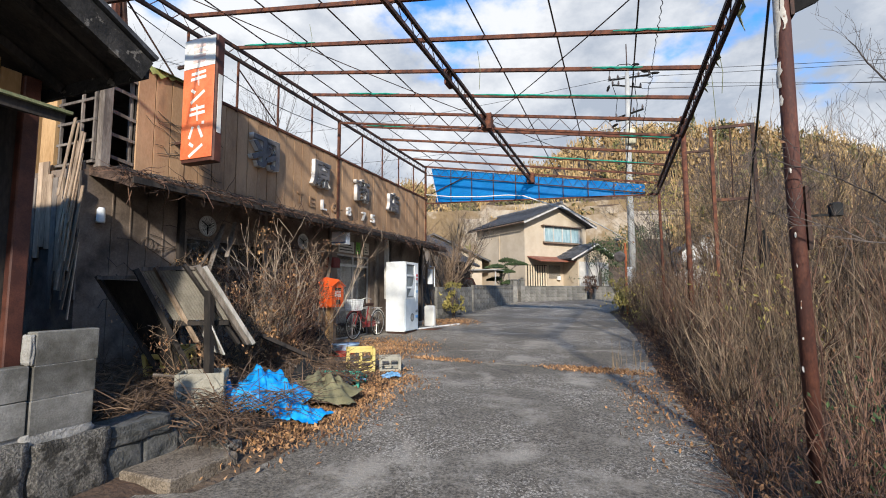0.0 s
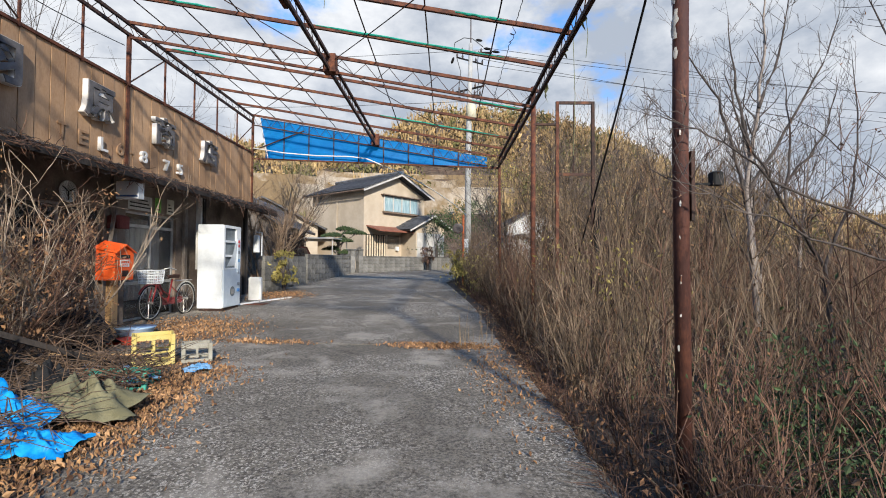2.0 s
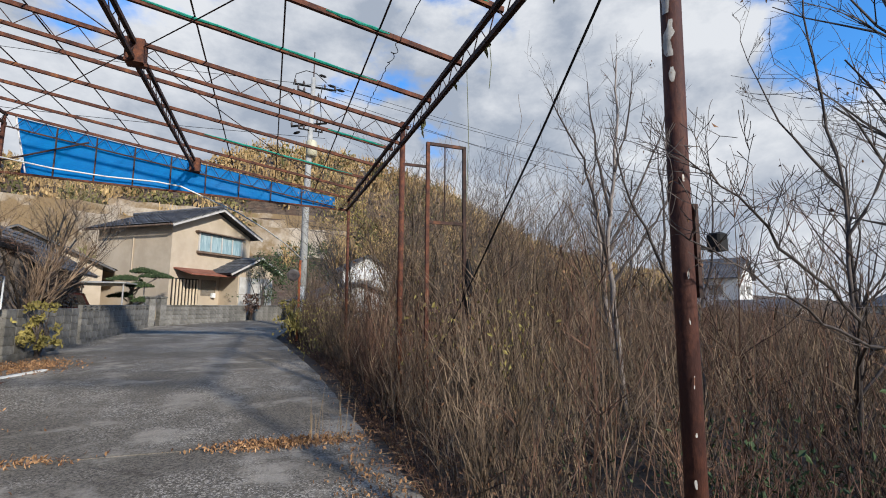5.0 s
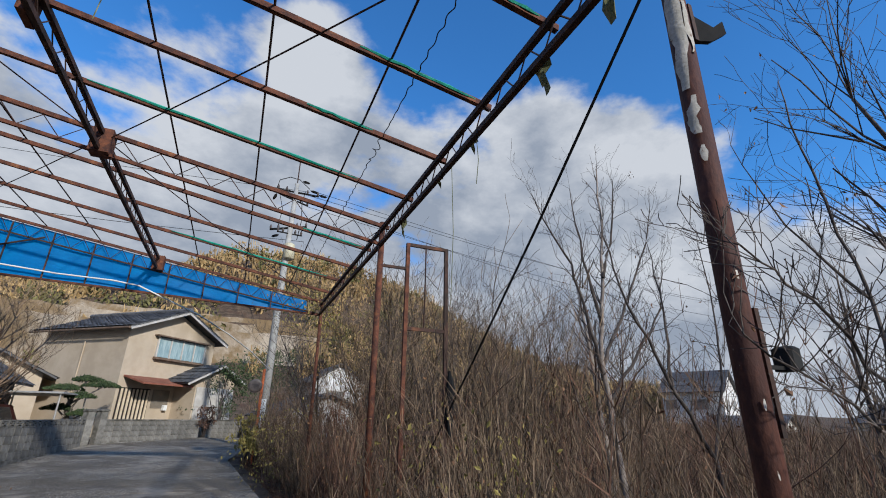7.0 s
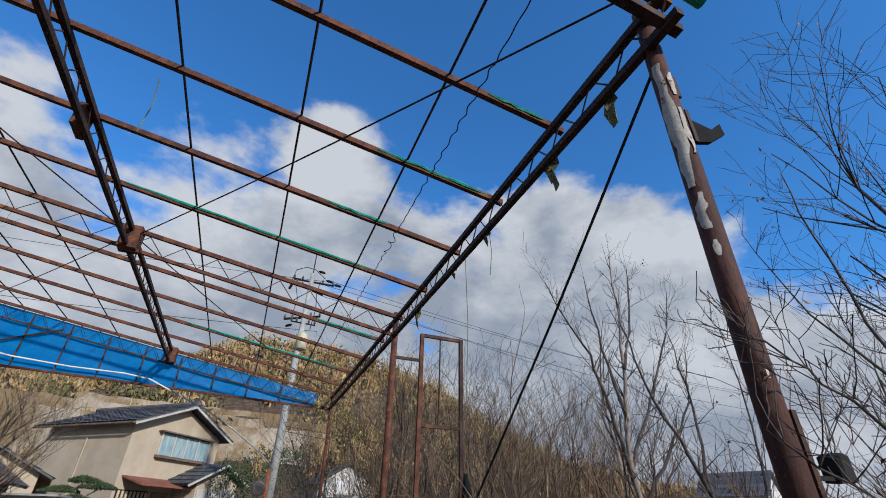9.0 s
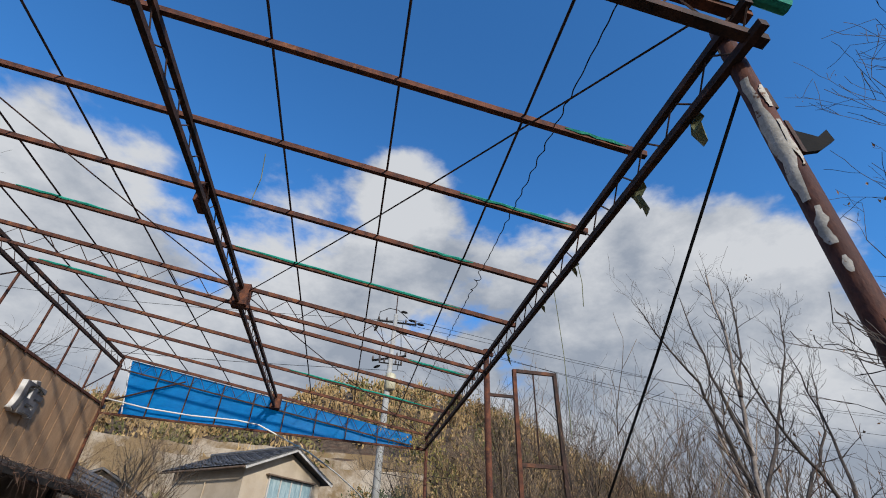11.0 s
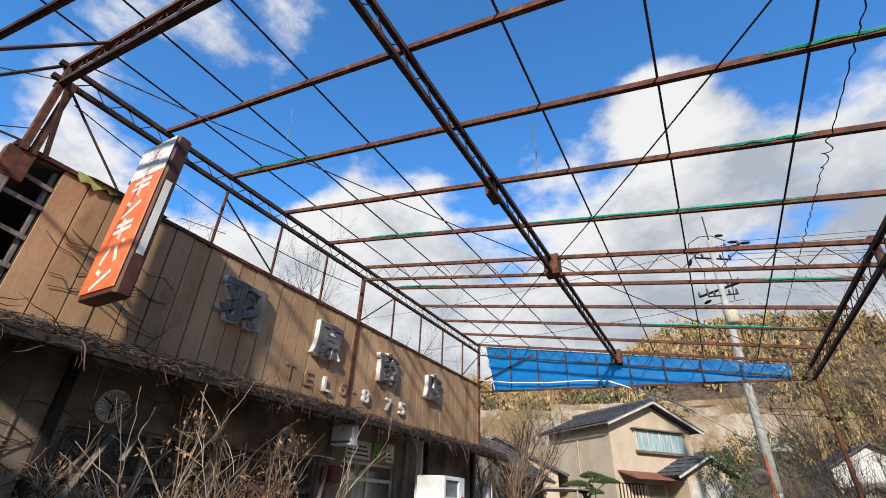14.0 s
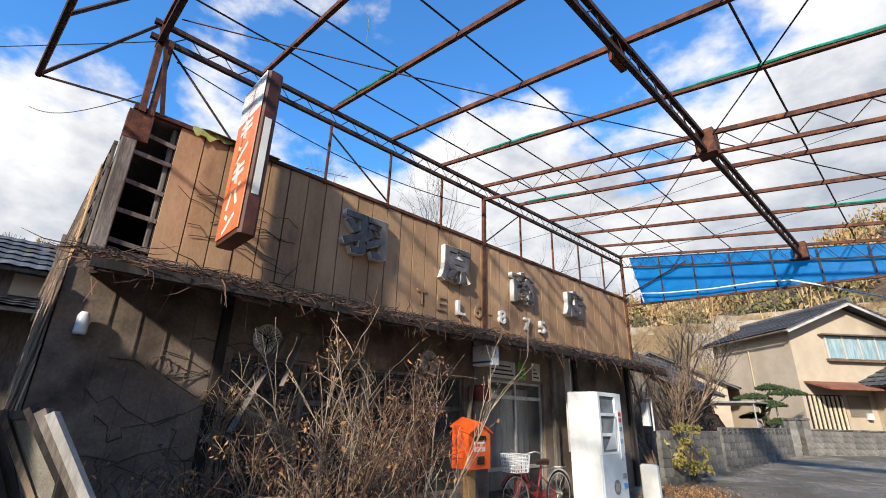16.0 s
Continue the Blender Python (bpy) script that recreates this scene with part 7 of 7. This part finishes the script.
bare_tree("slender bare sapling in the thicket", 3.6, 12.6, 0.0, 4.4, 0.035, 33, 4, 3, spread=0.55, material="stem")
bare_tree("slender bare sapling in the thicket", 3.0, 16.0, 0.1, 4.8, 0.04, 35, 4, 3, spread=0.55, material="stem", leaves=100)
bare_tree("slender bare sapling in the thicket", 5.5, 15.0, 0.0, 5.0, 0.045, 37, 4, 3, spread=0.55, material="stem")
bare_tree("slender bare sapling in the thicket", 9.0, 16.5, 0.0, 5.0, 0.05, 39, 4, 3, spread=0.6, material="dark_bark")
bare_tree("slender bare sapling in the thicket", 8.2, 7.2, -0.2, 5.4, 0.05, 41, 4, 3, spread=0.65, material="dark_bark")
thick_shrubs = [bare_tree("tall twiggy bare shrub behind the sign frame", x, y, land(x, y) - 0.05, h, 0.028, seed, 4, 3, spread=0.6, stems=6, material=m, leaves=n_, name="bare_shrub") for x, y, h, seed, m, n_ in ((2.6, 13.2, 4.9, 71, "stem", 90), (4.4, 13.6, 5.4, 73, "dark_bark", 40), (6.0, 13.0, 5.0, 75, "stem", 60))]
for x, y, k, turn, size in ((3.5, 15.6, 0, 70, 1.1), (5.6, 16.2, 1, 140, 1.12), (7.6, 16.0, 2, 200, 1.1), (2.3, 17.8, 1, 260, 1.1), (9.4, 17.2, 0, 20, 0.8), (7.4, 13.6, 1, 310, 0.8), (3.6, 11.6, 2, 100, 0.72), (5.2, 11.4, 0, 190, 0.75), (8.8, 13.4, 2, 40, 0.6), (4.6, 19.5, 2, 150, 1.2)):
    copy_thing(thick_shrubs[k], pose(x, y, land(x, y) - 0.05, 0, 0, turn) @ Matrix.Scale(size, 4))
bare_tree("tall bare tree standing behind the shop roof", -12.5, 11.4, 0.2, 8.6, 0.09, 121, 4, 3, spread=0.6, stems=3, material="dark_bark")
bare_tree("tall bare tree standing behind the shop roof", -12.8, 13.9, 0.2, 8.4, 0.08, 123, 4, 3, spread=0.6, stems=3, material="bark")
antenna = thing("tv_antenna", "thin grey television antenna on the shop roof", "antenna", (-10.0, 8.4, 4.2))
part("mast", Shape().tube([(0, 0, 0), (0, 0, 2.9)], 0.016, 6), M["pole"], antenna)
part("boom", Shape().tube([(0, -0.75, 2.68), (0, 0.35, 2.88)], 0.012, 5), M["pole"], antenna)
for k in range(7):
    y = -0.7 + 0.16 * k
    part("element", Shape().tube([(-0.28 + 0.015 * k, y, 2.70 + 0.18 * (y + 0.7)), (0.28 - 0.015 * k, y, 2.70 + 0.18 * (y + 0.7))], 0.006, 4), M["pole"], antenna)
bare_tree("many-stemmed bare shrub at the end of the shop", -6.6, 16.6, 0.3, 4.9, 0.045, 43, 4, 3, spread=0.62, stems=9, material="tan_stem", leaves=120, name="bare_shrub")
bare_tree("many-stemmed bare shrub at the end of the shop", -7.2, 19.5, 0.4, 4.6, 0.04, 45, 4, 2, spread=0.6, stems=6, material="stem", name="bare_shrub")
for i, (x, y, h) in enumerate(((-5.55, 6.6, 2.3), (-5.55, 7.2, 2.6), (-5.1, 6.0, 1.8), (-5.6, 5.7, 2.0), (-5.1, 5.3, 1.4), (-5.4, 4.9, 1.4), (-5.1, 4.5, 1.3), (-4.85, 4.9, 1.2), (-5.3, 6.9, 2.0))):
    bare_tree("tangled dead shrub with curled leaves before the shop", x, y, gz(x, y), h, 0.016, 60 + i, 4, 2, (0.12, -0.05), 0.75, 5, ("tan_stem", "stem", "red_stem")[i % 3], 420, 0.02, "dead_shrub")

for i, (x, y, h, n_) in enumerate(((-5.35, 6.35, 2.5, 40), (-5.45, 7.3, 2.7, 30))):
    bare_tree("pale-stemmed dead shrub with hanging leaves before the shop", x, y, gz(x, y), h, 0.017, 110 + 2 * i + 1, 3, 2, (0.1, -0.08), 0.6, 3, "pale_stem", n_, 0.1, "dead_shrub")

# creepers on the sooty wall and on the front
rnd = random.Random(77)
for i in range(16):
    sh = Shape()
    y, z = rnd.uniform(4.2, 5.6), rnd.uniform(1.0, 2.6)
    pts = [Vector((WX + 0.02, y, z))]
    for _ in range(8):
        pts.append(pts[-1] + Vector((0, rnd.uniform(-0.05, 0.28), rnd.uniform(-0.15, 0.12))))
    solid("wall_creeper", sh.tube(pts, 0.005, 4), M["dark_bark"], "leafless creeper stem on the sooty wall", "creeper", group="wall creepers")
for i in range(9):
    z, y = 3.25 + 0.75 * rnd.random(), rnd.uniform(4.5, 5.1)
    pts = [Vector((FX + 0.02, y, z))]
    for _ in range(7):
        pts.append(pts[-1] + Vector((0, rnd.uniform(0.05, 0.22), rnd.uniform(-0.1, 0.05))))
    solid("wall_creeper", Shape().tube(pts, 0.004, 4), M["dark_bark"], "leafless creeper stem over the false front", "creeper", group="wall creepers")

# olive sheet caught under the cap of the false front
flap = Shape()
for i in range(13):
    f = i / 12
    y, drop = 4.60 + 0.58 * f, (0.15 * (1 - f) + 0.02) * (0.75 + 0.3 * math.sin(i * 1.9)) * min(1, 0.4 + 4 * f)
    wave = 0.012 * math.sin(i * 1.3)
    flap.v += [(FX - 0.06, y, 4.578), (FX + 0.036, y, 4.580 + 0.3 * abs(wave)), (FX + 0.046 + wave, y, 4.575 - drop)]
flap.f += [(3 * i + a, 3 * i + a + 3, 3 * i + a + 4, 3 * i + a + 1) for i in range(12) for a in range(2)]
part("olive_flap", flap, mat("yellow-green sheet", (0.20, 0.22, 0.06), (0.36, 0.36, 0.13), 6, 0.7, bump=0.3, fine=40), shop, "torn yellow-green sheet", True)

# dead creeper matted along the lip of the eave
rnd = random.Random(33)
eave_vines = Shape()
for i in range(600):
    y = 4.0 + 11.0 * rnd.random() ** 1.25
    p = Vector((-5.49 + rnd.uniform(-0.25, 0.03), y, 2.765 + rnd.uniform(-0.05, 0.03)))
    p.z += 0.45 * max(0.0, -5.52 - p.x)
    d = Vector((rnd.gauss(0, 0.15), rnd.gauss(0, 1.0), rnd.gauss(-0.12, 0.22))).normalized() * rnd.uniform(0.12, 0.5)
    eave_vines.tube((p, p + d * 0.35 + Vector((0.02, 0, 0.03)), p + d * 0.7 + Vector((0.02, 0, -0.01)), p + d), (0.007, 0.006, 0.005, 0.002), 3, False)
    if i % 4 == 0:
        eave_vines.tube((p, p + Vector((0.02, 0.02, -0.08)), p + Vector((0.015, rnd.gauss(0, 0.04), -rnd.uniform(0.06, 0.18)))), (0.004, 0.003, 0.0015), 3, False)
solid("eave_creeper", eave_vines, M["red_stem"], "dead reddish creeper matted along the eave", "creeper", "stuff")

# thicket right of the lane
rnd = random.Random(5)
tan, red, dry, green, straw = Shape(), Shape(), Shape(), Shape(), Shape()
for i in range(760):
    # one root throwing up a fan of straight shoots
    u = rnd.random()
    cx, cy = 1.12 + 6.8 * u ** 1.45, 1.6 + 23.0 * rnd.random() ** 1.15
    if math.hypot(cx + 0.4, cy - 1.5) < 2.4 or math.hypot(cx - 1.35, cy - 4.33) < 0.2:
        continue
    if cy > 13:
        cx += right_edge(cy) - 0.45
    k = noise.noise((cx * 0.5, cy * 0.35, 8)) + rnd.gauss(0, 0.22)
    sh = red if k > 0.10 else straw if k < -0.42 and cx > 1.9 else tan
    if cx < 3.6 and cy < 5.8:
        sh = red
        if i % 2:
            continue
    tall = rnd.uniform(1.0, 2.3) * (0.55 + 0.45 * min(1, (cx - right_edge(min(cy, 24)) + 0.1) / 1.1)) * (1.0 + 0.45 * noise.noise((cx * 0.75, cy * 0.75, 1)))
    if cx < 3.4 and cy < 5.6:
        tall *= 0.52
    for _ in range(rnd.randint(6, 13)):
        x, y = cx + rnd.gauss(0, 0.09), cy + rnd.gauss(0, 0.09)
        h = tall * rnd.uniform(0.55, 1.15)
        pts, rad = [Vector((x, y, land(x, y) - 0.03))], [rnd.uniform(0.0035, 0.0085)]
        d = Vector((rnd.gauss(-0.05, 0.19), rnd.gauss(0, 0.18), 1)).normalized()
        for k in range(3):
            d = (d + Vector((rnd.gauss(0, 0.07), rnd.gauss(0, 0.07), 0.03))).normalized()
            pts.append(pts[-1] + d * h / 3)
            rad.append(rad[0] * (1 - 0.27 * (k + 1)))
        sh.tube(pts, rad, 3, False)
        for _ in range(rnd.randint(4, 9)):
            k = rnd.randint(1, 3)
            side = (d + Vector((rnd.gauss(0, 0.5), rnd.gauss(0, 0.5), rnd.uniform(0.0, 0.4)))).normalized()
            q = pts[k] + side * rnd.uniform(0.12, 0.5)
            sh.tube((pts[k], pts[k].lerp(q, 0.5) + Vector((0, 0, 0.02)), q), (0.0035, 0.0028, 0.0014), 3, False)
            if rnd.random() < 0.35:
                dry.leaf(q - Vector((0, 0, rnd.uniform(0, 0.1))), rnd.uniform(0.01, 0.026), rnd)
for i in range(1500):
    # bent and broken stems lying through the shoots
    x, y = 1.05 + 6.0 * rnd.random() ** 1.6, 2.6 + 20.0 * rnd.random() ** 1.15
    if math.hypot(x + 0.4, y - 1.5) < 2.6:
        continue
    if y > 13:
        x += right_edge(y) - 0.45
    p = Vector((x, y, land(x, y) + rnd.uniform(0.0, 0.5)))
    d = Vector((rnd.gauss(0, 1), rnd.gauss(0, 1), rnd.uniform(0.1, 1.0))).normalized() * rnd.uniform(0.3, 0.9)
    if p.x + d.x < 0.95:
        d.x = abs(d.x)
    (red if i % 3 else tan).tube((p, p + d * 0.5 + Vector((0, 0, 0.08)), p + d), (0.0045, 0.0035, 0.0015), 3, False)
for i in range(7400):
    x, y = 0.88 + 4.5 * rnd.random() ** 1.8, 2.0 + 20 * rnd.random() ** 1.3
    dry.leaf(Vector((x, y, land(x, y) + rnd.uniform(0.0, 0.35))), rnd.uniform(0.014, 0.035), rnd)
for cx, cy, n_, s in ((2.1, 4.2, 1500, 0.3), (2.5, 4.8, 1600, 0.36), (3.1, 5.2, 1500, 0.45), (1.8, 3.6, 700, 0.25), (2.1, 6.4, 90, 0.3), (3.0, 7.5, 120, 0.4), (1.6, 8.2, 40, 0.2)):
    for _ in range(n_):
        green.leaf(Vector((cx + rnd.gauss(0, s), cy + rnd.gauss(0, s), land(cx, cy) + abs(rnd.gauss(0.2, 0.36)))), rnd.uniform(0.012, 0.030), rnd)
yellow = Shape()
for cx, cy, cz, n_, s in ((2.0, 7.2, 1.2, 130, 0.28), (0.75, 15.5, 0.9, 500, 0.45), (1.6, 9.0, 1.3, 90, 0.3), (1.2, 14.9, 4.2, 500, 0.32), (0.4, 14.85, 4.4, 160, 0.25), (2.2, 15.2, 3.6, 260, 0.5), (2.5, 17.0, 3.4, 320, 0.7)):
    for _ in range(n_):
        yellow.leaf(Vector((cx + rnd.gauss(0, s), cy + rnd.gauss(0, s), cz + rnd.gauss(0, s))), rnd.uniform(0.02, 0.045), rnd)
for i in range(4200):
    x, y = 0.84 + 2.0 * rnd.random() ** 2.4, 2.5 + 19 * rnd.random() ** 1.25
    if y > 13:
        x += right_edge(y) - 0.45
    p = Vector((x, y, land(x, y)))
    d = Vector((rnd.gauss(-0.15, 0.35), rnd.gauss(0, 0.35), 1)).normalized() * rnd.uniform(0.12, 0.42)
    (straw if i % 16 == 0 else red).tube((p, p + d * 0.6, p + d + Vector((d.x, d.y, -0.25 * d.length))), (0.0035, 0.0028, 0.001), 3, False)
for i in range(150):
    x, y = 1.5 + 9.0 * rnd.random(), 5.5 + 19 * rnd.random()
    if y > 13:
        x += right_edge(y) - 0.45
    p, h = Vector((x, y, land(x, y))), rnd.uniform(1.8, 3.6)
    sh = red if rnd.random() < 0.3 else tan
    d = Vector((rnd.gauss(0, 0.12), rnd.gauss(0, 0.12), 1)).normalized()
    pts = [p + d * h * k / 4 + Vector((rnd.gauss(0, 0.04), rnd.gauss(0, 0.04), 0)) for k in range(5)]
    sh.tube(pts, (0.016, 0.013, 0.010, 0.007, 0.003), 4, False)
    for k in range(1, 5):
        for _ in range(3):
            side = (d * 0.7 + Vector((rnd.gauss(0, 0.6), rnd.gauss(0, 0.6), 0.2))).normalized()
            branch(sh, rnd, pts[k], side, h * rnd.uniform(0.15, 0.3), 0.006, 1, 3, 0.12, 0.6)
far_scrub = Shape()
for i in range(1900):
    cx, cy = 7.2 + 26 * rnd.random() ** 1.3, 0.5 + 32 * rnd.random()
    tall = rnd.uniform(0.8, 1.9) * (1 + 0.4 * noise.noise((cx * 0.4, cy * 0.4, 6)))
    for _ in range(8):
        x, y = cx + rnd.gauss(0, 0.25), cy + rnd.gauss(0, 0.25)
        p, d = Vector((x, y, land(x, y) - 0.05)), Vector((rnd.gauss(0, 0.2), rnd.gauss(0, 0.2), 1)) * tall * rnd.uniform(0.6, 1.1)
        far_scrub.tube((p, p + d * 0.55, p + d + Vector((rnd.gauss(0, 0.08), rnd.gauss(0, 0.08), 0))), (0.011, 0.008, 0.003), 3, False)
        for k in (0.5, 0.7):
            q = p + d * k
            far_scrub.tube((q, q + Vector((rnd.gauss(0, 0.16), rnd.gauss(0, 0.16), rnd.uniform(0.15, 0.45)))), (0.005, 0.002), 3, False)
solid("far_scrub", far_scrub, M["brush"], "dry brown scrub spreading over the waste land", "scrub", "stuff")
solid("dry_thicket", tan, M["stem"], "dense dry brown stems beside the lane", "thicket", "stuff")
solid("straw_thicket", straw, M["straw"], "bleached dry grass stalks beside the lane", "thicket", "stuff")
solid("red_thicket", red, M["red_stem"], "dense reddish dry stems beside the lane", "thicket", "stuff")
solid("thicket_leaves", dry, M["dark_leaf"], "withered leaves caught in the thicket", "leaves", "stuff")
solid("undergrowth", green, M["evergreen"], "dark green undergrowth at the thicket foot", "undergrowth", "stuff")
solid("climber_leaves", yellow, M["yellow_leaf"], "yellowing climber leaves on stems and frame", "leaves", "stuff")

rnd = random.Random(52)
for i in range(16):
    x = rnd.uniform(-0.1, 0.45)
    y = 8.435 + rnd.gauss(0, 0.012)
    p, h = Vector((x, y, gz(x, y) - 0.03)), rnd.uniform(0.25, 0.75)
    d = Vector((rnd.gauss(0, 0.10), rnd.gauss(0, 0.10), 1)).normalized() * h
    solid("weed_stalk", Shape().tube((p, p + d * 0.5, p + d), (0.004, 0.003, 0.0015), 4), M["straw"], "thin dry weed stalk growing from the concrete joint", "weed", group="weeds in the joint")

# litter: fallen leaves and twigs
rnd = random.Random(8)
leaves, old_leaves = Shape(), Shape()
for cx, cy, sx, sy, n_ in ((-3.25, 4.6, 0.35, 0.5, 900), (-3.35, 5.6, 0.3, 0.6, 900), (-3.9, 4.1, 0.5, 0.3, 500), (-4.6, 8.9, 0.5, 0.5, 500), (-5.0, 9.6, 0.5, 0.5, 600), (-5.2, 14.6, 0.4, 0.5, 700), (-0.35, 8.4, 0.42, 0.10, 620), (-3.2, 8.4, 0.4, 0.08, 160), (0.4, 6.8, 0.22, 0.9, 240), (0.75, 9.5, 0.15, 2.5, 260), (-0.75, 2.3, 0.06, 0.04, 30), (-3.5, 6.6, 0.4, 0.3, 350)):
    for _ in range(int(n_ * 2.3)):
        x, y = rnd.gauss(cx, sx), rnd.gauss(cy, sy)
        (leaves if rnd.random() < 0.55 else old_leaves).leaf(Vector((x, y, gz(x, y) + 0.010 + abs(rnd.gauss(0, 0.018)))), rnd.uniform(0.014, 0.036) if x < -2.6 else rnd.uniform(0.012, 0.030), rnd)
solid("fallen_leaves", old_leaves, M["dark_leaf"], "old brown leaves drifted on the concrete", "leaves", "stuff")
solid("fallen_leaves", leaves, M["dead_leaf"], "dry tan leaves drifted on the concrete", "leaves", "stuff")
mound = Shape()
n = 36
for j in range(n + 1):
    for i in range(n + 1):
        x, y = -6.3 + 3.1 * i / n, 3.1 + 4.6 * j / n
        e = min(i, n - i, j, n - j) / 6
        mound.v.append((x, y, gz(x, y) - 0.06 + min(1, e) * (1 - 0.85 * soft(5.6, 6.5, y) * soft(-5.2, -4.6, x)) * (0.16 + 0.16 * (1 - i / n) + 0.10 * noise.noise((x * 2, y * 2, 4)))))
mound.f += [(j * (n + 1) + i, j * (n + 1) + i + 1, (j + 1) * (n + 1) + i + 1, (j + 1) * (n + 1) + i) for j in range(n) for i in range(n)]
solid("earth_bank", mound, M["soil"], "low bank of earth and litter before the shop", "bank", "structure", True)
twigs = Shape()
for i in range(4600):
    x, y = rnd.uniform(-6.1, -3.35), rnd.uniform(3.3, 7.6)
    if y > 6.3 and x > -4.9:
        continue
    h0 = gz(x, y) + 0.08 + 0.16 * (-3.3 - x) / 2.8
    p = Vector((x, y, h0 + rnd.uniform(0, 0.22)))
    d = Vector((rnd.gauss(0, 1), rnd.gauss(0, 1), rnd.gauss(0.1, 0.35))).normalized()
    ln = rnd.uniform(0.15, 0.65)
    twigs.tube((p, p + d * ln * 0.5 + Vector((0, 0, 0.05)), p + d * ln), (0.005, 0.004, 0.002), 3, False)
solid("dead_brush", twigs, M["brush"], "tangled dead vines and twigs over the litter", "brush", "stuff")
bleaf = Shape()
for i in range(2600):
    x, y = rnd.uniform(-6.0, -3.3), rnd.uniform(3.4, 7.4)
    if y > 6.2 and x > -4.9:
        continue
    bleaf.leaf(Vector((x, y, gz(x, y) + 0.1 + 0.14 * (-3.3 - x) / 2.8 + rnd.uniform(0, 0.12))), rnd.uniform(0.014, 0.036), rnd)
solid("bank_leaves", bleaf, M["dark_leaf"], "brown leaves strewn over the bank", "leaves", "stuff")
for a, b, m in (((-4.9, 5.9, 0.35), (-3.55, 5.4, 0.16), "old_wood"), ((-4.2, 6.4, 0.2), (-3.4, 5.9, 0.08), "ply"), ((-4.8, 3.9, 0.42), (-4.0, 4.2, 0.36), "old_wood"), ((-4.6, 6.1, 0.3), (-3.9, 6.6, 0.2), "ply")):
    solid("loose_stick", Shape().tube((a, b), (0.018, 0.012), 6), M[m], "loose grey stick lying on the litter", "stick", group="loose sticks")

# garden pine and shrubs by the house
pine = thing("garden_pine", "cloud-pruned green pine behind the lattice wall", "tree", (-6.35, 26.6, 0.6))
part("trunk", Shape().tube([(0, 0, 0), (0.1, 0, 0.7), (-0.1, 0.1, 1.4), (0.2, 0, 2.1)], (0.12, 0.1, 0.08, 0.05), 8), M["bark"], pine, "", True)
for cx, cy, cz, s in ((-0.25, 0, 2.05, 0.62), (0.95, 0.1, 2.2, 0.66), (-0.35, 0.1, 1.3, 0.50), (0.45, 0, 1.1, 0.42), (0.3, 0.3, 2.42, 0.5), (0.35, -0.3, 1.75, 0.45)):
    lv = Shape()
    for _ in range(1900):
        a, q = rnd.uniform(0, 6.283), math.sqrt(rnd.random())
        lump = 1 + 0.22 * math.sin(a * 3 + cx * 5) + 0.1 * math.sin(a * 7)
        dome = 0.20 * (1 - q * q)
        lv.leaf(Vector((cx + s * lump * q * math.cos(a), cy + s * lump * q * math.sin(a), cz + dome * rnd.uniform(0.1, 1.1) + rnd.gauss(0, 0.02))), rnd.uniform(0.022, 0.05), rnd)
    tagged(part("foliage_pad", lv, M["evergreen"], pine, "flat pad of green needles"), kind="stuff")
    part("limb", Shape().tube([(0.05, 0, cz * 0.7), (cx, cy, cz - 0.02)], (0.05, 0.025), 6), M["bark"], pine)


def leafy(name, label, x, y, z, h, s, n_, material, seed):
    rnd = random.Random(seed)
    t = thing(name, label, "shrub", (x, y, z))
    lv = Shape()
    for _ in range(9):
        part("stem", Shape().tube([(0, 0, 0), (rnd.gauss(0, s * 0.3), rnd.gauss(0, s * 0.3), h * 0.5), (rnd.gauss(0, s * 0.5), rnd.gauss(0, s * 0.5), h * 0.9)], (0.03, 0.02, 0.008), 5), M["dark_bark"], t)
    for _ in range(26):
        c = Vector((rnd.gauss(0, s * 0.5), rnd.gauss(0, s * 0.5), h * rnd.uniform(0.3, 1.0)))
        clump(lv, c, s * 0.35, n_ // 26, 0.06, rnd)
    part("foliage", lv, M[material], t)
    return t


leafy("garden_shrub", "dense green garden shrub beside the house", -0.9, 31.0, 0.7, 3.6, 1.5, 2400, "evergreen", 3)
leafy("garden_shrub", "dark green shrub behind the shed", 1.5, 33.5, 1.0, 4.6, 2.0, 2600, "evergreen", 4)
leafy("garden_shrub", "red-tinged garden shrub in the wall gap", -1.5, 29.7, 0.7, 1.5, 0.5, 600, "red_stem", 5)
leafy("wall_shrub", "yellow-green weeds against the block wall", -5.55, 15.9, 0.25, 1.3, 0.35, 700, "yellow_leaf", 6)
leafy("wall_shrub", "dark shrub behind the block wall", -7.6, 21.5, 0.5, 1.9, 0.8, 900, "red_stem", 7)
leafy("lane_shrub", "yellow-green weeds at the lane's far edge", 0.15, 19.2, 0.3, 1.4, 0.5, 800, "yellow_leaf", 8)
